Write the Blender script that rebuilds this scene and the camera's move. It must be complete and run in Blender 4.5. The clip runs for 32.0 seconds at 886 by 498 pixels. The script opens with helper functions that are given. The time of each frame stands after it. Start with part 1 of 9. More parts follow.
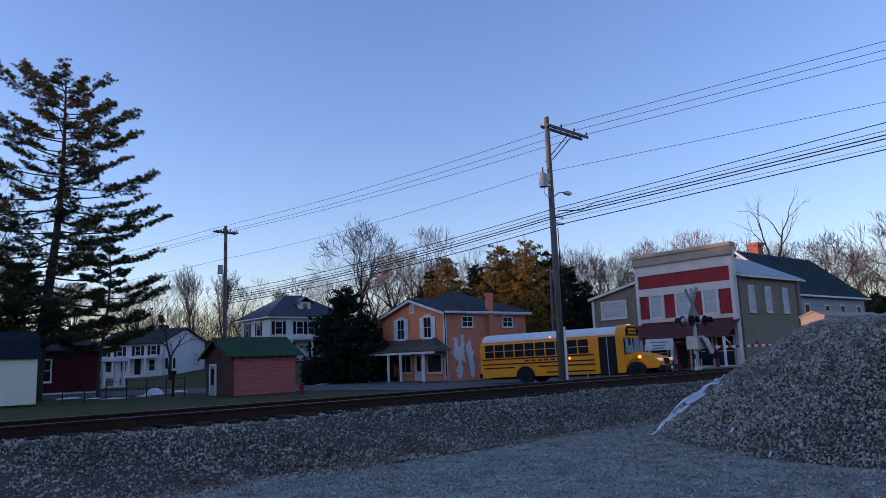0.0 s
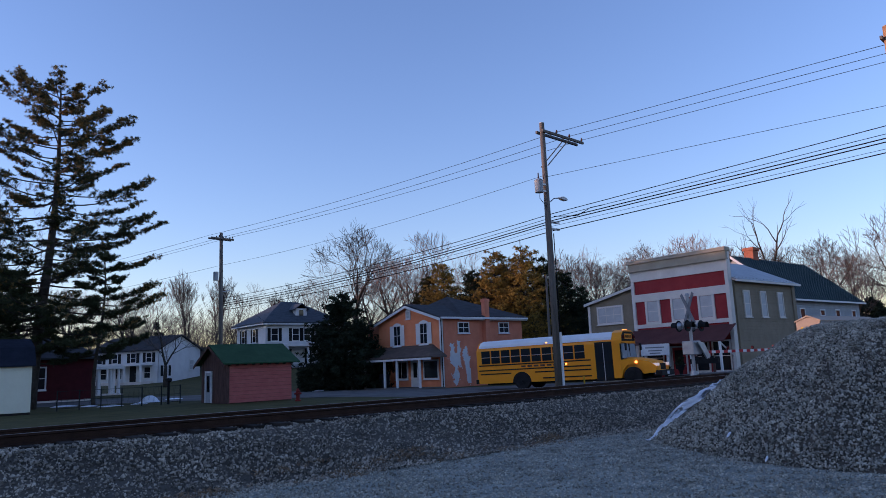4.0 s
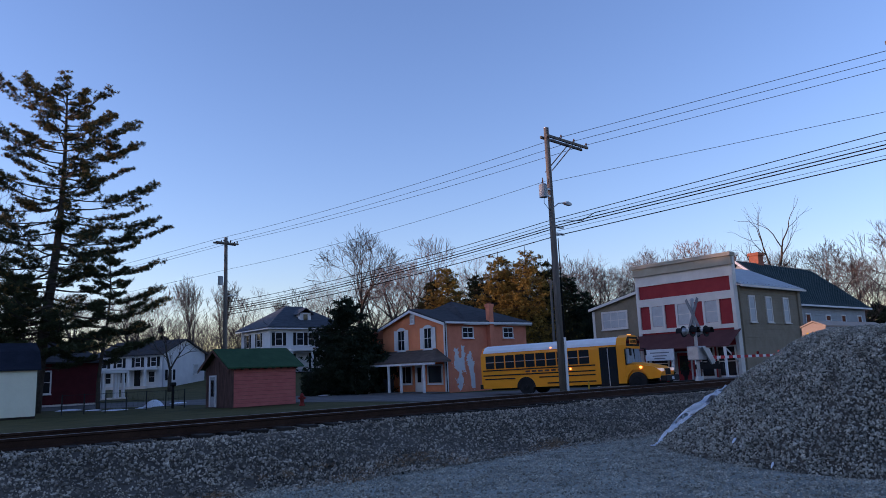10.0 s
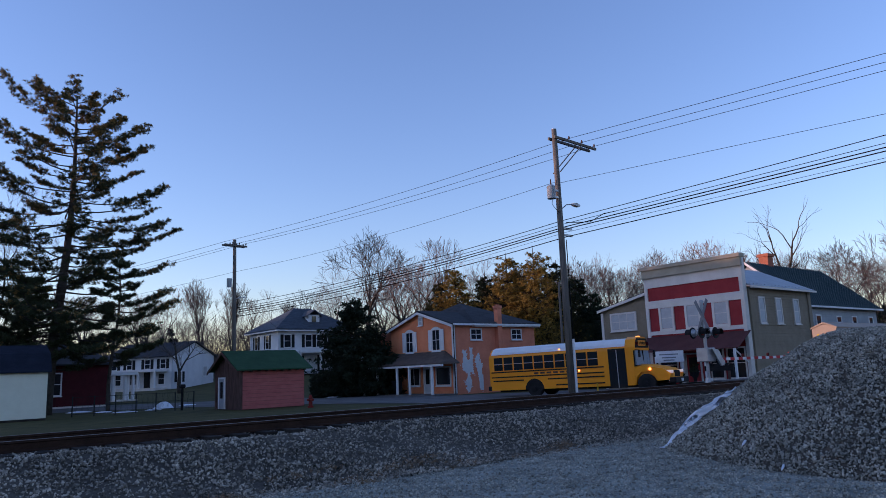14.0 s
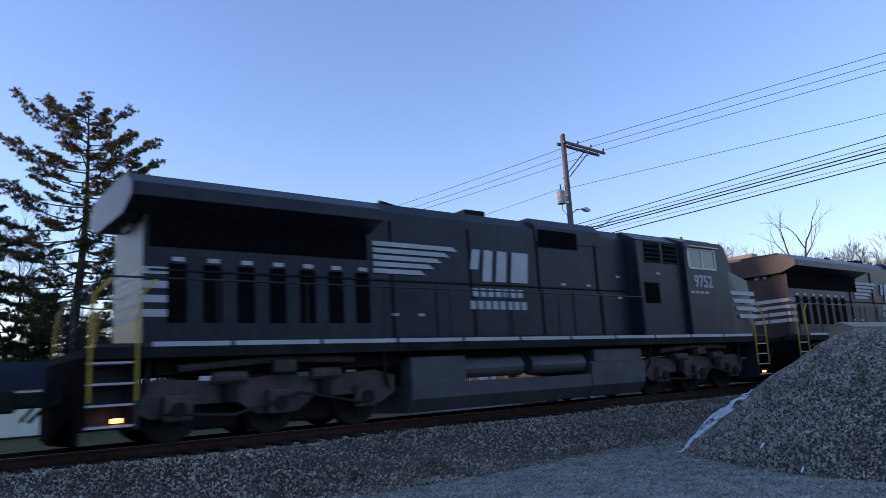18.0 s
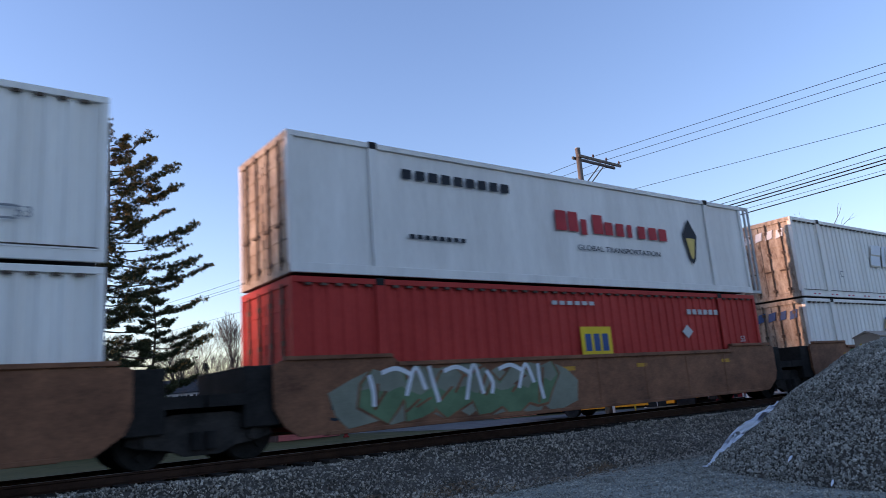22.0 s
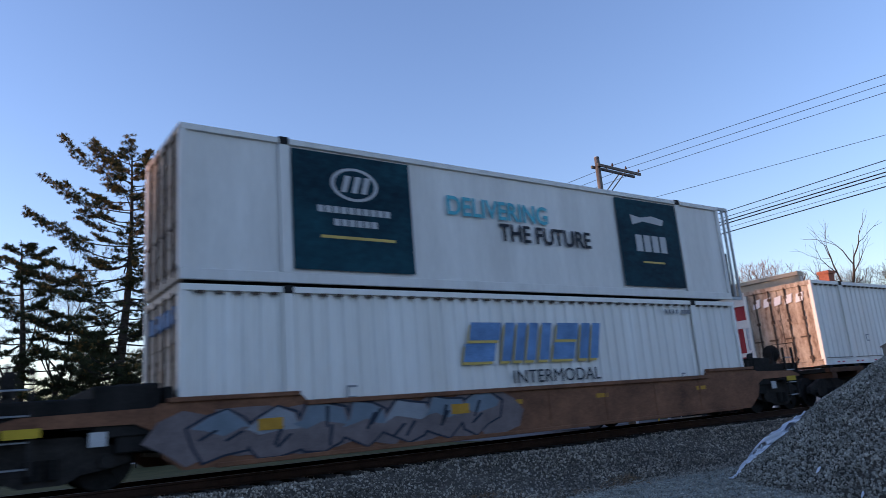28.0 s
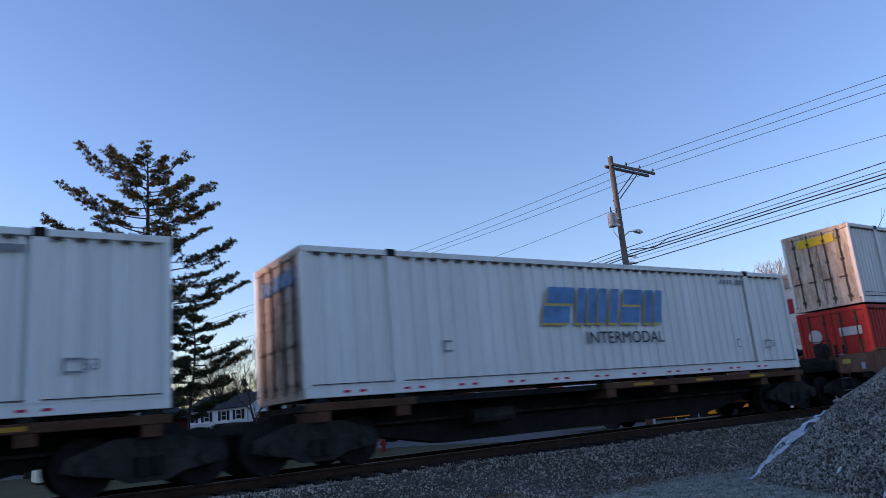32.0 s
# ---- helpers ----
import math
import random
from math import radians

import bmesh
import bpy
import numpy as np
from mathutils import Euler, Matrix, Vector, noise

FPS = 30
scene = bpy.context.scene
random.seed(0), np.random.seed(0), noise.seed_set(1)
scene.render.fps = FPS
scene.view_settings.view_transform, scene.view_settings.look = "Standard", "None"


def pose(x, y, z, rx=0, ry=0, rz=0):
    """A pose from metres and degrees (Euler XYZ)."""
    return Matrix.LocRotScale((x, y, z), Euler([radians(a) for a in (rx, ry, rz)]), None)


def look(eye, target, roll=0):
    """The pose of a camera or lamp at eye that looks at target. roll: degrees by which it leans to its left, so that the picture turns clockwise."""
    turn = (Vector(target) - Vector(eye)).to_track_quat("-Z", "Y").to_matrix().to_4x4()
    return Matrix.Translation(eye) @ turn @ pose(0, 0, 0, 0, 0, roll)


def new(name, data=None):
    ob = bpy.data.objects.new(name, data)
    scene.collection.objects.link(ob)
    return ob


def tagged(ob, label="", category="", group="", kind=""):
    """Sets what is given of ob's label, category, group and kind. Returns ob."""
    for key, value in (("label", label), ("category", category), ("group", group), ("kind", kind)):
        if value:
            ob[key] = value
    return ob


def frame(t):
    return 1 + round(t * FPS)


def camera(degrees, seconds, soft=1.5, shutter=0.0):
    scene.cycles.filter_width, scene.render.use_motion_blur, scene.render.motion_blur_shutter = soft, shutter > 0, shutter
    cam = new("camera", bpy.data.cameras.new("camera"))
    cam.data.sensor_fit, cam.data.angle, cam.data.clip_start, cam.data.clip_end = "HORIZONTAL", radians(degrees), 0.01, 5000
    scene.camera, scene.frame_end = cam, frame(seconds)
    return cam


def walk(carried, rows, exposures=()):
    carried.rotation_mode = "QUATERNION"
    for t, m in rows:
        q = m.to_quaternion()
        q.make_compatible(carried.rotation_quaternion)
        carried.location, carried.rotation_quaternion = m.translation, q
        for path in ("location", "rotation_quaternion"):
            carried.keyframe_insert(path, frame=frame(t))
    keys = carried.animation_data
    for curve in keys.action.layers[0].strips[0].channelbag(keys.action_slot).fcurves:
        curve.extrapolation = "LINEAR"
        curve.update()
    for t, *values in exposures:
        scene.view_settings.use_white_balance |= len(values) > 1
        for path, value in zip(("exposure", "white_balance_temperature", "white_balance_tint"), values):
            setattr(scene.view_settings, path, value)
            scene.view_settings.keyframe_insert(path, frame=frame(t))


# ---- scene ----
cam = camera(63.87, 32.0, soft=0.75, shutter=0.13)
EYE = (0.0, 0.0, 1.65)
# the phone lifts its exposure a little once the dark train fills the view
# seconds: yaw, pitch, roll of the hand-held camera
TURNS = {
    0.0: (-39.65, 8.76, 2.16),
    0.5: (-39.7, 8.73, 2.1),
    1.0: (-39.8, 8.77, 2.16),
    1.5: (-39.9, 8.85, 2.16),
    2.0: (-39.96, 8.94, 2.2),
    2.5: (-39.97, 9.03, 2.23),
    3.0: (-39.96, 9.16, 2.33),
    3.5: (-39.94, 9.24, 2.4),
    5.5: (-40.01, 9.13, 2.46),
    6.0: (-40.14, 9.17, 2.45),
    6.5: (-40.12, 9.17, 2.42),
    7.0: (-40.07, 9.23, 2.42),
    7.5: (-40.03, 9.35, 2.3),
    8.0: (-40.02, 9.45, 2.31),
    8.5: (-40.06, 9.52, 2.26),
    9.0: (-40.03, 9.57, 2.25),
    9.5: (-39.83, 9.58, 2.26),
    10.0: (-39.61, 9.62, 2.28),
    10.5: (-39.5, 9.68, 2.37),
    11.0: (-39.44, 9.78, 2.43),
    11.5: (-39.43, 9.91, 2.41),
    12.0: (-39.32, 9.87, 2.45),
    12.5: (-39.26, 9.87, 2.46),
    13.0: (-39.15, 9.92, 2.49),
    13.5: (-39.04, 9.85, 2.32),
    14.0: (-38.95, 9.79, 2.31),
    14.5: (-38.94, 9.73, 2.35),
    16.5: (-38.5, 10.16, 2.75),
    17.0: (-38.25, 10.35, 2.87),
    17.5: (-37.99, 10.46, 3.21),
    18.0: (-37.86, 10.46, 3.37),
    18.5: (-37.84, 10.46, 3.36),
    19.0: (-37.77, 10.48, 3.43),
    19.5: (-37.67, 10.49, 3.54),
    20.0: (-37.55, 10.53, 3.56),
    20.5: (-37.48, 10.66, 3.56),
    21.0: (-37.1, 10.88, 3.31),
    21.5: (-36.48, 11.61, 4.28),
    22.0: (-36.24, 11.92, 4.34),
    22.5: (-35.95, 12.14, 4.47),
    23.0: (-35.81, 12.24, 4.76),
    23.5: (-35.78, 12.26, 4.74),
    24.0: (-35.71, 12.37, 4.73),
    24.5: (-35.47, 12.59, 5.29),
    26.5: (-35.21, 12.6, 4.18),
    27.0: (-34.69, 12.84, 4.69),
    27.5: (-34.61, 12.9, 4.67),
    28.0: (-34.58, 12.92, 4.56),
    28.5: (-34.58, 13.07, 4.72),
    29.0: (-34.42, 13.3, 5.17),
    29.5: (-34.3, 13.32, 5.12),
    30.0: (-34.09, 13.28, 5.04),
    30.5: (-33.89, 13.13, 5.0),
    31.0: (-33.82, 13.03, 4.89),
    31.5: (-33.58, 13.08, 4.92),
    32.0: (-33.33, 13.17, 4.95),
}
walk(cam, [(t, pose(*EYE, 90 + p, r, y)) for t, (y, p, r) in TURNS.items()],
     [(0, 1.52, 5750, 40), (14.5, 1.52, 5750, 40), (16.5, 1.54, 5750, 39), (17.0, 1.74, 5800, 40), (19.0, 1.9, 5950, 39), (20.2, 1.86, 5900, 38), (21.4, 1.94, 6300, 37), (23.0, 1.88, 6200, 36), (24.0, 1.76, 6150, 34), (25.2, 1.84, 6250, 35), (26.6, 1.95, 6300, 36), (28.0, 1.79, 6100, 36), (29.0, 1.62, 5880, 36), (32.0, 1.6, 5830, 36)])

# ---- light: low winter sun along the railway, everything off the track in open shade ----
SUN_ELEVATION, SUN_TURN = 4.0, -55.0
world = bpy.data.worlds.new("dusk_sky")
scene.world = world
world.use_nodes = True
wn, wl = world.node_tree.nodes, world.node_tree.links
sky = wn.new("ShaderNodeTexSky")
sky.sky_type, sky.sun_disc = "NISHITA", False
sky.sun_elevation, sky.sun_rotation = radians(SUN_ELEVATION), radians(SUN_TURN)
sky.altitude, sky.air_density, sky.dust_density, sky.ozone_density = 100, 1.0, 0.3, 2.2
wn["Background"].inputs["Strength"].default_value = 0.15
wl.new(sky.outputs[0], wn["Background"].inputs["Color"])
sun = new("sun", bpy.data.lights.new("sun", "SUN"))
sun.data.energy, sun.data.angle, sun.data.color = 1.5, radians(0.6), (1.0, 0.66, 0.4)
az, el = radians(SUN_TURN), radians(SUN_ELEVATION)
sun.matrix_world = look((0, 0, 60), (-60 * math.sin(az), -60 * math.cos(az), 60 - 60 * math.tan(el)))

# ---- mesh tools ----
class Geo:
    """Vertices and faces of one mesh, gathered from simple solids."""

    def __init__(self):
        self.v, self.f = [], []

    def add(self, verts, faces):
        n = len(self.v)
        self.v.extend(tuple(p) for p in verts)
        self.f.extend([tuple(i + n for i in q) for q in faces])
        return self

    def box(self, x0, y0, z0, x1, y1, z1, b=0.0):
        if b <= 0:
            vs = [(x, y, z) for z in (z0, z1) for y in (y0, y1) for x in (x0, x1)]
            return self.add(vs, [(0, 2, 3, 1), (4, 5, 7, 6), (0, 1, 5, 4), (2, 6, 7, 3), (0, 4, 6, 2), (1, 3, 7, 5)])
        lo, hi = (x0, y0, z0), (x1, y1, z1)
        vs, key = [], {}
        for c in [(i, j, k) for i in (0, 1) for j in (0, 1) for k in (0, 1)]:
            for a in range(3):
                p = [(hi[m] - b if c[m] else lo[m] + b) for m in range(3)]
                p[a] = hi[a] if c[a] else lo[a]
                key[c, a] = len(vs)
                vs.append(p)
        fs = []
        for a in range(3):
            u, w = (a + 1) % 3, (a + 2) % 3
            for s in (0, 1):
                ring = []
                for (i, j) in ((0, 0), (1, 0), (1, 1), (0, 1)):
                    c = [0, 0, 0]
                    c[a], c[u], c[w] = s, i, j
                    ring.append(key[tuple(c), a])
                fs.append(ring if s else ring[::-1])
            for i in (0, 1):
                for j in (0, 1):
                    c0, c1 = [0, 0, 0], [0, 0, 0]
                    c0[u], c0[w], c1[u], c1[w] = i, j, i, j
                    c1[a] = 1
                    q = [key[tuple(c0), u], key[tuple(c1), u], key[tuple(c1), w], key[tuple(c0), w]]
                    fs.append(q if i != j else q[::-1])
        for c in [(i, j, k) for i in (0, 1) for j in (0, 1) for k in (0, 1)]:
            t = [key[c, 0], key[c, 1], key[c, 2]]
            fs.append(t if sum(c) % 2 else t[::-1])
        return self.add(vs, fs)

    def cyl(self, p0, p1, r0, r1=None, n=10, cap=True):
        r1 = r0 if r1 is None else r1
        p0, p1 = Vector(p0), Vector(p1)
        d = (p1 - p0).normalized()
        u = d.orthogonal().normalized()
        w = d.cross(u)
        vs = []
        for p, r in ((p0, r0), (p1, r1)):
            for i in range(n):
                a = 2 * math.pi * i / n
                vs.append(p + u * (r * math.cos(a)) + w * (r * math.sin(a)))
        fs = [(i, (i + 1) % n, n + (i + 1) % n, n + i) for i in range(n)]
        if cap:
            fs += [tuple(range(n - 1, -1, -1)), tuple(range(n, 2 * n))]
        return self.add(vs, fs)

    def tube(self, points, r, n=6):
        pts = [Vector(p) for p in points]
        rs = r if isinstance(r, (list, tuple)) else [r] * len(pts)
        vs, fs, u = [], [], None
        for k, p in enumerate(pts):
            d = (pts[min(k + 1, len(pts) - 1)] - pts[max(k - 1, 0)]).normalized()
            u = (d.orthogonal() if u is None else u - d * u.dot(d)).normalized()
            w = d.cross(u)
            for i in range(n):
                a = 2 * math.pi * i / n
                vs.append(p + u * (rs[k] * math.cos(a)) + w * (rs[k] * math.sin(a)))
        for k in range(len(pts) - 1):
            for i in range(n):
                j = (i + 1) % n
                fs.append((k * n + i, k * n + j, k * n + n + j, k * n + n + i))
        fs += [tuple(range(n - 1, -1, -1)), tuple(range((len(pts) - 1) * n, len(pts) * n))]
        return self.add(vs, fs)

    def prism(self, poly, axis, a, b):
        """Extrude a polygon. axis x: points are (y, z); y: (x, z); z: (x, y)."""
        def put(p, h):
            return {"x": (h, p[0], p[1]), "y": (p[0], h, p[1]), "z": (p[0], p[1], h)}[axis]
        n = len(poly)
        vs = [put(p, a) for p in poly] + [put(p, b) for p in poly]
        fs = [(i, (i + 1) % n, n + (i + 1) % n, n + i) for i in range(n)]
        return self.add(vs, fs + [tuple(range(n - 1, -1, -1)), tuple(range(n, 2 * n))])

    def mesh(self, name, smooth=False):
        me = bpy.data.meshes.new(name)
        me.from_pydata(self.v, [], self.f)
        bm = bmesh.new()
        bm.from_mesh(me)
        if len(bm.faces) < 20000:
            bmesh.ops.recalc_face_normals(bm, faces=bm.faces)
        bm.to_mesh(me)
        bm.free()
        if smooth:
            me.polygons.foreach_set("use_smooth", [True] * len(me.polygons))
        return me


def part(name, g, material, parent=None, label="", at=None, smooth=False):
    """One mesh object under a thing or a part; g is a Geo or a mesh."""
    me = g.mesh(name, smooth) if isinstance(g, Geo) else g
    if material and not me.materials:
        me.materials.append(material)
    ob = new(name, me)
    if parent:
        ob.parent = parent
    if at is not None:
        ob.matrix_basis = at
    return tagged(ob, label)


def thing(name, label, category, at=None, group="", kind=""):
    ob = new(name)
    ob.empty_display_size = 0.2
    if at is not None:
        ob.matrix_basis = at
    return tagged(ob, label, category, group, kind)


def box(name, m, parent, x0, y0, z0, x1, y1, z1, b=0.0, label=""):
    return part(name, Geo().box(x0, y0, z0, x1, y1, z1, b), m, parent, label)


def text_mesh(words, size, narrow=1.0, depth=0.004, shear=0.0, bold=0.0):
    cu = bpy.data.curves.new("letters", "FONT")
    cu.body, cu.size, cu.extrude, cu.shear, cu.offset = words, size, depth, shear, bold
    cu.align_x, cu.align_y = "CENTER", "CENTER"
    ob = bpy.data.objects.new("letters", cu)
    scene.collection.objects.link(ob)
    bpy.context.view_layer.update()
    me = bpy.data.meshes.new_from_object(ob.evaluated_get(bpy.context.evaluated_depsgraph_get()))
    bpy.data.objects.remove(ob)
    for v in me.vertices:
        v.co.x *= narrow
    me.materials.clear()
    return me


# ---- materials ----
def surf(name, c1, c2, scale=2.0, rough=0.7, metal=0.0, bump=0.15, fine=40.0, stretch=(1, 1, 1), island=0.0, vary=0.0, spec=0.18):
    """Two-tone noise at a coarse and a fine scale, with fine relief."""
    m = bpy.data.materials.new(name)
    m.use_nodes = True
    nt = m.node_tree
    n, l = nt.nodes, nt.links
    b = n["Principled BSDF"]
    tc, mp = n.new("ShaderNodeTexCoord"), n.new("ShaderNodeMapping")
    mp.inputs["Scale"].default_value = stretch
    l.new(tc.outputs["Object"], mp.inputs[0])
    big, small = n.new("ShaderNodeTexNoise"), n.new("ShaderNodeTexNoise")
    for t, s, d in ((big, scale, 5), (small, fine, 3)):
        t.inputs["Scale"].default_value, t.inputs["Detail"].default_value, t.inputs["Roughness"].default_value = s, d, 0.65
        l.new(mp.outputs[0], t.inputs["Vector"])
    mixf = n.new("ShaderNodeMath")
    mixf.operation = "MULTIPLY_ADD"
    l.new(small.outputs[0], mixf.inputs[0])
    mixf.inputs[1].default_value = 0.5
    l.new(big.outputs[0], mixf.inputs[2])
    rm = n.new("ShaderNodeMapRange")
    rm.inputs[1].default_value, rm.inputs[2].default_value = 0.5, 1.0
    l.new(mixf.outputs[0], rm.inputs[0])
    mx = n.new("ShaderNodeMix")
    mx.data_type = "RGBA"
    l.new(rm.outputs[0], mx.inputs[0])
    mx.inputs[6].default_value, mx.inputs[7].default_value = (*c1, 1), (*c2, 1)
    col = mx.outputs[2]
    if island or vary:
        hs = n.new("ShaderNodeHueSaturation")
        src = n.new("ShaderNodeNewGeometry") if island else n.new("ShaderNodeObjectInfo")
        mr = n.new("ShaderNodeMapRange")
        a = island or vary
        mr.inputs[3].default_value, mr.inputs[4].default_value = 1 - a, 1 + a
        l.new(src.outputs["Random Per Island" if island else "Random"], mr.inputs[0])
        l.new(mr.outputs[0], hs.inputs["Value"])
        l.new(col, hs.inputs["Color"])
        col = hs.outputs[0]
    l.new(col, b.inputs["Base Color"])
    b.inputs["Roughness"].default_value, b.inputs["Metallic"].default_value = rough, metal
    b.inputs["Specular IOR Level"].default_value = spec
    if bump:
        bp = n.new("ShaderNodeBump")
        bp.inputs["Strength"].default_value, bp.inputs["Distance"].default_value = bump, 0.02
        l.new(mixf.outputs[0], bp.inputs["Height"])
        l.new(bp.outputs[0], b.inputs["Normal"])
    return m


def glow(name, color, strength):
    m = bpy.data.materials.new(name)
    m.use_nodes = True
    b = m.node_tree.nodes["Principled BSDF"]
    b.inputs["Base Color"].default_value = (*color, 1)
    b.inputs["Emission Color"].default_value = (*color, 1)
    b.inputs["Emission Strength"].default_value = strength
    return m


def paint(name, c, rough=0.5, var=0.18, scale=1.5, bump=0.05, metal=0.0, spec=0.12):
    return surf(name, tuple(x * (1 - var) for x in c), tuple(min(1, x * (1 + var)) for x in c), scale, rough, metal, bump, spec=spec)


M = {
    "grass": surf("winter_grass", (0.036, 0.038, 0.010), (0.095, 0.08, 0.026), 0.7, 0.95, 0, 0.6, 25),
    "asphalt": surf("worn_asphalt", (0.08, 0.076, 0.072), (0.175, 0.167, 0.158), 0.6, 0.85, 0, 0.3, 60),
    "lot": surf("lot_gravel", (0.105, 0.113, 0.099), (0.37, 0.385, 0.335), 1.6, 0.9, 0, 1.0, 40),
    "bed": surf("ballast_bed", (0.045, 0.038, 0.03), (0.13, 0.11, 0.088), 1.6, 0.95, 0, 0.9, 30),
    "stone": surf("ballast_stone", (0.105, 0.091, 0.074), (0.42, 0.362, 0.286), 1.3, 0.9, 0, 0.3, 30, island=0.75),
    "pile_stone": surf("crushed_stone", (0.13, 0.122, 0.098), (0.47, 0.44, 0.36), 2.5, 0.9, 0, 0.3, 30, island=0.52),
    "snow": surf("old_snow", (0.72, 0.76, 0.82), (0.9, 0.92, 0.95), 3, 0.6, 0, 0.3, 30),
    "rail": surf("rusty_rail", (0.028, 0.014, 0.01), (0.07, 0.035, 0.022), 3, 0.7, 0.4, 0.2, 40),
    "rail_top": surf("polished_rail", (0.16, 0.14, 0.13), (0.26, 0.24, 0.23), 3, 0.5, 0.8, 0.02, 40),
    "tie": surf("creosote_tie", (0.016, 0.013, 0.011), (0.05, 0.04, 0.032), 3, 0.95, 0, 0.5, 40, vary=0.3),
    "bark": surf("grey_bark", (0.03, 0.024, 0.019), (0.085, 0.07, 0.056), 4, 0.95, 0, 0.6, 30),
    "pole": surf("weathered_pole", (0.085, 0.073, 0.062), (0.21, 0.185, 0.16), 3, 0.9, 0, 0.4, 40, stretch=(4, 4, 0.4)),
    "wire": surf("black_wire", (0.010, 0.010, 0.011), (0.018, 0.018, 0.02), 3, 0.8, 0, 0.0, 20, spec=0.05),
    "steel": surf("galvanised", (0.28, 0.29, 0.30), (0.45, 0.46, 0.47), 3, 0.45, 0.7, 0.05, 40),
    "white": paint("white_paint", (0.74, 0.73, 0.71), 0.6, 0.08),
    "glass": paint("dark_glass", (0.02, 0.023, 0.028), 0.06, 0.1, 1.0, 0.0, spec=0.5),
    "black": surf("black_part", (0.008, 0.008, 0.009), (0.02, 0.02, 0.021), 3, 0.7, 0, 0.05, 20, spec=0.15),
}

# ---- ground, road, railway ----
RAIL_Z, TRACK_Y = 0.87, 13.66


def sstep(a, b, x):
    t = min(1.0, max(0.0, (x - a) / (b - a)))
    return t * t * (3 - 2 * t)


def land(x, y):
    """Height of the ground: level by the track, a gentle rise behind the houses."""
    rise = sstep(50, 84, y) * (0.9 + 1.25 * sstep(26, 42, x)) + 3.0 * sstep(84, 190, y)
    return rise - 0.05 - 0.6 * sstep(50, 90, x) * sstep(60, 40, y)


def sheet(xs, ys, zf):
    g = Geo()
    vs = [(x, y, zf(x, y)) for y in ys for x in xs]
    n = len(xs)
    g.add(vs, [(j * n + i, j * n + i + 1, j * n + n + i + 1, j * n + n + i) for j in range(len(ys) - 1) for i in range(n - 1)])
    return g


xs = [-2500, -900, -400, -200] + list(range(-120, 161, 5)) + [200, 300, 450, 700, 1200, 2500]
ys = [-2500, -800, -300, -120, -60, -30, -15, 0, 8, 15, 20] + list(range(25, 150, 4)) + [165, 190, 230, 300, 450, 900, 2500]
tagged(part("ground", sheet(xs, ys, land), M["grass"], smooth=True), "dull winter grass and bare soil", "ground", kind="structure")
lot_x = [-120, -60] + [i * 2.0 for i in range(-20, 24)] + [60, 120, 300]
tagged(part("gravel_lot", sheet(lot_x, [-60, -30, -15, -8, -4, -2, 0, 1, 2, 3, 4, 5, 6, 7, 8, 9, 10, 10.6], lambda x, y: 0.0 + 0.012 * noise.noise((x * 0.7, y * 0.7, 0))), M["lot"], smooth=True),
       "blue-grey crushed gravel of a trackside lot", "gravel lot", kind="structure")

# the street bends past the houses to the level crossing
road_poly = [(-60, 58), (5, 55.5), (15, 51.5), (20.5, 45.5), (23.5, 37.5), (24.5, 31), (27.5, 24), (28.5, 20), (28.5, 16.2), (37.5, 16.2), (38, 20), (41.2, 21.5),
             (41.2, 33), (34, 38.4), (31.8, 40), (31.8, 50), (27, 55), (10, 61.5), (-60, 66)]
bm = bmesh.new()
face = bm.faces.new([bm.verts.new((x, y, 0)) for x, y in road_poly])
bmesh.ops.triangulate(bm, faces=[face])
for _ in range(3):
    bmesh.ops.subdivide_edges(bm, edges=[e for e in bm.edges if e.calc_length() > 3], cuts=1)
    bmesh.ops.triangulate(bm, faces=bm.faces)
for v in bm.verts:
    x, y, _ = v.co
    v.co.z = land(x, y) + 0.02 + (RAIL_Z - 0.05) * sstep(25, 17, y) * (1 if x > 26 else 0)
me = bpy.data.meshes.new("road")
bm.to_mesh(me)
bm.free()
tagged(part("road", me, M["asphalt"]), "worn grey asphalt street with damp patches", "road", kind="structure")

# ballast bed, sleepers and rails
bed = [(TRACK_Y - 3.6, -0.02), (TRACK_Y - 2.9, 0.16), (TRACK_Y - 1.6, 0.63), (TRACK_Y + 1.6, 0.63), (TRACK_Y + 2.8, 0.14), (TRACK_Y + 3.6, -0.1)]
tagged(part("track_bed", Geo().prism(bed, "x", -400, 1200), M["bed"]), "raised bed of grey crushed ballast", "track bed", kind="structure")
track = thing("railway_track", "single railway track, rusty rails on dark wooden ties", "railway track", pose(0, TRACK_Y, RAIL_Z), kind="structure")
prof = [(-0.07, -0.18), (0.07, -0.18), (0.07, -0.165), (0.012, -0.14), (0.012, -0.05), (0.036, -0.038), (0.036, -0.004), (-0.036, -0.004), (-0.036, -0.038), (-0.012, -0.05), (-0.012, -0.14), (-0.07, -0.165)]
for s in (-1, 1):
    y = s * 0.754
    r = part("rail", Geo().prism([(a + y, b) for a, b in prof], "x", -400, 1200), M["rail"], track)
    part("running_surface", Geo().box(-400, y - 0.03, -0.006, 1200, y + 0.03, 0.0), M["rail_top"], r, "wheel-polished rail head")
tie = Geo().box(-0.115, -1.3, -0.36, 0.115, 1.3, -0.172, 0.012).mesh("tie")
tie.materials.append(M["tie"])
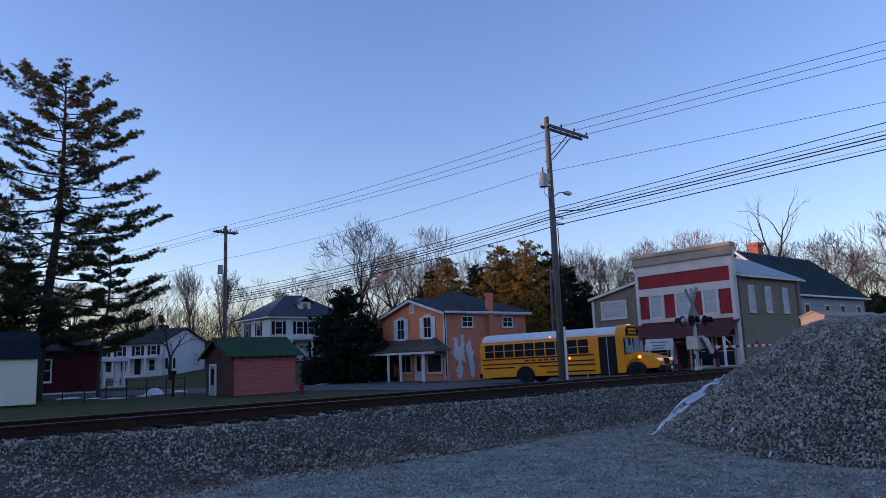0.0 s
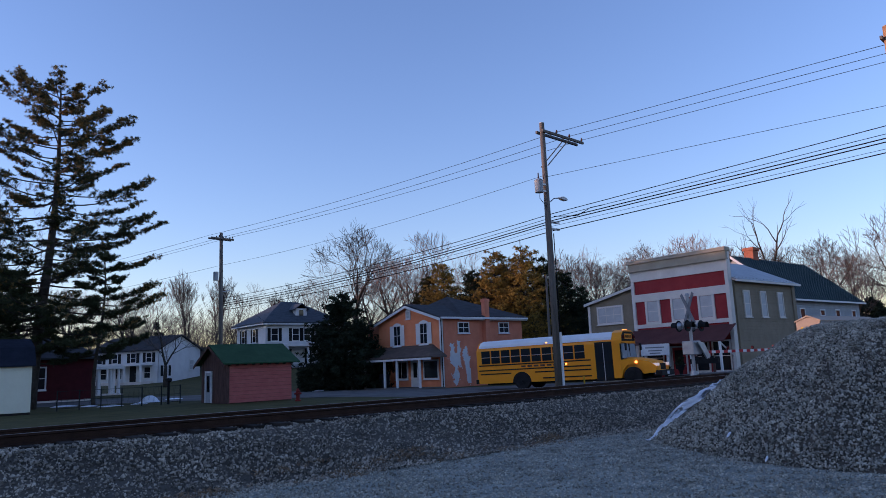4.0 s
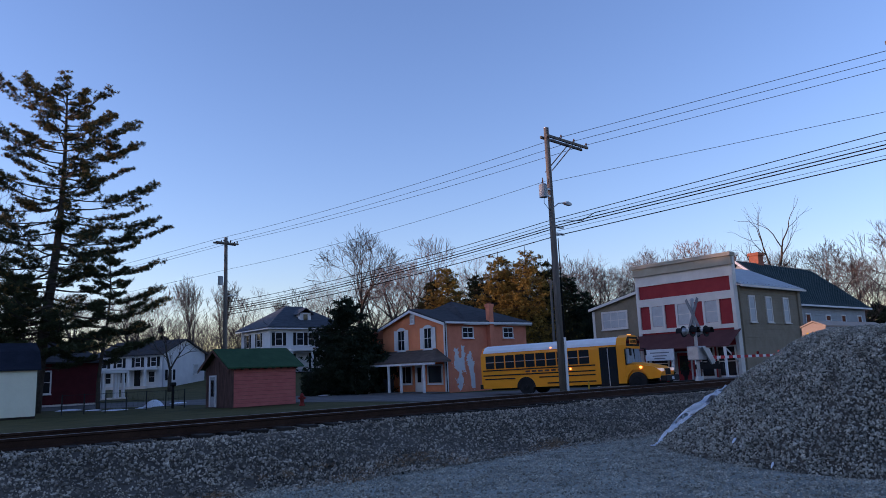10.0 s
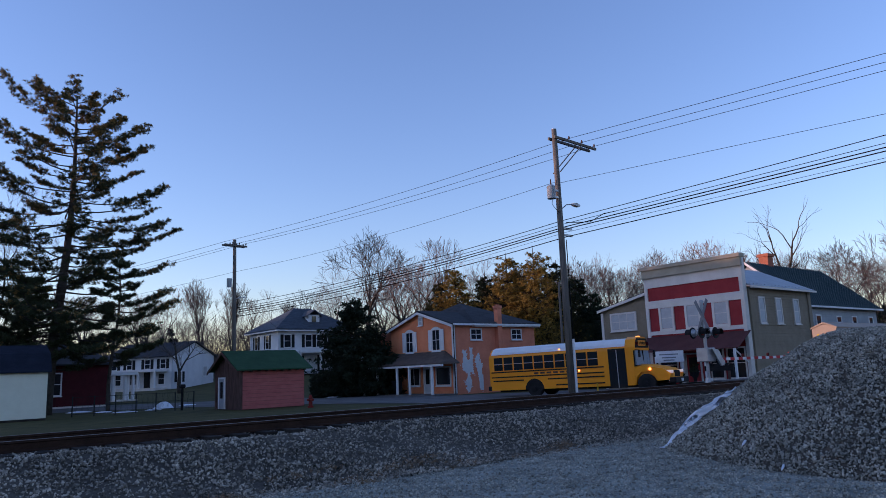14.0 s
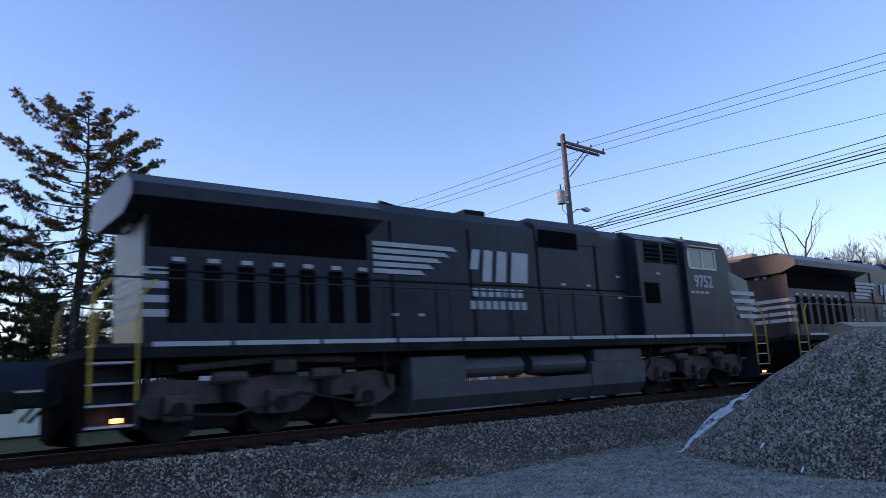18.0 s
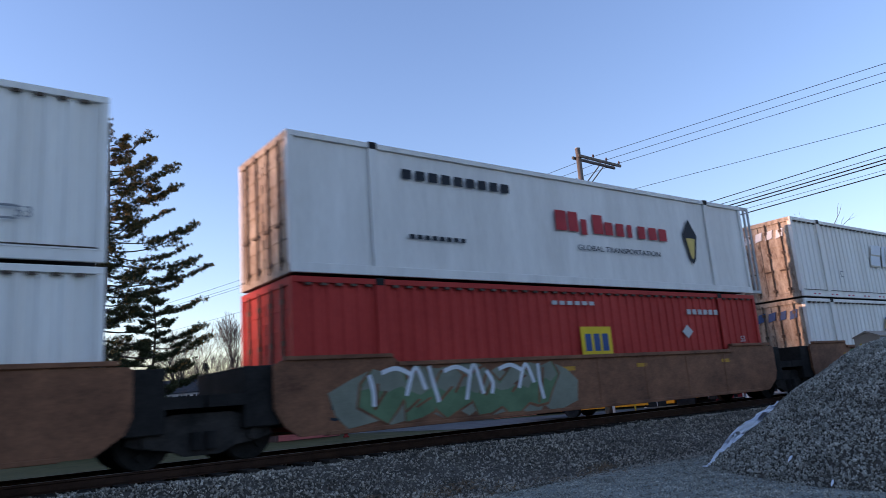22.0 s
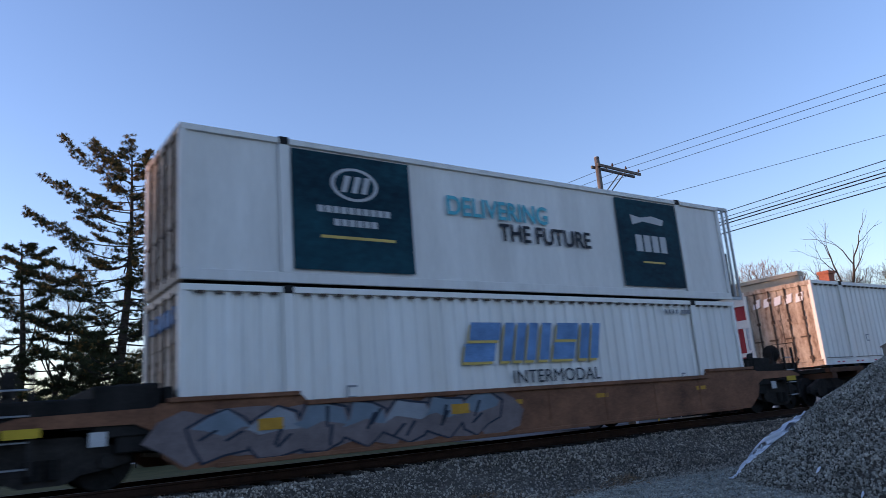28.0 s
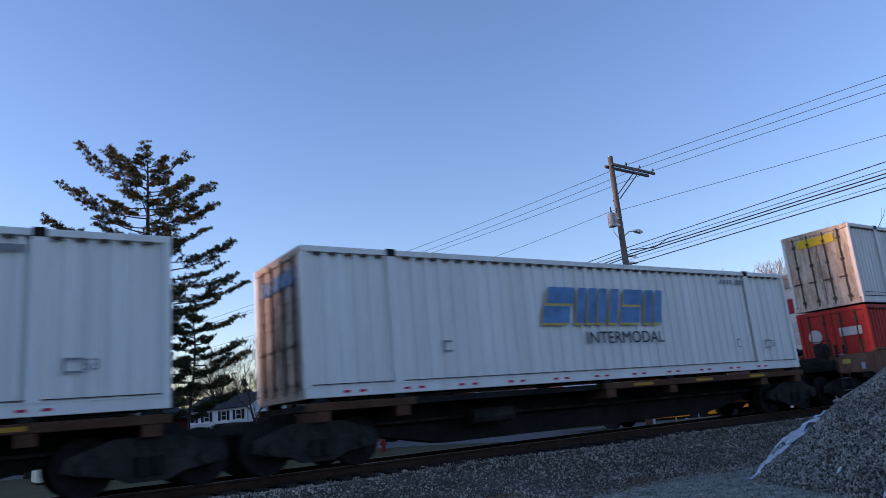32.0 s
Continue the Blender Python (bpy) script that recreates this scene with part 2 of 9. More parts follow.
for i in range(96):
    x = -5 + i * 0.52
    part("tie", tie, M["tie"], track, at=pose(x + random.uniform(-0.02, 0.02), random.uniform(-0.03, 0.03), random.uniform(-0.01, 0.005), 0, 0, random.uniform(-0.6, 0.6)))
far = Geo()
for i in range(700):
    x = (-5 - (i + 1) * 0.52) if i < 150 else (-5 + (96 + i - 150) * 0.52)
    far.box(x - 0.115, -1.3, -0.36, x + 0.115, 1.3, -0.172)
tagged(part("distant_tie", far, M["tie"], track), kind="stuff")


def rocks(n, place, size, seed, chips=False):
    """Many small angular stones in one mesh: place(rng, n) gives their centres."""
    rng = np.random.default_rng(seed)
    base = np.array([(0.1, 0, 0.8), (0.9, 0, 0.35), (0.28, 0.85, 0.35), (-0.72, 0.53, 0.35), (-0.72, -0.53, 0.35), (0.28, -0.85, 0.35), (0.5, 0.4, -0.7), (-0.6, 0.1, -0.7), (0.2, -0.6, -0.7)])
    tri = np.array([(0, 1, 2), (0, 2, 3), (0, 3, 4), (0, 4, 5), (0, 5, 1), (1, 6, 2), (2, 6, 7), (2, 7, 3), (3, 7, 4), (4, 7, 8), (4, 8, 5), (5, 8, 1), (1, 8, 6), (6, 8, 7)])
    if chips:
        base = np.array([(0, 0, 0.7), (0.9, 0.1, 0), (-0.2, 0.9, 0.1), (-0.9, -0.1, 0), (0.2, -0.8, -0.1), (0, 0, -0.6)])
        tri = np.array([(0, 1, 2), (0, 2, 3), (0, 3, 4), (0, 4, 1), (5, 2, 1), (5, 3, 2), (5, 4, 3), (5, 1, 4)])
    nv = len(base)
    c = place(rng, n)
    n = len(c)
    q = rng.normal(size=(n, 4))
    q /= np.linalg.norm(q, axis=1)[:, None]
    w, x, y, z = q.T
    R = np.stack([1 - 2 * (y * y + z * z), 2 * (x * y - z * w), 2 * (x * z + y * w), 2 * (x * y + z * w), 1 - 2 * (x * x + z * z), 2 * (y * z - x * w),
                  2 * (x * z - y * w), 2 * (y * z + x * w), 1 - 2 * (x * x + y * y)], 1).reshape(n, 3, 3)
    s = size[0] + (size[1] - size[0]) * rng.random(n) ** 2.2
    v = base[None] * rng.uniform(0.7, 1.2, (n, nv, 1)) * rng.uniform(0.6, 1.15, (n, 1, 3)) * s[:, None, None]
    v = np.einsum("nij,nkj->nki", R, v) + c[:, None]
    f = tri[None] + nv * np.arange(n)[:, None, None]
    me = bpy.data.meshes.new("stones")
    me.vertices.add(n * nv)
    me.vertices.foreach_set("co", v.astype(np.float32).ravel())
    nf = n * len(tri)
    me.loops.add(nf * 3)
    me.loops.foreach_set("vertex_index", f.astype(np.int32).ravel())
    me.polygons.add(nf)
    me.polygons.foreach_set("loop_start", np.arange(nf, dtype=np.int32) * 3)
    me.update(calc_edges=True)
    me.shade_flat()
    return me


def bed_height(y):
    return np.interp(y, [p[0] for p in bed], [p[1] for p in bed])


def on_bed(rng, n):
    y = rng.uniform(TRACK_Y - 4.0, TRACK_Y + 1.6, n)
    x = -2 + 34 * rng.random(n) ** 1.3
    keep = (np.abs(np.abs(y - TRACK_Y) - 0.754) > 0.09)
    x, y = x[keep], y[keep]
    z = np.maximum(bed_height(y), 0.0) + 0.005 + 0.025 * rng.random(len(x)) + 0.02 * np.sin(x * 0.9 + y * 2)
    return np.stack([x, y, z], 1)


tagged(part("ballast_stones", rocks(85000, on_bed, (0.019, 0.053), 3, True), M["stone"]), "loose angular ballast stones beside the rails", "ballast", kind="stuff")


def on_lot(rng, n):
    x, y = rng.uniform(1, 20, n), rng.uniform(2.2, 10.6, n)
    k = np.hypot(x, y) > 8.2
    x, y = x[k], y[k]
    return np.stack([x, y, np.full(len(x), 0.004)], 1)


tagged(part("lot_stones", rocks(90000, on_lot, (0.013, 0.038), 5, True), M["pile_stone"]), "fine loose stone spread over the lot", "gravel", kind="stuff")

# heap of crushed stone
CREST_A, CREST_B = (14.76, 5.85), (13.99, 4.38)


def heap(x, y):
    """Height of the heap: a short crest with sides at the angle of repose."""
    ux, uy = CREST_B[0] - CREST_A[0], CREST_B[1] - CREST_A[1]
    t = min(1.0, max(0.0, ((x - CREST_A[0]) * ux + (y - CREST_A[1]) * uy) / (ux * ux + uy * uy)))
    d = math.hypot(x - CREST_A[0] - t * ux, y - CREST_A[1] - t * uy)
    h = 2.138 + 0.714 * 0.654 - 0.714 * math.hypot(d, 0.654)
    return h + (0.045 * noise.noise((x * 1.3, y * 1.3, 0)) if h > 0.05 else 0)


hx, hy = [9.5 + 0.14 * i for i in range(72)], [-0.2 + 0.14 * i for i in range(74)]
# the sheet is darker than its stones: shade in the gaps is coloured in
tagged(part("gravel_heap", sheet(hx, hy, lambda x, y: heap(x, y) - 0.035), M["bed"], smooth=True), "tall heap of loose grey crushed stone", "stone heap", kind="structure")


def on_heap(rng, n):
    x, y = rng.uniform(9.8, 19, n), rng.uniform(0.2, 9.8, n)
    h = np.array([heap(a, b) for a, b in zip(x, y)])
    k = h > 0.02
    return np.stack([x[k], y[k], h[k] - 0.005], 1)


tagged(part("heap_stones", rocks(90000, on_heap, (0.02, 0.046), 8, True), M["pile_stone"]), "angular grey stones covering the heap", "crushed stone", kind="stuff")

# ---- buildings ----
M.update({
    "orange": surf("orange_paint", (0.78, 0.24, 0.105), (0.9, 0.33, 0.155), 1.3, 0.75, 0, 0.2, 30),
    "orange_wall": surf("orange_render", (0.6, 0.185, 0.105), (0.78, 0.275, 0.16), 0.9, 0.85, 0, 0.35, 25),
    "flake": surf("bare_plaster", (0.56, 0.56, 0.57), (0.72, 0.71, 0.7), 2, 0.9, 0, 0.3, 25),
    "shingle": surf("dark_shingle", (0.028, 0.028, 0.03), (0.065, 0.065, 0.07), 1.5, 0.9, 0, 0.5, 18, stretch=(1, 1, 4)),
    "brown_roof": surf("brown_shingle", (0.075, 0.055, 0.045), (0.14, 0.105, 0.085), 1.5, 0.9, 0, 0.5, 18, stretch=(1, 1, 4)),
    "brick": surf("chimney_brick", (0.26, 0.085, 0.05), (0.42, 0.15, 0.09), 5, 0.9, 0, 0.4, 20),
    "red": surf("barn_red", (0.27, 0.026, 0.03), (0.37, 0.045, 0.046), 1.1, 0.75, 0, 0.2, 30),
    "tan": surf("tan_siding", (0.21, 0.165, 0.112), (0.3, 0.24, 0.17), 1.2, 0.8, 0, 0.15, 30),
    "cornice": surf("beige_cornice", (0.33, 0.285, 0.215), (0.42, 0.365, 0.28), 1.2, 0.8, 0, 0.15, 30),
    "trim": surf("off_white_trim", (0.62, 0.56, 0.5), (0.76, 0.69, 0.62), 1.2, 0.7, 0, 0.15, 30),
    "metal_roof": surf("silver_roof", (0.24, 0.26, 0.28), (0.36, 0.385, 0.41), 1.0, 0.5, 0.3, 0.05, 20),
    "green_metal": surf("green_grey_roof", (0.03, 0.055, 0.06), (0.06, 0.095, 0.10), 1.0, 0.55, 0.1, 0.05, 20),
    "grey_siding": surf("pale_siding", (0.3, 0.31, 0.32), (0.42, 0.43, 0.44), 1.0, 0.8, 0, 0.15, 20),
    "white_siding": surf("white_siding", (0.62, 0.62, 0.62), (0.76, 0.76, 0.75), 1.0, 0.8, 0, 0.15, 20),
    "slate": surf("blue_slate", (0.035, 0.045, 0.055), (0.085, 0.10, 0.12), 1.5, 0.7, 0, 0.3, 18, stretch=(1, 1, 4)),
    "pink": surf("faded_red_boards", (0.4, 0.095, 0.085), (0.55, 0.165, 0.14), 1.6, 0.85, 0, 0.3, 30, stretch=(1, 1, 3)),
    "brown_boards": surf("bare_brown_boards", (0.055, 0.028, 0.024), (0.15, 0.085, 0.07), 2.5, 0.9, 0, 0.4, 30, stretch=(3, 3, 0.7)),
    "green_roof": surf("green_roof", (0.016, 0.05, 0.022), (0.035, 0.085, 0.04), 1.5, 0.85, 0, 0.4, 18),
    "maroon": surf("maroon_boards", (0.06, 0.009, 0.012), (0.1, 0.016, 0.02), 1.2, 0.8, 0, 0.2, 20),
    "cream": surf("cream_board", (0.7, 0.66, 0.49), (0.8, 0.76, 0.59), 1.2, 0.75, 0, 0.1, 20),
    "navy": surf("navy_shingle", (0.008, 0.011, 0.02), (0.02, 0.026, 0.042), 1.5, 0.85, 0, 0.4, 18),
    "awning": surf("dark_red_awning", (0.075, 0.026, 0.026), (0.12, 0.045, 0.042), 1.2, 0.7, 0, 0.3, 18),
    "blind": paint("window_blind", (0.5, 0.49, 0.48), 0.7),
    "sign": paint("sign_board", (0.62, 0.65, 0.66), 0.6),
    "sign_ink": paint("sign_ink", (0.18, 0.2, 0.22), 0.7),
    "bin": paint("dark_plastic", (0.02, 0.022, 0.026), 0.5),
})
FACE_W, FACE_S = -90, 0  # a wall that faces -x, a wall that faces -y


def siding(parent, m, turn, at, width, z0, z1, pitch=0.16, ends=None, name="wall", thick=0.22):
    """A clapboard wall with lapped boards. Its own x runs to the right of who faces it; ends(z) narrows it under a gable."""
    n = max(1, round((z1 - z0) / pitch))
    vs, fs = [], []
    for i in range(n):
        a, b = z0 + (z1 - z0) * i / n, z0 + (z1 - z0) * (i + 1) / n
        for z, y in ((a, -0.036), (b, -0.004)):
            x0, x1 = (0, width) if ends is None else ends(z)
            vs += [(x0, y, z), (max(x0 + 0.02, x1), y, z)]
    fs = [(2 * r, 2 * r + 1, 2 * r + 3, 2 * r + 2) for r in range(2 * n - 1)]
    k = len(vs)
    vs += [(vs[0][0], thick, z0), (vs[1][0], thick, z0), (vs[-2][0], thick, z1), (vs[-1][0], thick, z1)]
    fs += [(0, k, k + 1, 1), (k - 2, k - 1, k + 3, k + 2), (k, k + 2, k + 3, k + 1)]
    fs += [tuple([k] + list(range(0, k, 2)) + [k + 2]), tuple([k + 3] + list(range(k - 1, 0, -2)) + [k + 1])]
    g = Geo().add(vs, fs)
    return part(name, g, m, parent, at=pose(*at, 0, 0, turn))


def window(parent, turn, at, w, h, cols=2, rows=2, fr=0.08, pane=None, frame=None, shutter=None, arch=False, proud=0.075):
    """A framed window; at is the middle of its sill on the wall's face."""
    g = Geo()
    g.box(-w / 2 - fr, -proud, -fr, -w / 2, 0.02, h + fr).box(w / 2, -proud, -fr, w / 2 + fr, 0.02, h + fr)
    g.box(-w / 2, -proud, h, w / 2, 0.02, h + fr).box(-w / 2, -proud, -fr, w / 2, 0.02, 0)
    for i in range(1, cols):
        x = -w / 2 + w * i / cols
        g.box(x - 0.02, -proud + 0.01, 0, x + 0.02, 0.01, h)
    for j in range(1, rows):
        z = h * j / rows
        g.box(-w / 2, -proud + 0.006, z - 0.022, w / 2, 0.012, z + 0.022)
    if arch:
        g.prism([(-w / 2 - fr, h + fr), (w / 2 + fr, h + fr), (w * 0.3, h + fr + 0.12), (0, h + fr + 0.16), (-w * 0.3, h + fr + 0.12)], "y", -proud, 0)
    ob = part("window", g, frame or M["white"], parent, at=pose(*at, 0, 0, turn))
    for i in range(cols):
        for j in range(rows):
            x0, z0 = -w / 2 + w * i / cols, h * j / rows
            part("pane", Geo().box(x0 + 0.015, -0.046, z0 + 0.015, x0 + w / cols - 0.015, -0.041, z0 + h / rows - 0.015), pane or M["glass"], ob)
    part("sill", Geo().box(-w / 2 - fr - 0.04, -proud - 0.06, -fr - 0.05, w / 2 + fr + 0.04, 0.0, -fr), frame or M["white"], ob)
    if shutter:
        for s in (-1, 1):
            x = s * (w / 2 + fr + 0.22)
            saw = [(-0.04, -0.05)]
            for k in range(8):
                saw += [(-0.08, -0.05 + k * (h + 0.1) / 8), (-0.062, -0.05 + (k + 0.97) * (h + 0.1) / 8)]
            part("shutter", Geo().prism(saw + [(-0.04, h + 0.05)], "x", x - 0.2, x + 0.2), shutter, ob)
    return ob


def door(parent, turn, at, w, h, m, glass=True):
    ob = part("door", Geo().box(-w / 2, -0.05, 0, w / 2, 0.0, h), m, parent, at=pose(*at, 0, 0, turn))
    part("door_frame", Geo().box(-w / 2 - 0.1, -0.07, 0, -w / 2, 0.0, h + 0.1).box(w / 2, -0.07, 0, w / 2 + 0.1, 0.0, h + 0.1).box(-w / 2, -0.06, h, w / 2, 0.0, h + 0.1), M["white"], ob)
    if glass:
        part("pane", Geo().box(-w / 2 + 0.2, -0.06, h * 0.35, w / 2 - 0.2, -0.052, h - 0.18), M["glass"], ob)
    part("knob", Geo().cyl((w / 2 - 0.1, -0.1, h * 0.48), (w / 2 - 0.1, -0.04, h * 0.48), 0.03, n=8), M["steel"], ob)
    return ob


def roof_slab(parent, m, pts, thick=0.14, name="roof"):
    """A roof plane from its corner points, with thickness below."""
    g, n = Geo(), len(pts)
    g.add([tuple(p) for p in pts] + [(p[0], p[1], p[2] - thick) for p in pts],
          [tuple(range(n)), tuple(range(2 * n - 1, n - 1, -1))] + [(i, n + i, n + (i + 1) % n, (i + 1) % n) for i in range(n)])
    return part(name, g, m, parent)


def hip_roof(parent, m, x0, y0, x1, y1, z, top, ridge, over=0.4):
    """Four hipped planes over a rectangle; ridge: (x, y, x, y) of its two ends."""
    a, b, c, d = (x0 - over, y0 - over, z), (x1 + over, y0 - over, z), (x1 + over, y1 + over, z), (x0 - over, y1 + over, z)
    p, q = (ridge[0], ridge[1], top), (ridge[2], ridge[3], top)
    if abs(ridge[2] - ridge[0]) > abs(ridge[3] - ridge[1]):
        planes = ((a, b, q, p), (b, c, q), (c, d, p, q), (d, a, p))
    else:
        planes = ((a, b, p), (b, c, q, p), (c, d, q), (d, a, p, q))
    for f in planes:
        roof_slab(parent, m, f)
    part("cornice", Geo().box(x0 - over, y0 - over, z - 0.3, x1 + over, y0 - over + 0.12, z - 0.15).box(x0 - over, y0 - over + 0.12, z - 0.3, x0 - over + 0.12, y1 + over, z - 0.15), M["white"], parent)


def orange_house():
    H = thing("orange_house", "orange two-storey house, gabled front, porch, peeling side wall", "house", pose(34, 40.66, -0.06))
    ZE, W, L = 5.25, 8.0, 8.6
    pk = 3.9
    siding(H, M["orange"], FACE_W, (0, W, 0), W, 0.0, ZE)
    siding(H, M["orange"], FACE_W, (0, W, 0), W, ZE, 6.35, ends=lambda z: ((W - pk) * (z - ZE) / 1.1, W - pk * (z - ZE) / 1.1), name="gable")
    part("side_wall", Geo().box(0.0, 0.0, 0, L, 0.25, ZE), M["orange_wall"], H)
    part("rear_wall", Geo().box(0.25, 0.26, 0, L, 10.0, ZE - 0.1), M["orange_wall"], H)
    part("corner_board", Geo().box(-0.06, -0.05, 0, 0.12, 0.0, ZE).box(-0.06, 0.0, 0, -0.035, 0.16, ZE), M["white"], H)
    hip_roof(H, M["shingle"], 2.2, 0.0, L, 10.2, ZE + 0.02, 7.35, (5.0, 5.0, 5.8, 6.2), 0.35)
    for s in ((-0.35, ZE - 0.05), (W + 0.35, ZE - 0.05)):
        roof_slab(H, M["shingle"], [(-0.35, s[0], s[1]), (5.0, s[0], s[1]), (5.0, pk, 6.5), (-0.35, pk, 6.5)])
        part("barge_board", Geo().prism([(s[0], s[1] - 0.3), (pk, 6.18), (pk, 6.37), (s[0], s[1] - 0.1)], "x", -0.4, -0.352), M["white"], H)
    part("gutter", Geo().box(-0.3, -0.48, ZE - 0.2, L + 0.3, -0.36, ZE - 0.06), M["white"], H)
    for y in (5.4, 2.0):
        window(H, FACE_W, (-0.03, y, 3.35), 0.85, 1.5, 2, 2, 0.1, shutter=M["white"], arch=True)
    window(H, FACE_W, (-0.03, pk, 5.4), 0.4, 0.5, 1, 2, 0.08, arch=True, pane=M["blind"])
    for x in (2.2, 6.5):
        window(H, FACE_S, (x, 0, 4.05), 1.0, 0.72, 2, 2, 0.08)
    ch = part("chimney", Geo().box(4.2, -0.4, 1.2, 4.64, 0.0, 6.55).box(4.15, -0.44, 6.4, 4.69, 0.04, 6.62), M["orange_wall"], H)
    part("chimney_flue", Geo().box(4.28, -0.3, 6.62, 4.54, -0.06, 6.72), M["brick"], ch)
    # flaking paint on the side wall
    rng = random.Random(4)
    for lift, (cx, cz, rx, rz) in enumerate(((1.25, 2.25, 0.62, 1.35), (2.35, 2.0, 0.42, 1.3), (1.3, 0.75, 0.4, 0.7), (2.6, 0.9, 0.35, 0.75))):
        g, st, seen = Geo(), 0.07, {}
        for i in range(int(-rx / st) - 4, int(rx / st) + 5):
            for k in range(int(-rz / st) - 4, int(rz / st) + 5):
                x, z = cx + i * st, cz + k * st
                d = math.hypot((x - cx) / rx, (z - cz) / rz)
                if d + 0.75 * noise.noise((x * 2.6, z * 1.7, 7)) + 0.35 * noise.noise((x * 8, z * 8, 2)) < 0.78 and 0.05 < z < 4:
                    q = []
                    for a, b in ((i, k), (i + 1, k), (i + 1, k + 1), (i, k + 1)):
                        if (a, b) not in seen:
                            seen[a, b] = len(g.v)
                            g.v.append((cx + (a - 0.5) * st, -0.006 - 0.003 * lift, cz + (b - 0.5) * st))
                        q.append(seen[a, b])
                    g.f.append(tuple(q))
        if g.v:
            part("bare_patch", g, M["flake"], H, "pale patch of bare plaster under flaking paint")
    # porch
    PX = -1.75
    roof_slab(H, M["brown_roof"], [(PX - 0.3, -1.0, 2.35), (PX - 0.3, W + 1.5, 2.35), (-0.03, W - 0.6, 3.25), (-0.03, 1.0, 3.25)], 0.1, "porch_roof")
    roof_slab(H, M["brown_roof"], [(PX - 0.3, -1.0, 2.35), (-0.03, 1.0, 3.25), (-0.03, -0.6, 2.35)], 0.1, "porch_roof")
    part("porch_beam", Geo().box(PX - 0.28, -0.95, 2.1, PX - 0.1, W + 1.45, 2.25), M["white"], H)
    for y in (9.2, 7.3, 4.6, 3.0, 0.25):
        part("porch_post", Geo().box(PX - 0.28, y - 0.07, 0.0, PX - 0.12, y + 0.07, 2.1, 0.01), M["white"], H)
    part("porch_floor", Geo().box(PX - 0.4, -0.3, 0, -0.04, W, 0.1), M["asphalt"], H)
    window(H, FACE_W, (-0.03, 4.95, 0.75), 1.4, 1.25, 2, 1, 0.1)
    window(H, FACE_W, (-0.03, 1.3, 0.75), 1.6, 1.25, 1, 1, 0.1)
    door(H, FACE_W, (-0.03, 3.2, 0.1), 0.85, 2.0, M["white"])
    door(H, FACE_W, (-0.03, 7.2, 0.1), 0.9, 2.0, M["orange"], False)
    part("downpipe", Geo().cyl((-0.08, -0.1, 0), (-0.08, -0.1, ZE), 0.04, n=6), M["black"], H)
    b = thing("wheelie_bin", "dark plastic bin standing on the porch", "bin", pose(32.95, 46.6, 0.05))
    part("bin_body", Geo().prism([(-0.25, 0), (0.25, 0), (0.3, 0.95), (-0.3, 0.95)], "y", -0.3, 0.3), M["bin"], b)
    part("lid", Geo().box(-0.33, -0.33, 0.95, 0.33, 0.33, 1.03, 0.02), M["bin"], b)
    for s in (-1, 1):
        part("wheel", Geo().cyl((0.25, s * 0.22, 0.1), (0.25, s * 0.3, 0.1), 0.1, n=10), M["black"], b)


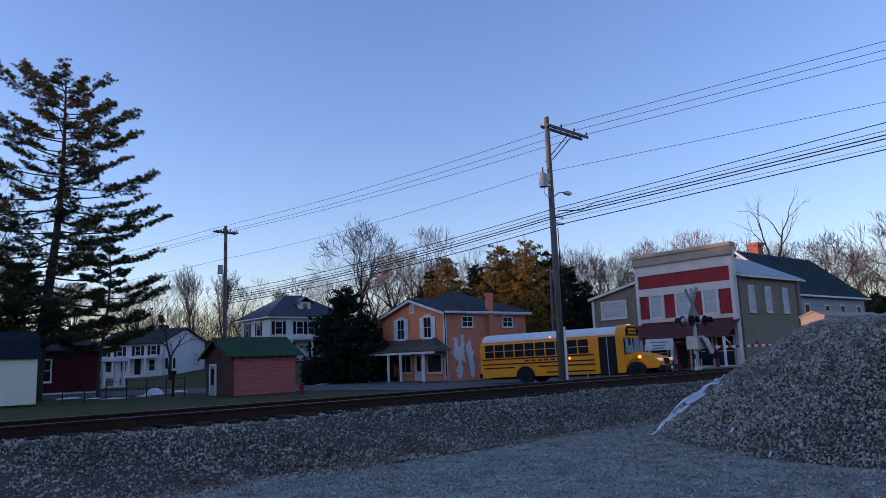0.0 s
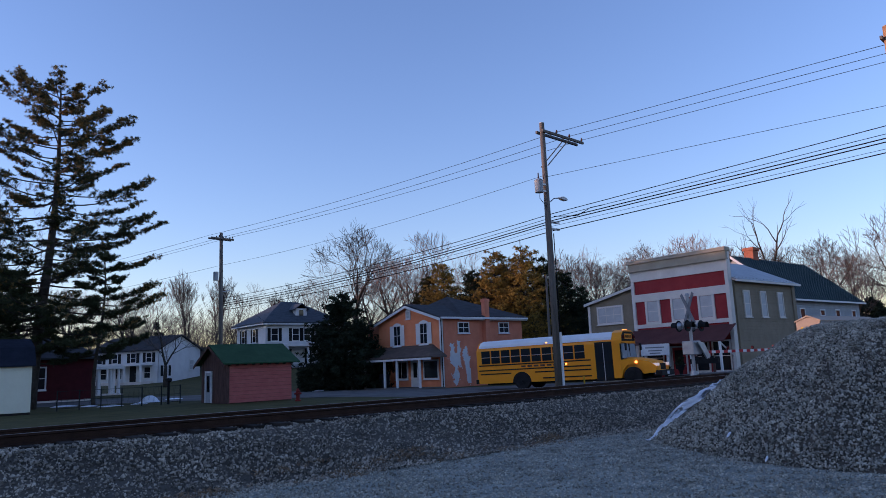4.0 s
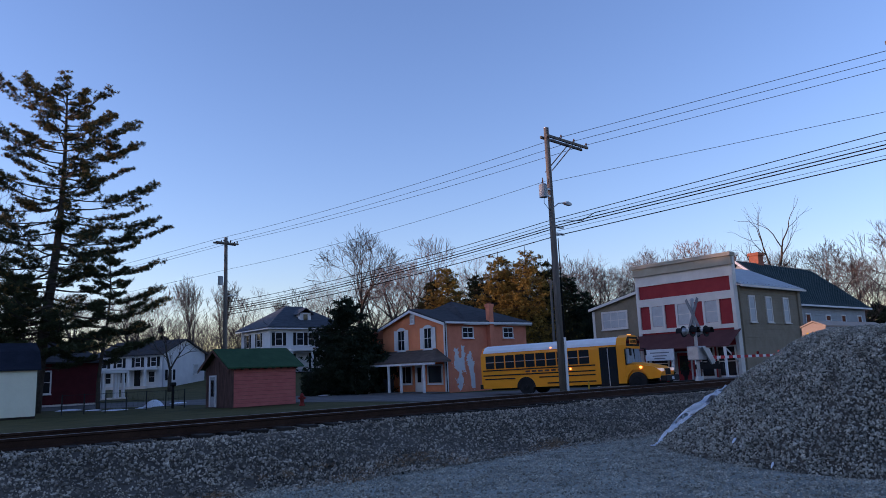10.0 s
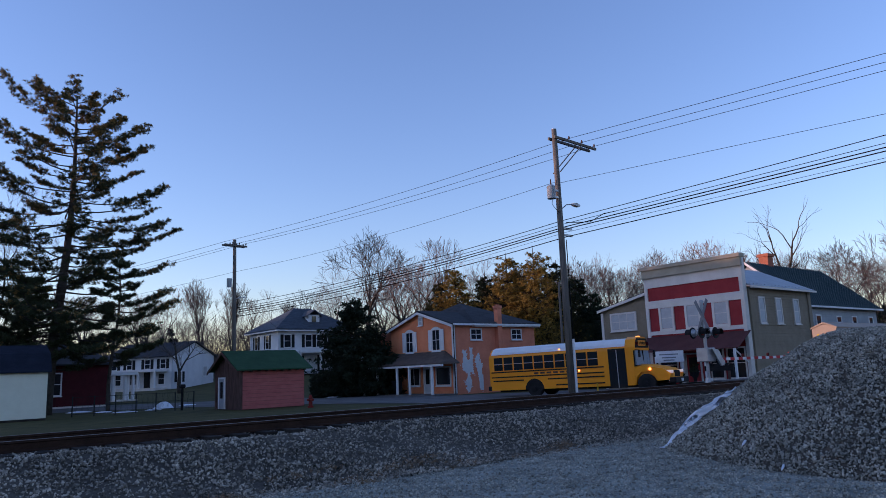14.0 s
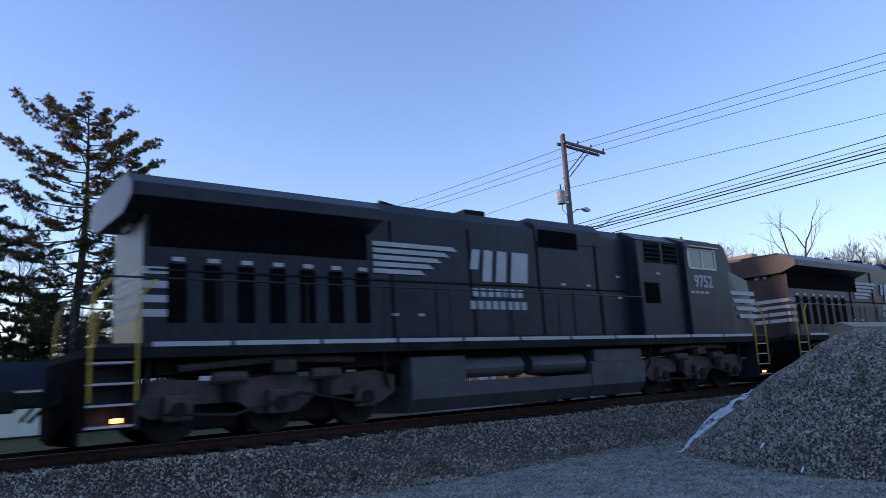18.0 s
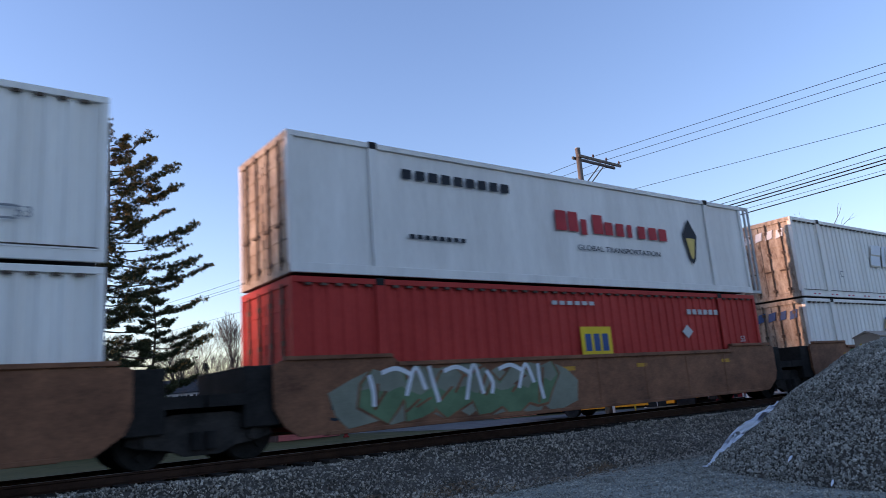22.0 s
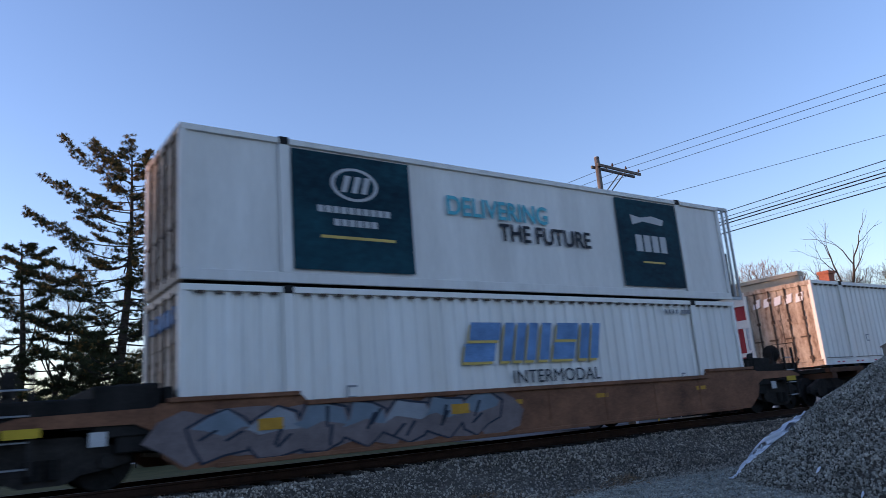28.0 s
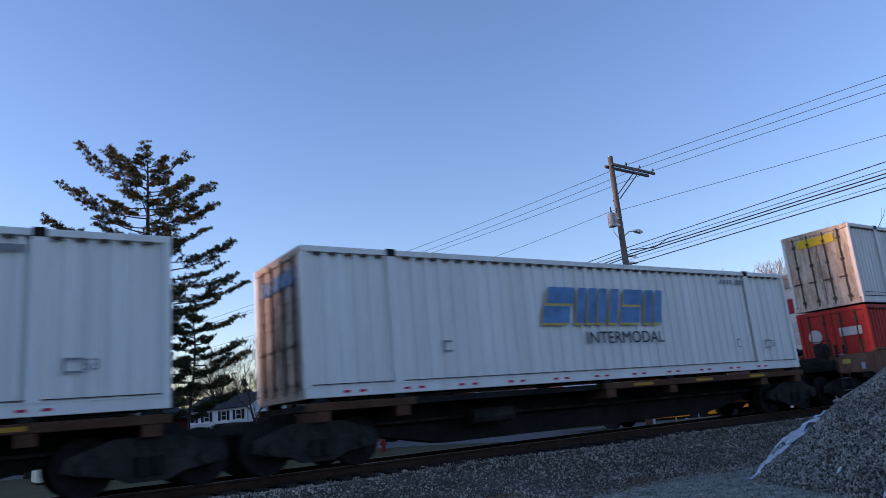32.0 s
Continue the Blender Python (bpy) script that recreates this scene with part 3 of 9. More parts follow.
def store():
    S = thing("corner_store", "red and white false-front shop with awning and tan side", "shop", pose(41.7, 21.98, -0.06))
    W = 7.1

    def fy(u):
        return W - u
    part("front_wall", Geo().box(0, 0.0, 0, 0.3, W, 8.1), M["red"], S)
    part("cornice", Geo().box(-0.32, -0.1, 7.95, 0.3, W + 0.12, 8.2, 0.02).box(-0.2, -0.05, 7.5, 0.0, W + 0.06, 7.95).box(-0.26, -0.08, 7.42, 0.0, W + 0.08, 7.5), M["cornice"], S)
    part("frieze_board", Geo().box(-0.08, 0.0, 6.75, 0.0, W, 7.42), M["trim"], S, "off-white painted board")
    part("belt_board", Geo().box(-0.1, 0.0, 5.35, 0.0, W, 5.85), M["trim"], S)
    part("lower_belt", Geo().box(-0.1, 0.0, 3.55, 0.0, W, 3.8), M["trim"], S)
    part("return_board", Geo().box(0.0, -0.014, 0, 0.3, -0.002, 8.1), M["trim"], S)
    for a, b in ((0.0, 0.22), (W - 0.22, W)):
        part("corner_board", Geo().box(-0.106, fy(b) - 0.004, 0, -0.002, fy(a) + 0.004, 6.745), M["trim"], S)
    for u in (1.55, 3.5, 5.45):
        window(S, FACE_W, (-0.02, fy(u), 3.95), 0.82, 1.36, 1, 2, 0.16, pane=M["blind"], frame=M["trim"])
    # awning and shop front
    roof_slab(S, M["awning"], [(-1.7, -0.15, 2.45), (-1.7, W + 0.1, 2.45), (-0.02, W + 0.1, 3.45), (-0.02, -0.15, 3.45)], 0.06, "awning")
    for u in (0.15, 1.75, 3.4, 5.0, 6.95):
        part("awning_post", Geo().box(-1.68, fy(u) - 0.06, 0, -1.54, fy(u) + 0.06, 2.4, 0.01), M["white"], S)
    part("brace", Geo().cyl((-1.6, 0.15, 2.35), (-0.1, 0.15, 1.5), 0.05, n=6), M["white"], S)
    for u0, u1 in ((0.35, 2.1), (4.4, 5.35), (5.55, 6.8)):
        window(S, FACE_W, (-0.02, fy((u0 + u1) / 2), 0.65), u1 - u0 - 0.16, 1.75, 1, 2, 0.09, frame=M["trim"])
    part("stall_riser", Geo().box(-0.05, fy(6.9), 0.05, -0.003, fy(4.3), 0.5), M["trim"], S)
    part("riser_stripe", Geo().box(-0.06, fy(6.85), 0.2, -0.052, fy(4.35), 0.32), M["red"], S)
    door(S, FACE_W, (-0.02, fy(3.2), 0.05), 1.0, 2.1, M["red"])
    door(S, FACE_W, (-0.02, fy(2.5), 0.05), 0.3, 2.1, M["trim"], False)
    part("porch_floor", Geo().box(-1.8, -0.1, 0, -0.06, W, 0.12), M["asphalt"], S)
    # tan clapboard side with the low silver roof
    siding(S, M["tan"], FACE_S, (0.3, 0.02, 0), 8.6, 0.0, 6.15, 0.17)
    part("rear_wall", Geo().box(8.6, 0.3, 0, 8.85, W, 6.1), M["tan"], S)
    part("far_wall", Geo().box(0.3, W - 0.25, 0, 8.6, W, 6.1), M["tan"], S)
    roof_slab(S, M["metal_roof"], [(0.3, -0.3, 6.2), (9.0, -0.3, 6.2), (9.0, W / 2, 8.05), (0.3, W / 2, 8.05)], 0.1)
    roof_slab(S, M["metal_roof"], [(0.3, W + 0.2, 6.2), (9.0, W + 0.2, 6.2), (9.0, W / 2, 8.05), (0.3, W / 2, 8.05)], 0.1)
    for k in range(18):
        part("snow_guard", Geo().box(0.6 + k * 0.47, -0.1, 6.27, 0.68 + k * 0.47, -0.05, 6.36), M["steel"], S)
    part("gutter", Geo().box(0.2, -0.42, 6.02, 9.0, -0.3, 6.14), M["trim"], S)
    for x in (0.45, 8.3):
        part("downpipe", Geo().cyl((x, -0.06, 0), (x, -0.06, 6.05), 0.045, n=6), M["tan"], S)
    for x in (1.9, 4.1, 6.5):
        window(S, FACE_S, (x, 0.0, 3.95), 0.62, 1.5, 1, 2, 0.1, pane=M["blind"], frame=M["trim"])
    # lean-to at the far side
    A = thing("store_annex", "tan clapboard lean-to beside the red shop", "annex", pose(41.9, 29.1, -0.06))
    siding(A, M["tan"], FACE_W, (0, 4.0, 0), 4.0, 0, 5.6, 0.17)
    siding(A, M["tan"], FACE_W, (0, 4.0, 0), 4.0, 5.6, 6.4, 0.17, ends=lambda z: (4.0 * (z - 5.6) / 0.85, 4.0), name="gable")
    roof_slab(A, M["shingle"], [(-0.25, 4.2, 5.65), (6, 4.2, 5.65), (6, 0.0, 6.55), (-0.25, 0.0, 6.55)], 0.12)
    part("barge_board", Geo().prism([(4.2, 5.42), (4.2, 5.6), (0, 6.5), (0, 6.32)], "x", -0.31, -0.255), M["trim"], A)
    part("corner_board", Geo().box(-0.07, 3.85, 0, -0.02, 4.05, 5.4), M["trim"], A)
    part("side_wall", Geo().box(0.25, 3.7, 0, 6, 3.95, 5.4), M["tan"], A)
    window(A, FACE_W, (-0.03, 2.1, 4.15), 2.0, 1.05, 3, 2, 0.12, frame=M["trim"], pane=M["blind"])
    # the hanging sign under the awning
    g = thing("shop_sign", "white rectangular sign board hung under the awning", "sign", pose(39.98, 21.98 + fy(2.55), 1.65))
    part("board", Geo().box(-0.03, -1.05, 0, 0.03, 1.05, 0.72), M["sign"], g)
    for z, w in ((0.5, 0.7), (0.3, 0.52), (0.14, 0.4)):
        part("line_of_writing", Geo().box(-0.036, -w, z - 0.035, -0.031, w, z + 0.035), M["sign_ink"], g)


def grey_house():
    G = thing("grey_house", "pale sided house with a green metal roof and brick chimney", "house", pose(56, 24.6, -0.5))
    siding(G, M["grey_siding"], FACE_S, (0, 0, 0), 13, 0, 6.2, 0.2)
    part("gable_wall", Geo().prism([(0.0, 0), (8.8, 0), (8.8, 6.2), (4.4, 9.7), (0.0, 6.2)], "x", 0.0, 0.25), M["grey_siding"], G)
    part("rear_wall", Geo().prism([(0.25, 0), (8.8, 0), (8.8, 6.2), (4.4, 9.7), (0.25, 6.2)], "x", 12.75, 13), M["grey_siding"], G)
    for y, s in ((-0.4, 1), (9.2, -1)):
        roof_slab(G, M["green_metal"], [(-0.4, y, 6.0), (13.4, y, 6.0), (13.4, 4.4, 10.0), (-0.4, 4.4, 10.0)], 0.1)
    for k in range(34):
        x = -0.35 + k * 0.415
        part("roof_seam", Geo().add([(x - 0.02, -0.4, 6.0), (x + 0.02, -0.4, 6.0), (x + 0.02, 4.4, 10.0), (x - 0.02, 4.4, 10.0), (x - 0.02, -0.4, 6.07), (x + 0.02, -0.4, 6.07), (x + 0.02, 4.4, 10.07), (x - 0.02, 4.4, 10.07)],
                                   [(0, 1, 5, 4), (4, 5, 6, 7), (0, 4, 7, 3), (1, 2, 6, 5), (2, 3, 7, 6)]), M["green_metal"], G)
    part("barge_board", Geo().prism([(-0.45, 5.75), (4.4, 9.75), (4.4, 9.98), (-0.45, 5.98)], "x", -0.46, -0.41), M["white"], G)
    part("chimney", Geo().box(3.2, 4.2, 9.2, 4.1, 5.0, 10.9).box(3.1, 4.1, 10.7, 4.2, 5.1, 10.95), M["brick"], G)
    for x in (1.5, 5.2, 8.2, 11.6):
        window(G, FACE_S, (x, 0, 3.9 if x != 5.2 else 4.4), 0.75, 1.35 if x != 5.2 else 0.8, 1, 2, 0.1)
        window(G, FACE_S, (x, 0, 0.9), 0.8, 1.4, 1, 2, 0.1)
    part("downpipe", Geo().cyl((0.15, -0.08, 0), (0.15, -0.08, 6.0), 0.05, n=6), M["black"], G)
    part("gutter", Geo().box(-0.4, -0.52, 5.85, 13.4, -0.4, 5.98), M["white"], G)


def white_house():
    z = land(45, 81)
    H = thing("white_house", "white hip-roofed house with dormer, dark shutters and deep porch", "house", pose(39.6, 80.8, z))
    part("house_body", Geo().box(0.2, 0.2, 0, 10.7, 8.2, 5.5), M["white_siding"], H)
    siding(H, M["white_siding"], FACE_S, (0, 0, 0), 10.7, 0, 5.5, 0.2)
    siding(H, M["white_siding"], FACE_W, (0, 8.2, 0), 8.2, 0, 5.5, 0.2)
    hip_roof(H, M["slate"], 0, 0, 10.7, 8.2, 5.6, 8.6, (4.2, 4.1, 6.6, 4.1), 0.6)
    D = part("dormer", Geo().box(4.6, 0.9, 6.2, 6.2, 3.4, 7.5), M["white_siding"], H)
    roof_slab(D, M["slate"], [(4.3, 0.6, 7.35), (5.4, 0.6, 8.15), (5.4, 3.6, 8.15), (4.3, 3.6, 7.35)], 0.1)
    roof_slab(D, M["slate"], [(6.5, 0.6, 7.35), (5.4, 0.6, 8.15), (5.4, 3.6, 8.15), (6.5, 3.6, 7.35)], 0.1)
    part("dormer_window", Geo().box(5.1, 0.86, 6.5, 5.7, 0.9, 7.3), M["glass"], D)
    for x in (1.2, 4.1, 5.7, 7.3, 9.3):
        window(H, FACE_S, (x, 0, 3.35), 0.85, 1.5, 1, 2, 0.1, shutter=M["black"])
    for y in (6.2, 3.0):
        window(H, FACE_W, (0, y, 3.3), 0.85, 1.6, 1, 2, 0.1, shutter=M["black"])
        window(H, FACE_W, (0, y, 0.8), 0.85, 1.6, 1, 2, 0.1, shutter=M["black"])
    part("porch_roof", Geo().box(1.6, -2.4, 2.55, 10.9, -0.05, 2.8), M["white"], H)
    part("porch_floor", Geo().box(1.6, -2.4, 0, 10.9, -0.05, 0.35), M["grey_siding"], H)
    for x in (1.8, 4.6, 7.6, 10.6):
        part("porch_post", Geo().box(x - 0.12, -2.35, 0.35, x + 0.12, -2.1, 2.55), M["white"], H)
    for x in (3.0, 8.5):
        window(H, FACE_S, (x, 0, 0.8), 1.0, 1.5, 1, 2, 0.1)
    door(H, FACE_S, (5.8, 0, 0.35), 1.0, 2.0, M["black"])


def far_house():
    F = thing("far_white_house", "white gabled house with a long low porch among bare trees", "house", pose(27.7, 83.5, 0.85, 0, 0, -58))
    L, D = 9.5, 7.6
    siding(F, M["white_siding"], FACE_S, (-L, 0, 0), L, 0, 4.0, 0.2)
    part("house_body", Geo().box(-L + 0.05, 0.25, 0, -0.2, D, 3.9), M["white_siding"], F)
    part("gable_wall", Geo().prism([(0, 0), (D, 0), (D, 4.0), (D / 2, 5.5), (0, 4.0)], "x", -0.2, 0.0), M["white_siding"], F)
    part("gable_wall", Geo().prism([(0, 0), (D, 0), (D, 4.0), (D / 2, 5.5), (0, 4.0)], "x", -L - 0.2, -L), M["white_siding"], F)
    for y in (-0.4, D + 0.4):
        roof_slab(F, M["shingle"], [(-L - 0.4, y, 3.85), (0.35, y, 3.85), (0.35, D / 2, 5.65), (-L - 0.4, D / 2, 5.65)], 0.12)
    for x in (-8.2, -6.0, -3.4, -1.2):
        window(F, FACE_S, (x, 0, 2.5), 0.7, 1.0, 1, 2, 0.08, shutter=M["black"])
    for x in (-7.6, -5.4, -1.4):
        window(F, FACE_S, (x, 0, 0.7), 0.8, 1.2, 1, 2, 0.08)
    door(F, FACE_S, (-3.4, 0, 0.3), 0.9, 1.9, M["black"])
    for y, z in ((1.3, 0.9), (1.3, 2.6), (5.9, 1.5)):
        window(F, 90, (0.0, y, z), 0.7, 1.1, 1, 2, 0.08, pane=M["blind"], shutter=M["black"] if z < 1 else None)
    part("porch_roof", Geo().box(-L - 0.2, -2.0, 2.1, -0.6, -0.05, 2.3), M["white"], F)
    part("porch_floor", Geo().box(-L - 0.2, -2.0, 0, -0.6, -0.05, 0.3), M["trim"], F)
    for x in (-9.4, -7.3, -5.2, -3.0, -0.8):
        part("porch_post", Geo().box(x - 0.1, -1.95, 0.3, x + 0.1, -1.75, 2.1), M["white"], F)
    P = thing("white_portico", "small white portico with thick columns", "porch", pose(16.4, 63.9, land(17, 64)))
    part("portico_roof", Geo().box(-0.3, -0.3, 2.15, 1.9, 1.9, 2.4), M["white"], P)
    part("portico_floor", Geo().box(-0.3, -0.3, 0, 1.9, 1.9, 0.12), M["trim"], P)
    for x, y in ((0, 0), (0.5, 1.6), (0.95, 0), (1.6, 0), (1.6, 1.6)):
        part("column", Geo().cyl((x, y, 0.12), (x, y, 2.15), 0.15, 0.12, n=12), M["white"], P)


def sheds():
    P = thing("red_shed", "small faded red wooden shed with a green roof", "shed", pose(17.0, 39.4, -0.06))
    W, D, ZE, ZR = 4.0, 3.8, 2.35, 3.35
    for k in range(11):
        z = 0.05 + k * ZE / 11
        part("board", Geo().box(0.0, 0.0 + random.uniform(-0.008, 0.008), z, W, 0.06, z + ZE / 11 - 0.012), M["pink"], P)
    part("inner_wall", Geo().box(0.03, 0.06, 0, W, 0.1, ZE), M["brown_boards"], P)
    n = 15
    for k in range(n):
        a, b = D * k / n, D * (k + 1) / n - 0.012
        h = ZE + (ZR - ZE) * (1 - abs((a + b) / D - 1)) - 0.05
        part("board", Geo().box(-0.04 + random.uniform(-0.01, 0.01), a, 0.02, 0.02, b, h), M["brown_boards"], P, at=None)
    part("end_wall", Geo().prism([(0.1, 0), (D, 0), (D, ZE), (D / 2, ZR), (0.1, ZE)], "x", W - 0.08, W), M["pink"], P)
    part("rear_wall", Geo().box(0.03, D - 0.06, 0, W - 0.09, D, ZE), M["pink"], P)
    for y, s in ((-0.35, 0), (D + 0.35, 1)):
        roof_slab(P, M["green_roof"], [(-0.4, y, ZE - 0.06), (W + 0.4, y, ZE - 0.06), (W + 0.4, D / 2, ZR + 0.1), (-0.4, D / 2, ZR + 0.1)], 0.07)
    for k in range(9):
        part("rafter_tail", Geo().box(0.0 + k * 0.49, -0.32, ZE - 0.2, 0.05 + k * 0.49, 0.0, ZE - 0.1), M["brown_boards"], P)
    part("barge_board", Geo().prism([(-0.35, ZE - 0.3), (D / 2, ZR - 0.12), (D + 0.35, ZE - 0.3), (D + 0.35, ZE - 0.14), (D / 2, ZR + 0.02), (-0.35, ZE - 0.14)], "x", -0.44, -0.4), M["brown_boards"], P)
    part("corner_board", Geo().box(-0.06, -0.06, 0, 0.06, -0.012, ZE), M["brown_boards"], P)
    door(P, FACE_W, (-0.06, 2.6, 0.05), 0.8, 1.75, M["grey_siding"], True)
    C = thing("cream_shed", "cream garden shed with a dark navy gambrel roof", "shed", pose(3.4, 43.6, -0.05))
    part("front_wall", Geo().box(0, 0, 0.12, 4.5, 0.1, 2.65), M["cream"], C)
    part("side_wall", Geo().box(4.4, 0.1, 0.12, 4.5, 3.2, 2.65).box(0, 0.1, 0.12, 0.1, 3.2, 2.65), M["cream"], C)
    part("rear_wall", Geo().box(0.1, 3.1, 0.12, 4.4, 3.2, 2.65), M["cream"], C)
    part("floor_frame", Geo().box(0.0, 0.05, 0.0, 4.5, 3.15, 0.12), M["tie"], C)
    gp = [(-0.2, 2.6), (0.35, 3.55), (1.6, 4.05), (2.85, 3.55), (3.4, 2.6)]
    for a, b in zip(gp, gp[1:]):
        roof_slab(C, M["navy"], [(-0.15, a[0], a[1]), (4.65, a[0], a[1]), (4.65, b[0], b[1]), (-0.15, b[0], b[1])], 0.08)
    part("gable_wall", Geo().prism([(0.0, 2.65), (3.2, 2.65), (2.8, 3.45), (1.6, 3.95), (0.4, 3.45)], "x", 4.42, 4.5), M["cream"], C)
    K = thing("maroon_house", "single-storey maroon building with a grey roof, half hidden by pines", "house", pose(4.5, 58.6, -0.0))
    siding(K, M["maroon"], FACE_S, (0, 0, 0), 10.3, 0.25, 3.2, 0.18)
    part("foundation", Geo().box(0.0, -0.04, 0, 10.3, 0.2, 0.25), M["trim"], K)
    part("house_body", Geo().box(0.1, 0.23, 0, 10.2, 7.0, 3.1), M["maroon"], K)
    for y in (-0.5, 7.5):
        roof_slab(K, M["shingle"], [(-0.4, y, 3.3), (10.6, y, 3.3), (9.0, 3.5, 4.9), (-0.4, 3.5, 4.9)], 0.12)
    roof_slab(K, M["shingle"], [(10.6, -0.5, 3.3), (10.6, 7.5, 3.3), (9.0, 3.5, 4.9)], 0.12)
    for x in (6.5,):
        window(K, FACE_S, (x, 0, 1.1), 0.9, 1.5, 2, 2, 0.1)


orange_house()
store()
grey_house()
white_house()
far_house()
sheds()

# ---- trees ----
M.update({
    "twig": surf("bare_twigs", (0.07, 0.054, 0.045), (0.16, 0.125, 0.105), 2, 0.95, 0, 0.0, 10, vary=0.25),
    # twigs with the red of the low sun put into their colour
    "twig_red": surf("sun_reddened_twigs", (0.13, 0.078, 0.06), (0.25, 0.155, 0.12), 2, 0.95, 0, 0.0, 10, vary=0.25),
    "needle": surf("pine_needles", (0.024, 0.034, 0.016), (0.07, 0.078, 0.034), 0.5, 0.8, 0, 0.0, 6, island=0.3),
    "needle_brown": surf("sunlit_needles", (0.13, 0.09, 0.03), (0.28, 0.18, 0.06), 0.5, 0.8, 0, 0.0, 6, island=0.3),
    "spruce": surf("dark_evergreen", (0.01, 0.017, 0.010), (0.03, 0.042, 0.021), 0.6, 0.8, 0, 0.0, 6, island=0.35),
    # cypress foliage with the evening sun's gold put into the colour
    "gold": surf("sun_gold_foliage", (0.1, 0.066, 0.015), (0.34, 0.21, 0.04), 0.35, 0.85, 0, 0.0, 5, island=0.35),
    "olive": surf("olive_foliage", (0.016, 0.019, 0.007), (0.065, 0.056, 0.018), 0.35, 0.85, 0, 0.0, 5, island=0.35),
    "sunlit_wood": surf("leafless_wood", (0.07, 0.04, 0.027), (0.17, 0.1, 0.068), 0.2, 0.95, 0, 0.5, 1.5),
    "wood_floor": surf("winter_wood", (0.03, 0.022, 0.018), (0.075, 0.055, 0.043), 0.25, 0.95, 0, 0.4, 3),
})


def bare_tree(seed, height, spread=0.5, levels=7, trunk=0.3, bole=0.2, ratio=0.78, up=0.06, wander=1.0, fork=0.4):
    """Two meshes, trunk with limbs and fine crown, of a leafless forking tree with its foot at the origin."""
    rng = random.Random(seed)
    wood, crown = Geo(), Geo()

    def grow(p, d, length, r, level):
        g, n = (wood, 7 if level < 2 else 5) if level < 4 else (crown, 3)
        steps = 4 if level < 3 else 3
        pts, rs, q, e = [p.copy()], [r], p.copy(), d.copy()
        for k in range(steps):
            e = (e + Vector((rng.gauss(0, 1), rng.gauss(0, 1), rng.gauss(0, 0.7))) * (0.05 + 0.025 * level) * wander + Vector((0, 0, up))).normalized()
            q = q + e * (length / steps)
            pts.append(q.copy())
            rs.append(max(0.009, r * (1 - 0.36 * (k + 1) / steps)))
        if level == levels:
            rs[-1] = 0.006
        g.tube(pts, rs, n)
        if level >= levels:
            return
        kids = 3 if rng.random() < (0.75 if level < 3 else fork) else 2
        a0 = rng.uniform(0, 6.283)
        for i in range(kids):
            axis = (pts[-1] - pts[-2]).normalized()
            side = axis.orthogonal().normalized()
            side.rotate(Matrix.Rotation(a0 + i * 6.283 / kids + rng.uniform(-0.4, 0.4), 3, axis))
            open_ = spread * (rng.uniform(0.15, 0.5) if i == 0 else rng.uniform(0.75, 1.25))
            kd = (axis * math.cos(open_) + side * math.sin(open_)).normalized()
            grow(pts[-1] if i < 2 else pts[-2], kd, length * rng.uniform(0.82, 1.1) * ratio, rs[-1] * (0.88 if i == 0 else 0.68), level + 1)
        if level > 0 and rng.random() < 0.8:
            kd = (e + Vector((rng.gauss(0, 1), rng.gauss(0, 1), 0.3)) * 0.8).normalized()
            grow(pts[1], kd, length * 0.55, rs[1] * 0.4, min(levels, level + 3))

    grow(Vector((0, 0, -0.2)), Vector((0, 0, 1)), height * bole, trunk, 0)
    top = max(p[2] for p in crown.v)
    s = height / top
    for g in (wood, crown):
        g.v = [(x * s, y * s, z * s) for x, y, z in g.v]
    return wood.mesh("trunk", True), crown.mesh("crown")


def leaf_cloud(points, size, seed, blades=7, flat=0.5, droop=0.0, thin=1.0):
    """Small pointed blades round each point, in one mesh."""
    rng = np.random.default_rng(seed)
    pts = np.repeat(np.asarray(points, float), blades, 0)
    n = len(pts)
    d = rng.normal(size=(n, 3))
    d[:, 2] = d[:, 2] * flat - droop
    d /= np.linalg.norm(d, axis=1)[:, None]
    s = np.cross(d, rng.normal(size=(n, 3)))
    s /= np.linalg.norm(s, axis=1)[:, None]
    L = size * rng.uniform(0.6, 1.3, (n, 1))
    w = L * thin * rng.uniform(0.16, 0.3, (n, 1))
    o = pts + rng.normal(size=(n, 3)) * size * 0.25
    v = np.stack([o - s * w * 1.25, o + s * w * 1.25, o + d * L], 1)
    me = bpy.data.meshes.new("crown")
    me.vertices.add(n * 3)
    me.vertices.foreach_set("co", v.astype(np.float32).ravel())
    me.loops.add(n * 3)
    me.loops.foreach_set("vertex_index", np.arange(n * 3, dtype=np.int32))
    me.polygons.add(n)
    me.polygons.foreach_set("loop_start", np.arange(n, dtype=np.int32) * 3)
    me.update(calc_edges=True)
    return me


def tree_thing(name, label, meshes, mats, at, category="tree", group=""):
    t = thing(name, label, category, at, group)
    part("trunk", meshes[0], mats[0], t)
    part("crown", meshes[1], mats[1], t)
    return t


def polar(az, d):
    a = radians(az)
    return d * math.sin(a), d * math.cos(a)


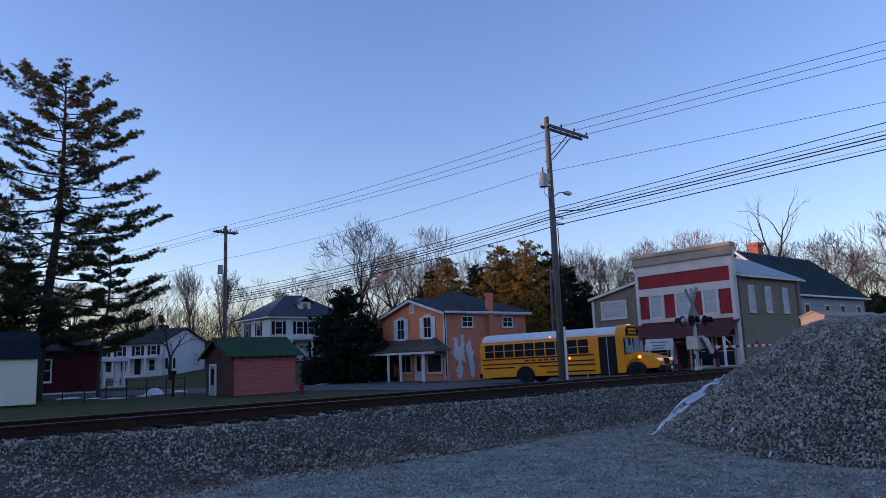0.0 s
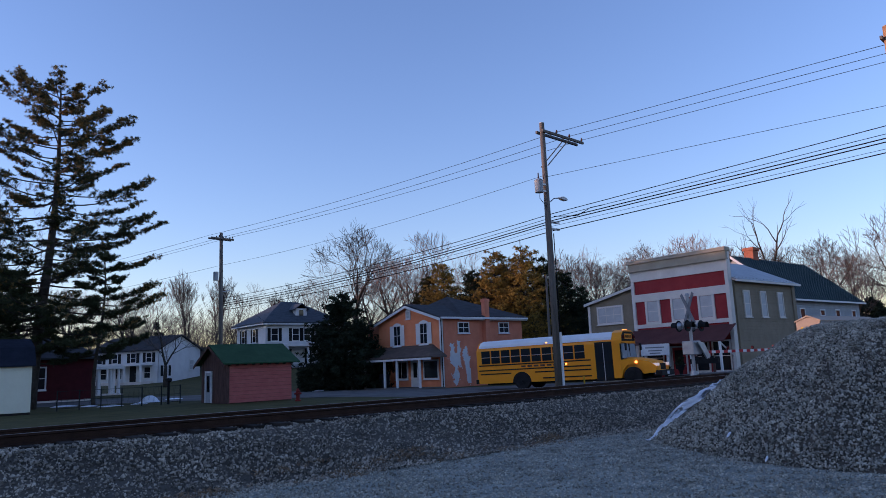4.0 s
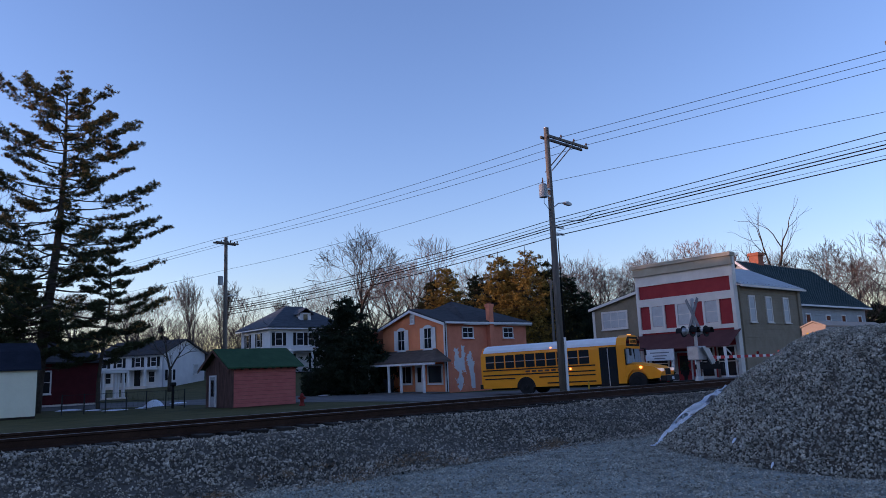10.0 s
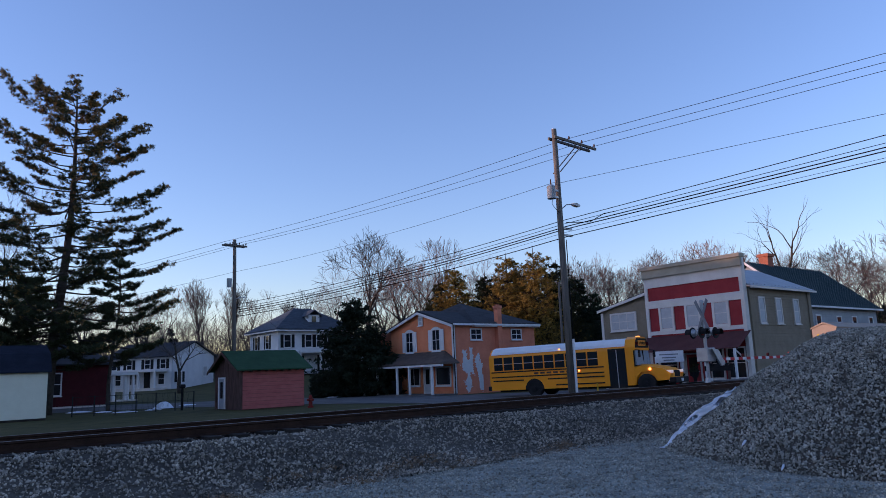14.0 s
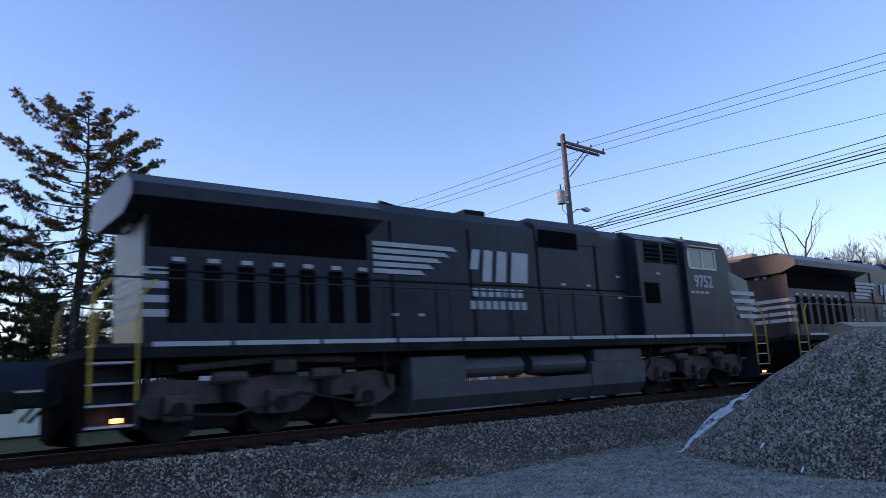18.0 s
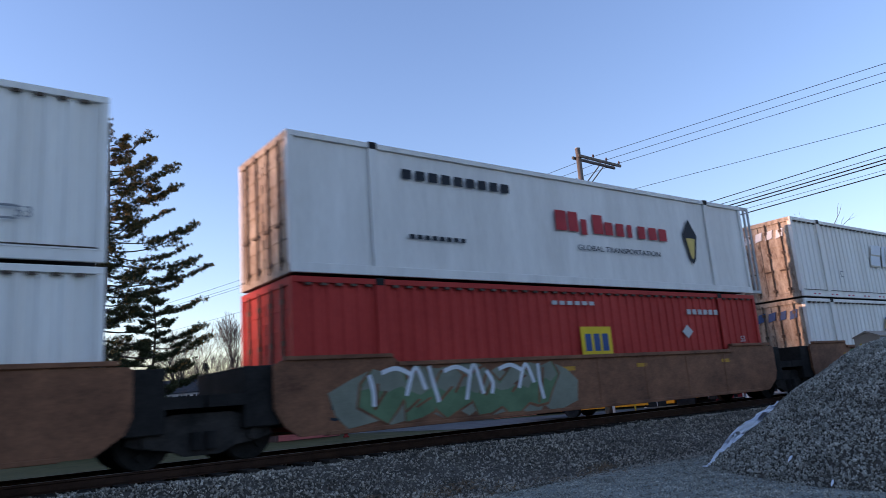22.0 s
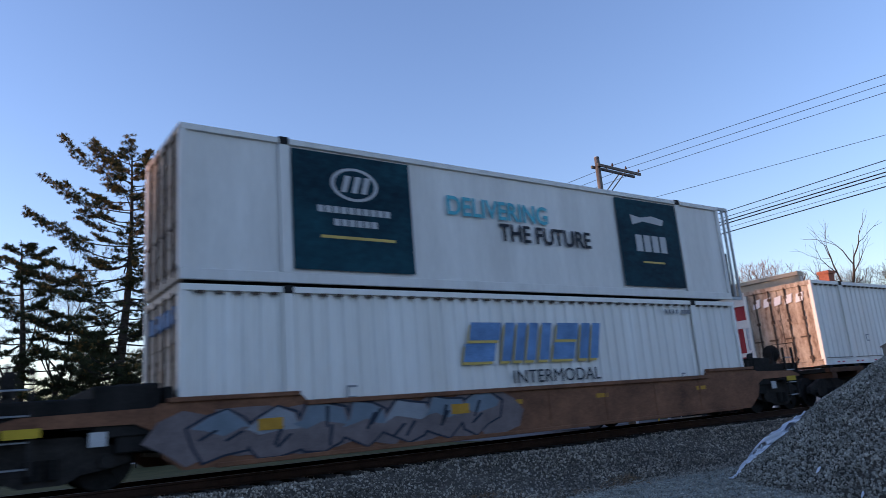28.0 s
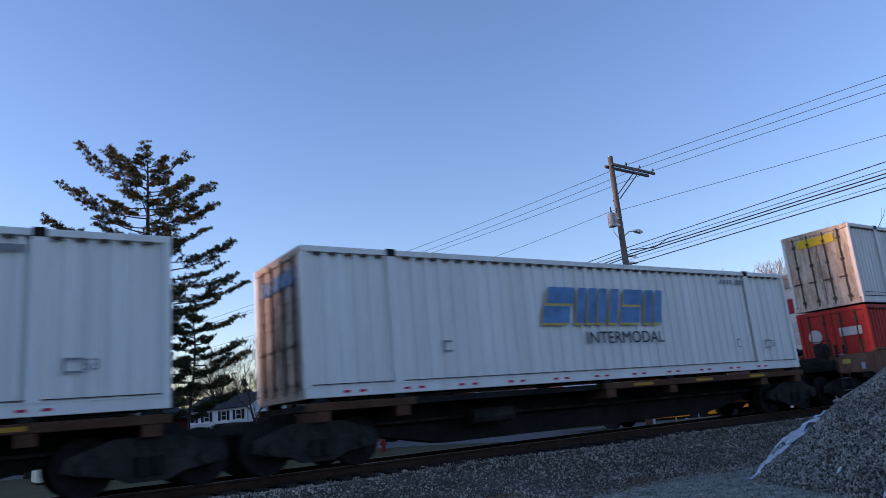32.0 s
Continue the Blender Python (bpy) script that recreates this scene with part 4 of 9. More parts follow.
def pine(name, label, az, d, height, seed, spread, lean=0.0, low=0.2, count=56, brown=True, thick=0.42, top_lop=0.0, shape=((0.0, 0.7), (0.3, 1.0), (0.55, 0.98), (0.72, 0.82), (0.86, 0.66), (0.95, 0.42), (1.0, 0.16))):
    """A white pine: long bowed limbs, level below and rising above, needles in small tufts along their outer twigs."""
    rng = random.Random(seed)
    x, y = polar(az, d)
    wood, tufts, sunlit_tufts = Geo(), [], []
    stem = []
    for k in range(13):
        t = k / 12
        stem.append(Vector((lean * t * height + 0.25 * math.sin(t * 5 + seed), 0.2 * math.sin(t * 4), t * height - 0.2)))
    wood.tube(stem, [thick * (1 - 0.93 * k / 12) + 0.02 for k in range(13)], 8)
    view = Vector((x, y, 0)).normalized()
    right = Vector((view.y, -view.x, 0))
    for i in range(count):
        t = low + (1 - low) * (i + rng.random() * 0.8) / count
        base = stem[min(11, int(t * 12))].lerp(stem[min(12, int(t * 12) + 1)], t * 12 % 1)
        a = i * 2.399 + rng.uniform(-0.5, 0.5)
        dirn = Vector((math.cos(a), math.sin(a), 0))
        across = Vector((-dirn.y, dirn.x, 0))
        reach = spread * float(np.interp(t, [p for p, _ in shape], [q for _, q in shape])) * (rng.uniform(0.62, 1.0) if rng.random() < 0.75 else rng.uniform(0.3, 0.6))
        reach *= 1 + top_lop * dirn.dot(right) * sstep(0.6, 0.9, t)
        up = rng.uniform(-0.06, 0.1) + 0.38 * sstep(0.55, 0.95, t) - 0.12 * sstep(0.4, 0.1, t)
        pts = []
        for k in range(8):
            s = k / 7
            pts.append(base + dirn * reach * s + across * (0.05 * reach * math.sin(s * 3.4 + i)) + Vector((0, 0, reach * (up * s - 0.07 * math.sin(s * 3.1) + 0.1 * s ** 4))))
        wood.tube(pts, [max(0.012, 0.09 * (1 - 0.88 * k / 7) * (1.1 - 0.6 * t)) for k in range(8)], 4)
        inner = 0.38 if t < 0.8 else 0.25
        # side twigs, longer in the middle of the limb, each tipped with tufts
        for k in range(int(9 + reach * 5.5)):
            s = inner + (1 - inner) * rng.random() ** 0.8
            j = min(6, int(s * 7))
            p = pts[j].lerp(pts[j + 1], s * 7 - j)
            side = rng.choice((-1, 1))
            L = reach * rng.uniform(0.06, 0.2) * (1.25 - s) + rng.uniform(0.12, 0.35)
            q = p + across * side * L + dirn * L * rng.uniform(0.3, 0.9) + Vector((0, 0, rng.uniform(-0.02, 0.3) * L + 0.05))
            wood.tube([p, p.lerp(q, 0.55) + Vector((0, 0, 0.03)), q], [0.014, 0.009, 0.005], 3)
            for _ in range(rng.randint(3, 6)):
                f = rng.random() ** 0.6
                c = p.lerp(q, f) + Vector((rng.gauss(0, 0.1), rng.gauss(0, 0.1), rng.gauss(0.05, 0.05)))
                # brown tufts carry painted low sun, mostly on limb tips and the top
                (sunlit_tufts if brown and rng.random() < 0.08 + 0.2 * (s > 0.85) + 0.5 * sstep(0.62, 0.9, t) else tufts).append(c)
    T = thing(name, label, "tree", pose(x, y, land(x, y)))
    part("trunk", wood, M["bark"], T, smooth=True)
    part("crown", leaf_cloud(tufts, 0.15, seed, 20, 0.75, -0.2, 0.45), M["needle"], T)
    if sunlit_tufts:
        part("upper_crown", leaf_cloud(sunlit_tufts, 0.15, seed + 1, 20, 0.75, -0.2, 0.45), M["needle_brown"], T, "browning needles in the top")
    return T


DROOP = ((0.0, 1.0), (0.4, 0.95), (0.7, 0.6), (1.0, 0.1))
pine("white_pine", "tall white pine with level limbs and browning top", 10.45, 52, 21.2, 11, 7.7, 0.036, 0.2, 96, True, 0.4, -0.2)
pine("white_pine", "smaller dark pine with drooping plates of foliage", 14.4, 51, 10.0, 23, 3.5, 0.0, 0.3, 26, False, 0.12, 0.0, DROOP)
pine("white_pine", "low dark pine behind the garden shed", 9.2, 52, 8.6, 31, 4.6, 0.0, 0.38, 44, False, 0.15, 0.0, DROOP)
pine("white_pine", "leaning pine with thin foliage behind the shed", 4.2, 55, 15.0, 37, 5.5, 0.01, 0.3, 40, False, 0.34)


def conifer(name, label, az, d, height, width, seed, m, n=900, round_=0.0, blade=0.42, base=0.02):
    """A dense crown: clumps on a ragged cone or egg, with an inner stem."""
    rng = random.Random(seed)
    x, y = polar(az, d)
    pts, tips = [], []
    for i in range(n // 12):
        t = base + (1 - base) * (1 - math.sqrt(1 - rng.random() * 0.99)) if not round_ else base + (1 - base) * rng.random()
        prof = (1 - t) ** 0.8 if not round_ else math.sqrt(max(0.0, 1 - abs(2 * t - 0.85) ** 2.2 / 1.4))
        a = rng.uniform(0, 2 * math.pi)
        reach = width * prof * rng.uniform(0.62, 1.08) * (1 + 0.35 * noise.noise((math.cos(a) * 1.6 + seed, math.sin(a) * 1.6, t * 4.5))) + 0.25
        rise = rng.uniform(0.0, 0.3) * reach
        tips.append((reach * math.cos(a), reach * math.sin(a), t * height + rise))
        for _ in range(12):
            f = 0.3 + 0.7 * rng.random() ** 0.75
            spread = 0.16 * reach * (1.15 - f) + 0.07
            pts.append((reach * f * math.cos(a) + rng.gauss(0, spread), reach * f * math.sin(a) + rng.gauss(0, spread), t * height + rise * f * f + rng.gauss(0, spread * 0.6)))
    T = thing(name, label, "tree", pose(x, y, land(x, y)))
    stem = Geo().tube([(0, 0, -0.2), (0.1, 0, height * 0.5), (0, 0, height * 0.95)], [0.2, 0.12, 0.03], 6)
    for px, py, pz in tips:
        stem.tube([(0, 0, max(0.3, pz - 0.4)), (px * 0.9, py * 0.9, pz)], [0.04, 0.01], 3)
    part("trunk", stem, M["bark"], T)
    part("crown", leaf_cloud(pts, blade, seed, 14, 0.7, 0.1, 0.6), m, T)
    return T


conifer("evergreen", "broad dark evergreen beside the orange house", 32.1, 60, 8.6, 4.3, 3, M["spruce"], 3600, 0.0, 0.26)
conifer("evergreen", "low dark shrub under the big evergreen", 34.0, 58, 3.4, 1.6, 5, M["spruce"], 420, 0.5)
for k, (az_, d_, h_, w_, m_) in enumerate([(40.2, 74, 11.2, 2.8, "gold"), (42.6, 77, 10.9, 2.6, "spruce"), (44.4, 73, 12.2, 3.2, "gold"), (46.6, 72, 12.6, 3.4, "gold"), (48.4, 74, 11.4, 3.0, "olive"),
                                          (49.8, 80, 10.5, 2.8, "spruce"), (38.9, 80, 10.2, 2.4, "olive"), (45.6, 79, 11.2, 3.0, "olive"), (43.4, 80, 10.2, 2.6, "olive"), (50.9, 76, 8.6, 2.6, "spruce")]):
    conifer("cypress", {"gold": "bronze-tinted cypress behind the houses", "spruce": "dark evergreen in the wood edge", "olive": "olive-green cypress behind the houses"}[m_], az_, d_, h_ * 1.17, w_ * 1.45, 40 + k, M[m_], 6600, 0.0, 0.17, 0.04)
conifer("spruce", "small pointed spruce far behind the sheds", 18.3, 105, 9.0, 1.7, 71, M["spruce"], 500)
conifer("evergreen", "dark evergreen behind the pale house", 71.2, 88, 7.5, 3.6, 77, M["spruce"], 700, 0.5)

# leafless trees
KINDS = [bare_tree(1, 16, 0.58, 7, 0.27, 0.17, 0.77, 0.035, 0.7, 0.8), bare_tree(2, 18, 0.5), bare_tree(3, 15, 0.5, 7, 0.26, 0.15, 0.79, 0.08), bare_tree(4, 17, 0.45, 7, 0.28, 0.24), bare_tree(5, 14, 0.58, 7, 0.25, 0.14), bare_tree(6, 18, 0.24, 7, 0.26, 0.14, 0.8, 0.12)]
LEAFLESS = "leafless broad tree in front of the evening sky"


def plant(k, az, d, top, turn, red=False, label=LEAFLESS):
    """A leafless tree of shape k; top is the slope from the eye to its tip."""
    x, y = polar(az, d)
    h0 = (16, 18, 15, 17, 14, 18)[k]
    z = land(x, y)
    s = (1.65 + top * d - z) / h0
    t = thing("bare_tree", label, "tree", pose(x, y, z, 0, 0, turn), "leafless trees")
    t.scale = (s, s, s)
    part("trunk", KINDS[k][0], M["bark"], t)
    c = part("crown", KINDS[k][1], M["twig"], t)
    if red:
        c.material_slots[0].link = "OBJECT"
        c.material_slots[0].material = M["twig_red"]
    return t


plant(0, 33.0, 82, 0.205, 20, label="large leafless tree with a broad fine crown")
plant(2, 39.2, 92, 0.19, 130, True)
plant(4, 36.0, 95, 0.165, 50, True)
plant(1, 30.4, 100, 0.15, 70)
plant(5, 20.3, 112, 0.14, 0, label="upright leafless poplar far behind the sheds")
plant(5, 22.6, 112, 0.135, 90, label="upright leafless poplar far behind the sheds")
plant(3, 25.9, 115, 0.125, 200)
plant(2, 28.0, 120, 0.12, 250)
plant(0, 18.9, 76, 0.088, 140, label="small dark leafless tree by the street")
plant(4, 17.0, 95, 0.125, 320)
plant(3, 15.5, 120, 0.11, 20, True)
plant(3, 6.6, 57, 0.26, 60, label="tall leafless tree beside the pine")
plant(1, 3.5, 60, 0.23, 160, label="tall leafless tree beside the pine")
plant(0, 12.6, 90, 0.12, 220)
plant(4, 9.5, 80, 0.13, 100)
# woods behind the shops, low-sun red put into the colour of most crowns
for k, az_, d_, top, red in [(4, 51.5, 92, 0.15, 1), (1, 53.4, 100, 0.16, 1), (0, 55.2, 110, 0.155, 1), (3, 57.6, 104, 0.155, 1), (2, 59.8, 112, 0.162, 1), (4, 61.2, 100, 0.155, 1), (1, 62.4, 110, 0.165, 1),
                            (2, 66.2, 105, 0.135, 0), (0, 67.6, 98, 0.145, 0), (4, 69.4, 100, 0.125, 1), (1, 71.2, 92, 0.135, 0), (3, 72.8, 98, 0.15, 1), (0, 74.5, 95, 0.17, 0), (2, 50.2, 86, 0.145, 0), (3, 41.4, 102, 0.165, 1), (1, 37.4, 104, 0.16, 0),
                            (4, 43.8, 100, 0.15, 1), (0, 47.4, 104, 0.15, 1), (2, 24.2, 125, 0.11, 1), (5, 27.2, 130, 0.11, 0), (1, 31.6, 118, 0.13, 1), (4, 34.4, 112, 0.14, 0), (2, 16.2, 128, 0.1, 1), (3, 13.8, 125, 0.115, 0),
                            (3, 70.2, 84, 0.115, 0), (2, 76.5, 90, 0.18, 1), (1, 64.9, 118, 0.15, 1), (0, 45.4, 96, 0.155, 0), (3, 49.2, 98, 0.155, 1), (0, 52.4, 84, 0.14, 0), (3, 54.2, 88, 0.135, 0), (2, 56.4, 94, 0.14, 0)]:
    plant(k, az_, d_, top, random.uniform(0, 360), bool(red))
# the half-dead tree behind the pale house
rng_ = random.Random(9)
dead = bare_tree(29, 18.6, 0.55, 5, 0.5, 0.34, 0.74, 0.03)
x_, y_ = polar(64.4, 84)
tree_thing("dead_tree", "gaunt half-dead tree with broken heavy limbs", dead, (M["bark"], M["bark"]), pose(x_, y_, land(x_, y_) - 0.2, 0, 0, 75))


def thicket(name, label, spots, seed, m, hmin, hmax):
    """Brush of many thin bent stems, too dense to count."""
    rng = random.Random(seed)
    g = Geo()
    for x, y in spots:
        h, z = rng.uniform(hmin, hmax), land(x, y)
        for _ in range(5):
            p = Vector((x + rng.gauss(0, 0.6), y + rng.gauss(0, 0.6), z - 0.1))
            q = p + Vector((rng.gauss(0, h * 0.12), rng.gauss(0, h * 0.12), h * rng.uniform(0.4, 0.6)))
            r = q + Vector((rng.gauss(0, h * 0.18), rng.gauss(0, h * 0.18), h * rng.uniform(0.3, 0.5)))
            g.tube([p, q, r], [0.05, 0.03, 0.012], 3)
            for _ in range(3):
                s = q.lerp(r, rng.random())
                g.tube([s, s + Vector((rng.gauss(0, h * 0.14), rng.gauss(0, h * 0.14), h * rng.uniform(0.1, 0.25)))], [0.02, 0.008], 3)
    return tagged(part(name, g, m), label, "undergrowth", kind="stuff")


spots = [polar(rng_.uniform(2, 80), rng_.uniform(98, 140)) for _ in range(1300)]
thicket("woodland_brush", "brown leafless undergrowth along the wood edge", spots, 2, M["twig"], 3.5, 9)
# low wooded rise that closes the distance
g = Geo()
for k in range(61):
    a = -40 + k * 2.6
    x, y = polar(a, 165)
    x2, y2 = polar(a, 240)
    h = 7.5 + 2.0 * noise.noise((k * 0.35, 0, 0)) + 0.9 * noise.noise((k * 1.7, 4, 0))
    g.v += [(x, y, 0), (x * 1.02, y * 1.02, h), (x2, y2, h + 2), (x2 * 1.1, y2 * 1.1, 0)]
    if k:
        b = 4 * (k - 1)
        g.f += [(b + j, b + 4 + j, b + 5 + j, b + 1 + j) for j in range(3)]
tagged(part("distant_rise", g, M["wood_floor"], smooth=True), "far brown wooded rise", "backdrop", kind="structure")
# unseen woods added in the west: they block the low sun, save through shaped gaps
g = Geo()
prof = []
for k in range(281):
    y = -160 + k * 1.5
    # two low gaps and the hump between them choose what the sun reaches
    gap = sstep(81.5, 84, y) * sstep(114, 111, y) * (1 - sstep(97, 98.5, y) * sstep(106, 104.5, y))
    h = (19.5 + 2.5 * noise.noise((y * 0.12, 0, 0)) + 1.2 * noise.noise((y * 0.6, 3, 0))) * (1 - gap) + gap * (11.2 + 0.8 * noise.noise((y * 0.9, 1, 0)))
    prof.append((y, h))
n = len(prof)
for x in (-98, -95, -85):
    g.v += [(x - (0 if x < -90 else 1), y, (0.0 if x != -95 else h)) for y, h in prof]
g.f += [(r * n + i, r * n + i + 1, r * n + n + i + 1, r * n + n + i) for r in (0, 1) for i in range(n - 1)]
tagged(part("western_woods", g, M["wood_floor"]), "tall dark woods with a cutting for the railway", "backdrop", kind="structure")

# unseen woods added on the near side, far behind the heap, for reflections
g, n = Geo(), 130
for row in range(3):
    for k in range(n):
        t = k / (n - 1)
        x = -98 + 310 * t
        y = -112 + 92 * sstep(0.5, 1.0, t) - (0, 2, 16)[row]
        h = 15 + 3.5 * noise.noise((k * 0.45, 7, 0)) + 1.8 * noise.noise((k * 1.9, 2, 0))
        g.v.append((x, y, h if row == 1 else -0.5))
g.f += [(r * n + i, r * n + i + 1, r * n + n + i + 1, r * n + n + i) for r in (0, 1) for i in range(n - 1)]
tagged(part("southern_woods", g, M["sunlit_wood"]), "leafless woods lit by the low sun", "backdrop", kind="structure")

# ---- utility poles and wires ----
M["xfmr"] = paint("transformer_grey", (0.36, 0.38, 0.39), 0.5)
# wood of pole P3: the low sun's orange brightness is put into the colour
M["new_pole"] = surf("sunlit_pole_wood", (0.3, 0.14, 0.06), (0.5, 0.27, 0.13), 2.5, 0.85, 0, 0.3, 30, stretch=(4, 4, 0.4))
M["porcelain"] = paint("brown_insulator", (0.09, 0.05, 0.035), 0.3)
M["lamp_glass"] = paint("lamp_bowl", (0.5, 0.52, 0.52), 0.3)
P1, P2, P3 = (23.4, 20.35), (20.1, 47.9), (26.1, 7.25)
TOP1, TOP2, TOP3 = 12.15, 11.5, 12.2


def insulator(g, x, y, z):
    g.cyl((x, y, z), (x, y, z + 0.07), 0.02, n=6).cyl((x, y, z + 0.06), (x, y, z + 0.13), 0.05, 0.045, n=8).cyl((x, y, z + 0.13), (x, y, z + 0.18), 0.035, 0.025, n=8)


def utility_pole(at, top, r, turn, arm, label, wood="pole"):
    """arm: (from, to) along the pole's own x, with twin crossarms and pins."""
    T = thing("utility_pole", label, "utility pole", pose(at[0], at[1], -0.3, 0, 0, turn))
    h = top + 0.3
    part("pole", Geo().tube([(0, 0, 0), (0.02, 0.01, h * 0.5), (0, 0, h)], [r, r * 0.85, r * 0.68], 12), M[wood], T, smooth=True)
    z = h - 0.42
    for y in (-0.17, 0.17):
        part("crossarm", Geo().box(arm[0], y - 0.045, z - 0.06, arm[1], y + 0.045, z + 0.06, 0.008), M["pole"], T)
    part("pole_cap", Geo().cyl((0, 0, h), (0, 0, h + 0.02), r * 0.7, n=12), M["steel"], T)
    pins = [arm[0] + 0.1 + (arm[1] - arm[0] - 0.2) * k / 3 for k in range(4)]
    pins = [p for p in pins if abs(p) > 0.2][-3:]
    for x in pins:
        for y in (-0.17, 0.17):
            g = Geo()
            insulator(g, x, y, z + 0.06)
            part("insulator", g, M["porcelain"], T)
    return T, z - 0.3, pins


A, za, pins1 = utility_pole(P1, TOP1, 0.165, 4, (-0.22, 2.9), "tall weathered wooden pole with offset crossarm, transformer and lamp")
part("arm_brace", Geo().cyl((0.0, 0.19, 12.45 - 2.0), (1.75, 0.19, 12.45 - 0.46), 0.025, n=6).cyl((0.0, -0.19, 12.45 - 2.0), (1.75, -0.19, 12.45 - 0.46), 0.025, n=6), M["pole"], A)
X = part("transformer", Geo().cyl((-0.56, -0.05, 9.17), (-0.56, -0.05, 9.7), 0.185, n=16).cyl((-0.56, -0.05, 9.7), (-0.56, -0.05, 9.78), 0.2, 0.12, n=16), M["xfmr"], A, "grey can transformer")
part("bushing", Geo().cyl((-0.56, -0.05, 9.77), (-0.56, -0.05, 10.05), 0.035, 0.025, n=8).cyl((-0.3, -0.12, 9.8), (-0.28, -0.16, 10.02), 0.03, 0.02, n=8), M["porcelain"], X)
for z in (9.2, 9.5):
    part("bracket", Geo().box(-0.4, -0.1, z + 0.04, -0.12, 0.0, z + 0.12), M["steel"], X)
part("drop_wire", Geo().tube([(-0.58, -0.1, 9.2), (-0.62, -0.1, 8.9), (-0.35, -0.1, 8.7), (-0.16, -0.1, 8.6)], 0.012, 4), M["wire"], X)
L = part("lamp_arm", Geo().tube([(0.1, 0, 8.78), (0.4, -0.1, 9.02), (0.75, -0.2, 9.07)], 0.025, 6), M["steel"], A)
part("lamp_head", Geo().prism([(0.7, 9.03), (0.86, 8.99), (1.12, 8.98), (1.18, 9.03), (1.1, 9.1), (0.9, 9.14), (0.72, 9.11)], "y", -0.29, -0.11), M["lamp_glass"], L, "cobra-head street lamp")
for z in (7.65, 7.95):
    part("cable_bracket", Geo().box(0.1, -0.06, z - 0.04, 0.75, 0.04, z + 0.04), M["steel"], A)
part("guard_strip", Geo().box(0.02, -0.21, 0.3, 0.14, -0.165, 3.1), M["white"], A, "pale cable guard up the pole")
part("guard_pipe", Geo().cyl((0.12, -0.16, 0.3), (0.12, -0.16, 7.4), 0.022, n=6), M["wire"], A)
B, zb, pins2 = utility_pole(P2, TOP2, 0.17, 9, (-0.9, 0.9), "wooden pole with a short crossarm beside the sheds")
part("transformer", Geo().cyl((-0.4, 0, 8.4), (-0.4, 0, 9.0), 0.18, n=12), M["xfmr"], B)
part("lamp_arm", Geo().tube([(0.1, 0, 7.6), (0.6, 0, 7.75), (0.9, 0, 7.7)], 0.03, 5), M["steel"], B)
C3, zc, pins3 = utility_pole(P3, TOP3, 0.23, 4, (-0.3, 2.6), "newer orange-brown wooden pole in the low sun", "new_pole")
S4 = thing("thin_pole", "thin grey service pole behind the houses", "pole", pose(40.0, 35.4, -0.1))
part("pole", Geo().cyl((0, 0, 0), (0.05, 0, 8.0), 0.11, 0.08, n=8), M["pole"], S4)


def span(name, label, a, b, sag, r):
    a, b = Vector(a), Vector(b)
    pts = []
    for k in range(17):
        t = k / 16
        p = a.lerp(b, t)
        p.z -= sag * 4 * t * (1 - t)
        pts.append(p)
    return tagged(part(name, Geo().tube(pts, r, 5), M["wire"]), label, "overhead wire", "overhead wires")


def spot(pole, turn, x, y, z):
    c, s = math.cos(radians(turn)), math.sin(radians(turn))
    return (pole[0] + c * x - s * y, pole[1] + s * x + c * y, z)


FAR4 = (P2[0] - 12, P2[1] + 42)
for k in range(3):
    p1 = spot(P1, 4, pins1[k], 0, 11.87)
    p2 = spot(P2, 9, (-0.8, 0.3, 0.8)[k], 0, TOP2 - 0.2)
    p3 = spot(P3, 4, pins1[k] * 0.9, 0, 11.87)
    span("power_line", "thin dark power line strung between the poles", p1, p2, 0.25, 0.011)
    span("power_line", "thin dark power line strung between the poles", p1, p3, 0.0, 0.011)
    span("power_line", "thin dark power line strung between the poles", p2, (FAR4[0] + k - 1, FAR4[1], 10.6), 0.4, 0.011)
span("neutral_line", "single thin line below the crossarm", (P1[0], P1[1], 9.75), (P2[0], P2[1], 9.2), 0.3, 0.009)
span("neutral_line", "single thin line below the crossarm", (P1[0], P1[1], 9.66), (P3[0], P3[1], 9.51), 0.0, 0.009)
span("neutral_line", "single thin line below the crossarm", (P2[0], P2[1], 9.2), (FAR4[0], FAR4[1], 8.6), 0.4, 0.009)
for k, (z1, z2, z3, r) in enumerate([(7.99, 6.9, 8.91, 0.016), (7.85, 6.65, 8.66, 0.012), (7.74, 6.5, 8.54, 0.022), (7.58, 6.35, 8.36, 0.022), (7.46, 6.2, 8.15, 0.008), (7.28, 6.05, 8.05, 0.020)]):
    o = 0.15 + 0.1 * (k % 3)
    span("service_cable", "thick black service cable between the poles", spot(P1, 4, o, -0.05, z1), spot(P2, 9, 0.2, 0, z2), 0.3, r)
    span("service_cable", "thick black service cable between the poles", spot(P1, 4, o, -0.05, z1), spot(P3, 4, o, 0, z3), 0.0, r)
span("house_drop", "thin service drop to the white house", (P2[0], P2[1], 8.6), (41, 80.9, 7.3), 0.8, 0.01)
span("house_drop", "thin service drop to the far house", (P2[0], P2[1], 7.4), (27, 88, 5.0), 0.8, 0.01)
tagged(part("cable_splice", Geo().tube([spot(P1, 4, 0.3, -0.1, 7.9), spot(P1, 4, 0.5, -1.2, 7.75), spot(P1, 4, 0.5, -1.9, 7.98), spot(P1, 4, 0.4, -2.6, 7.95)], 0.018, 5), M["wire"]), "loose loops of black cable near the pole", "overhead wire")

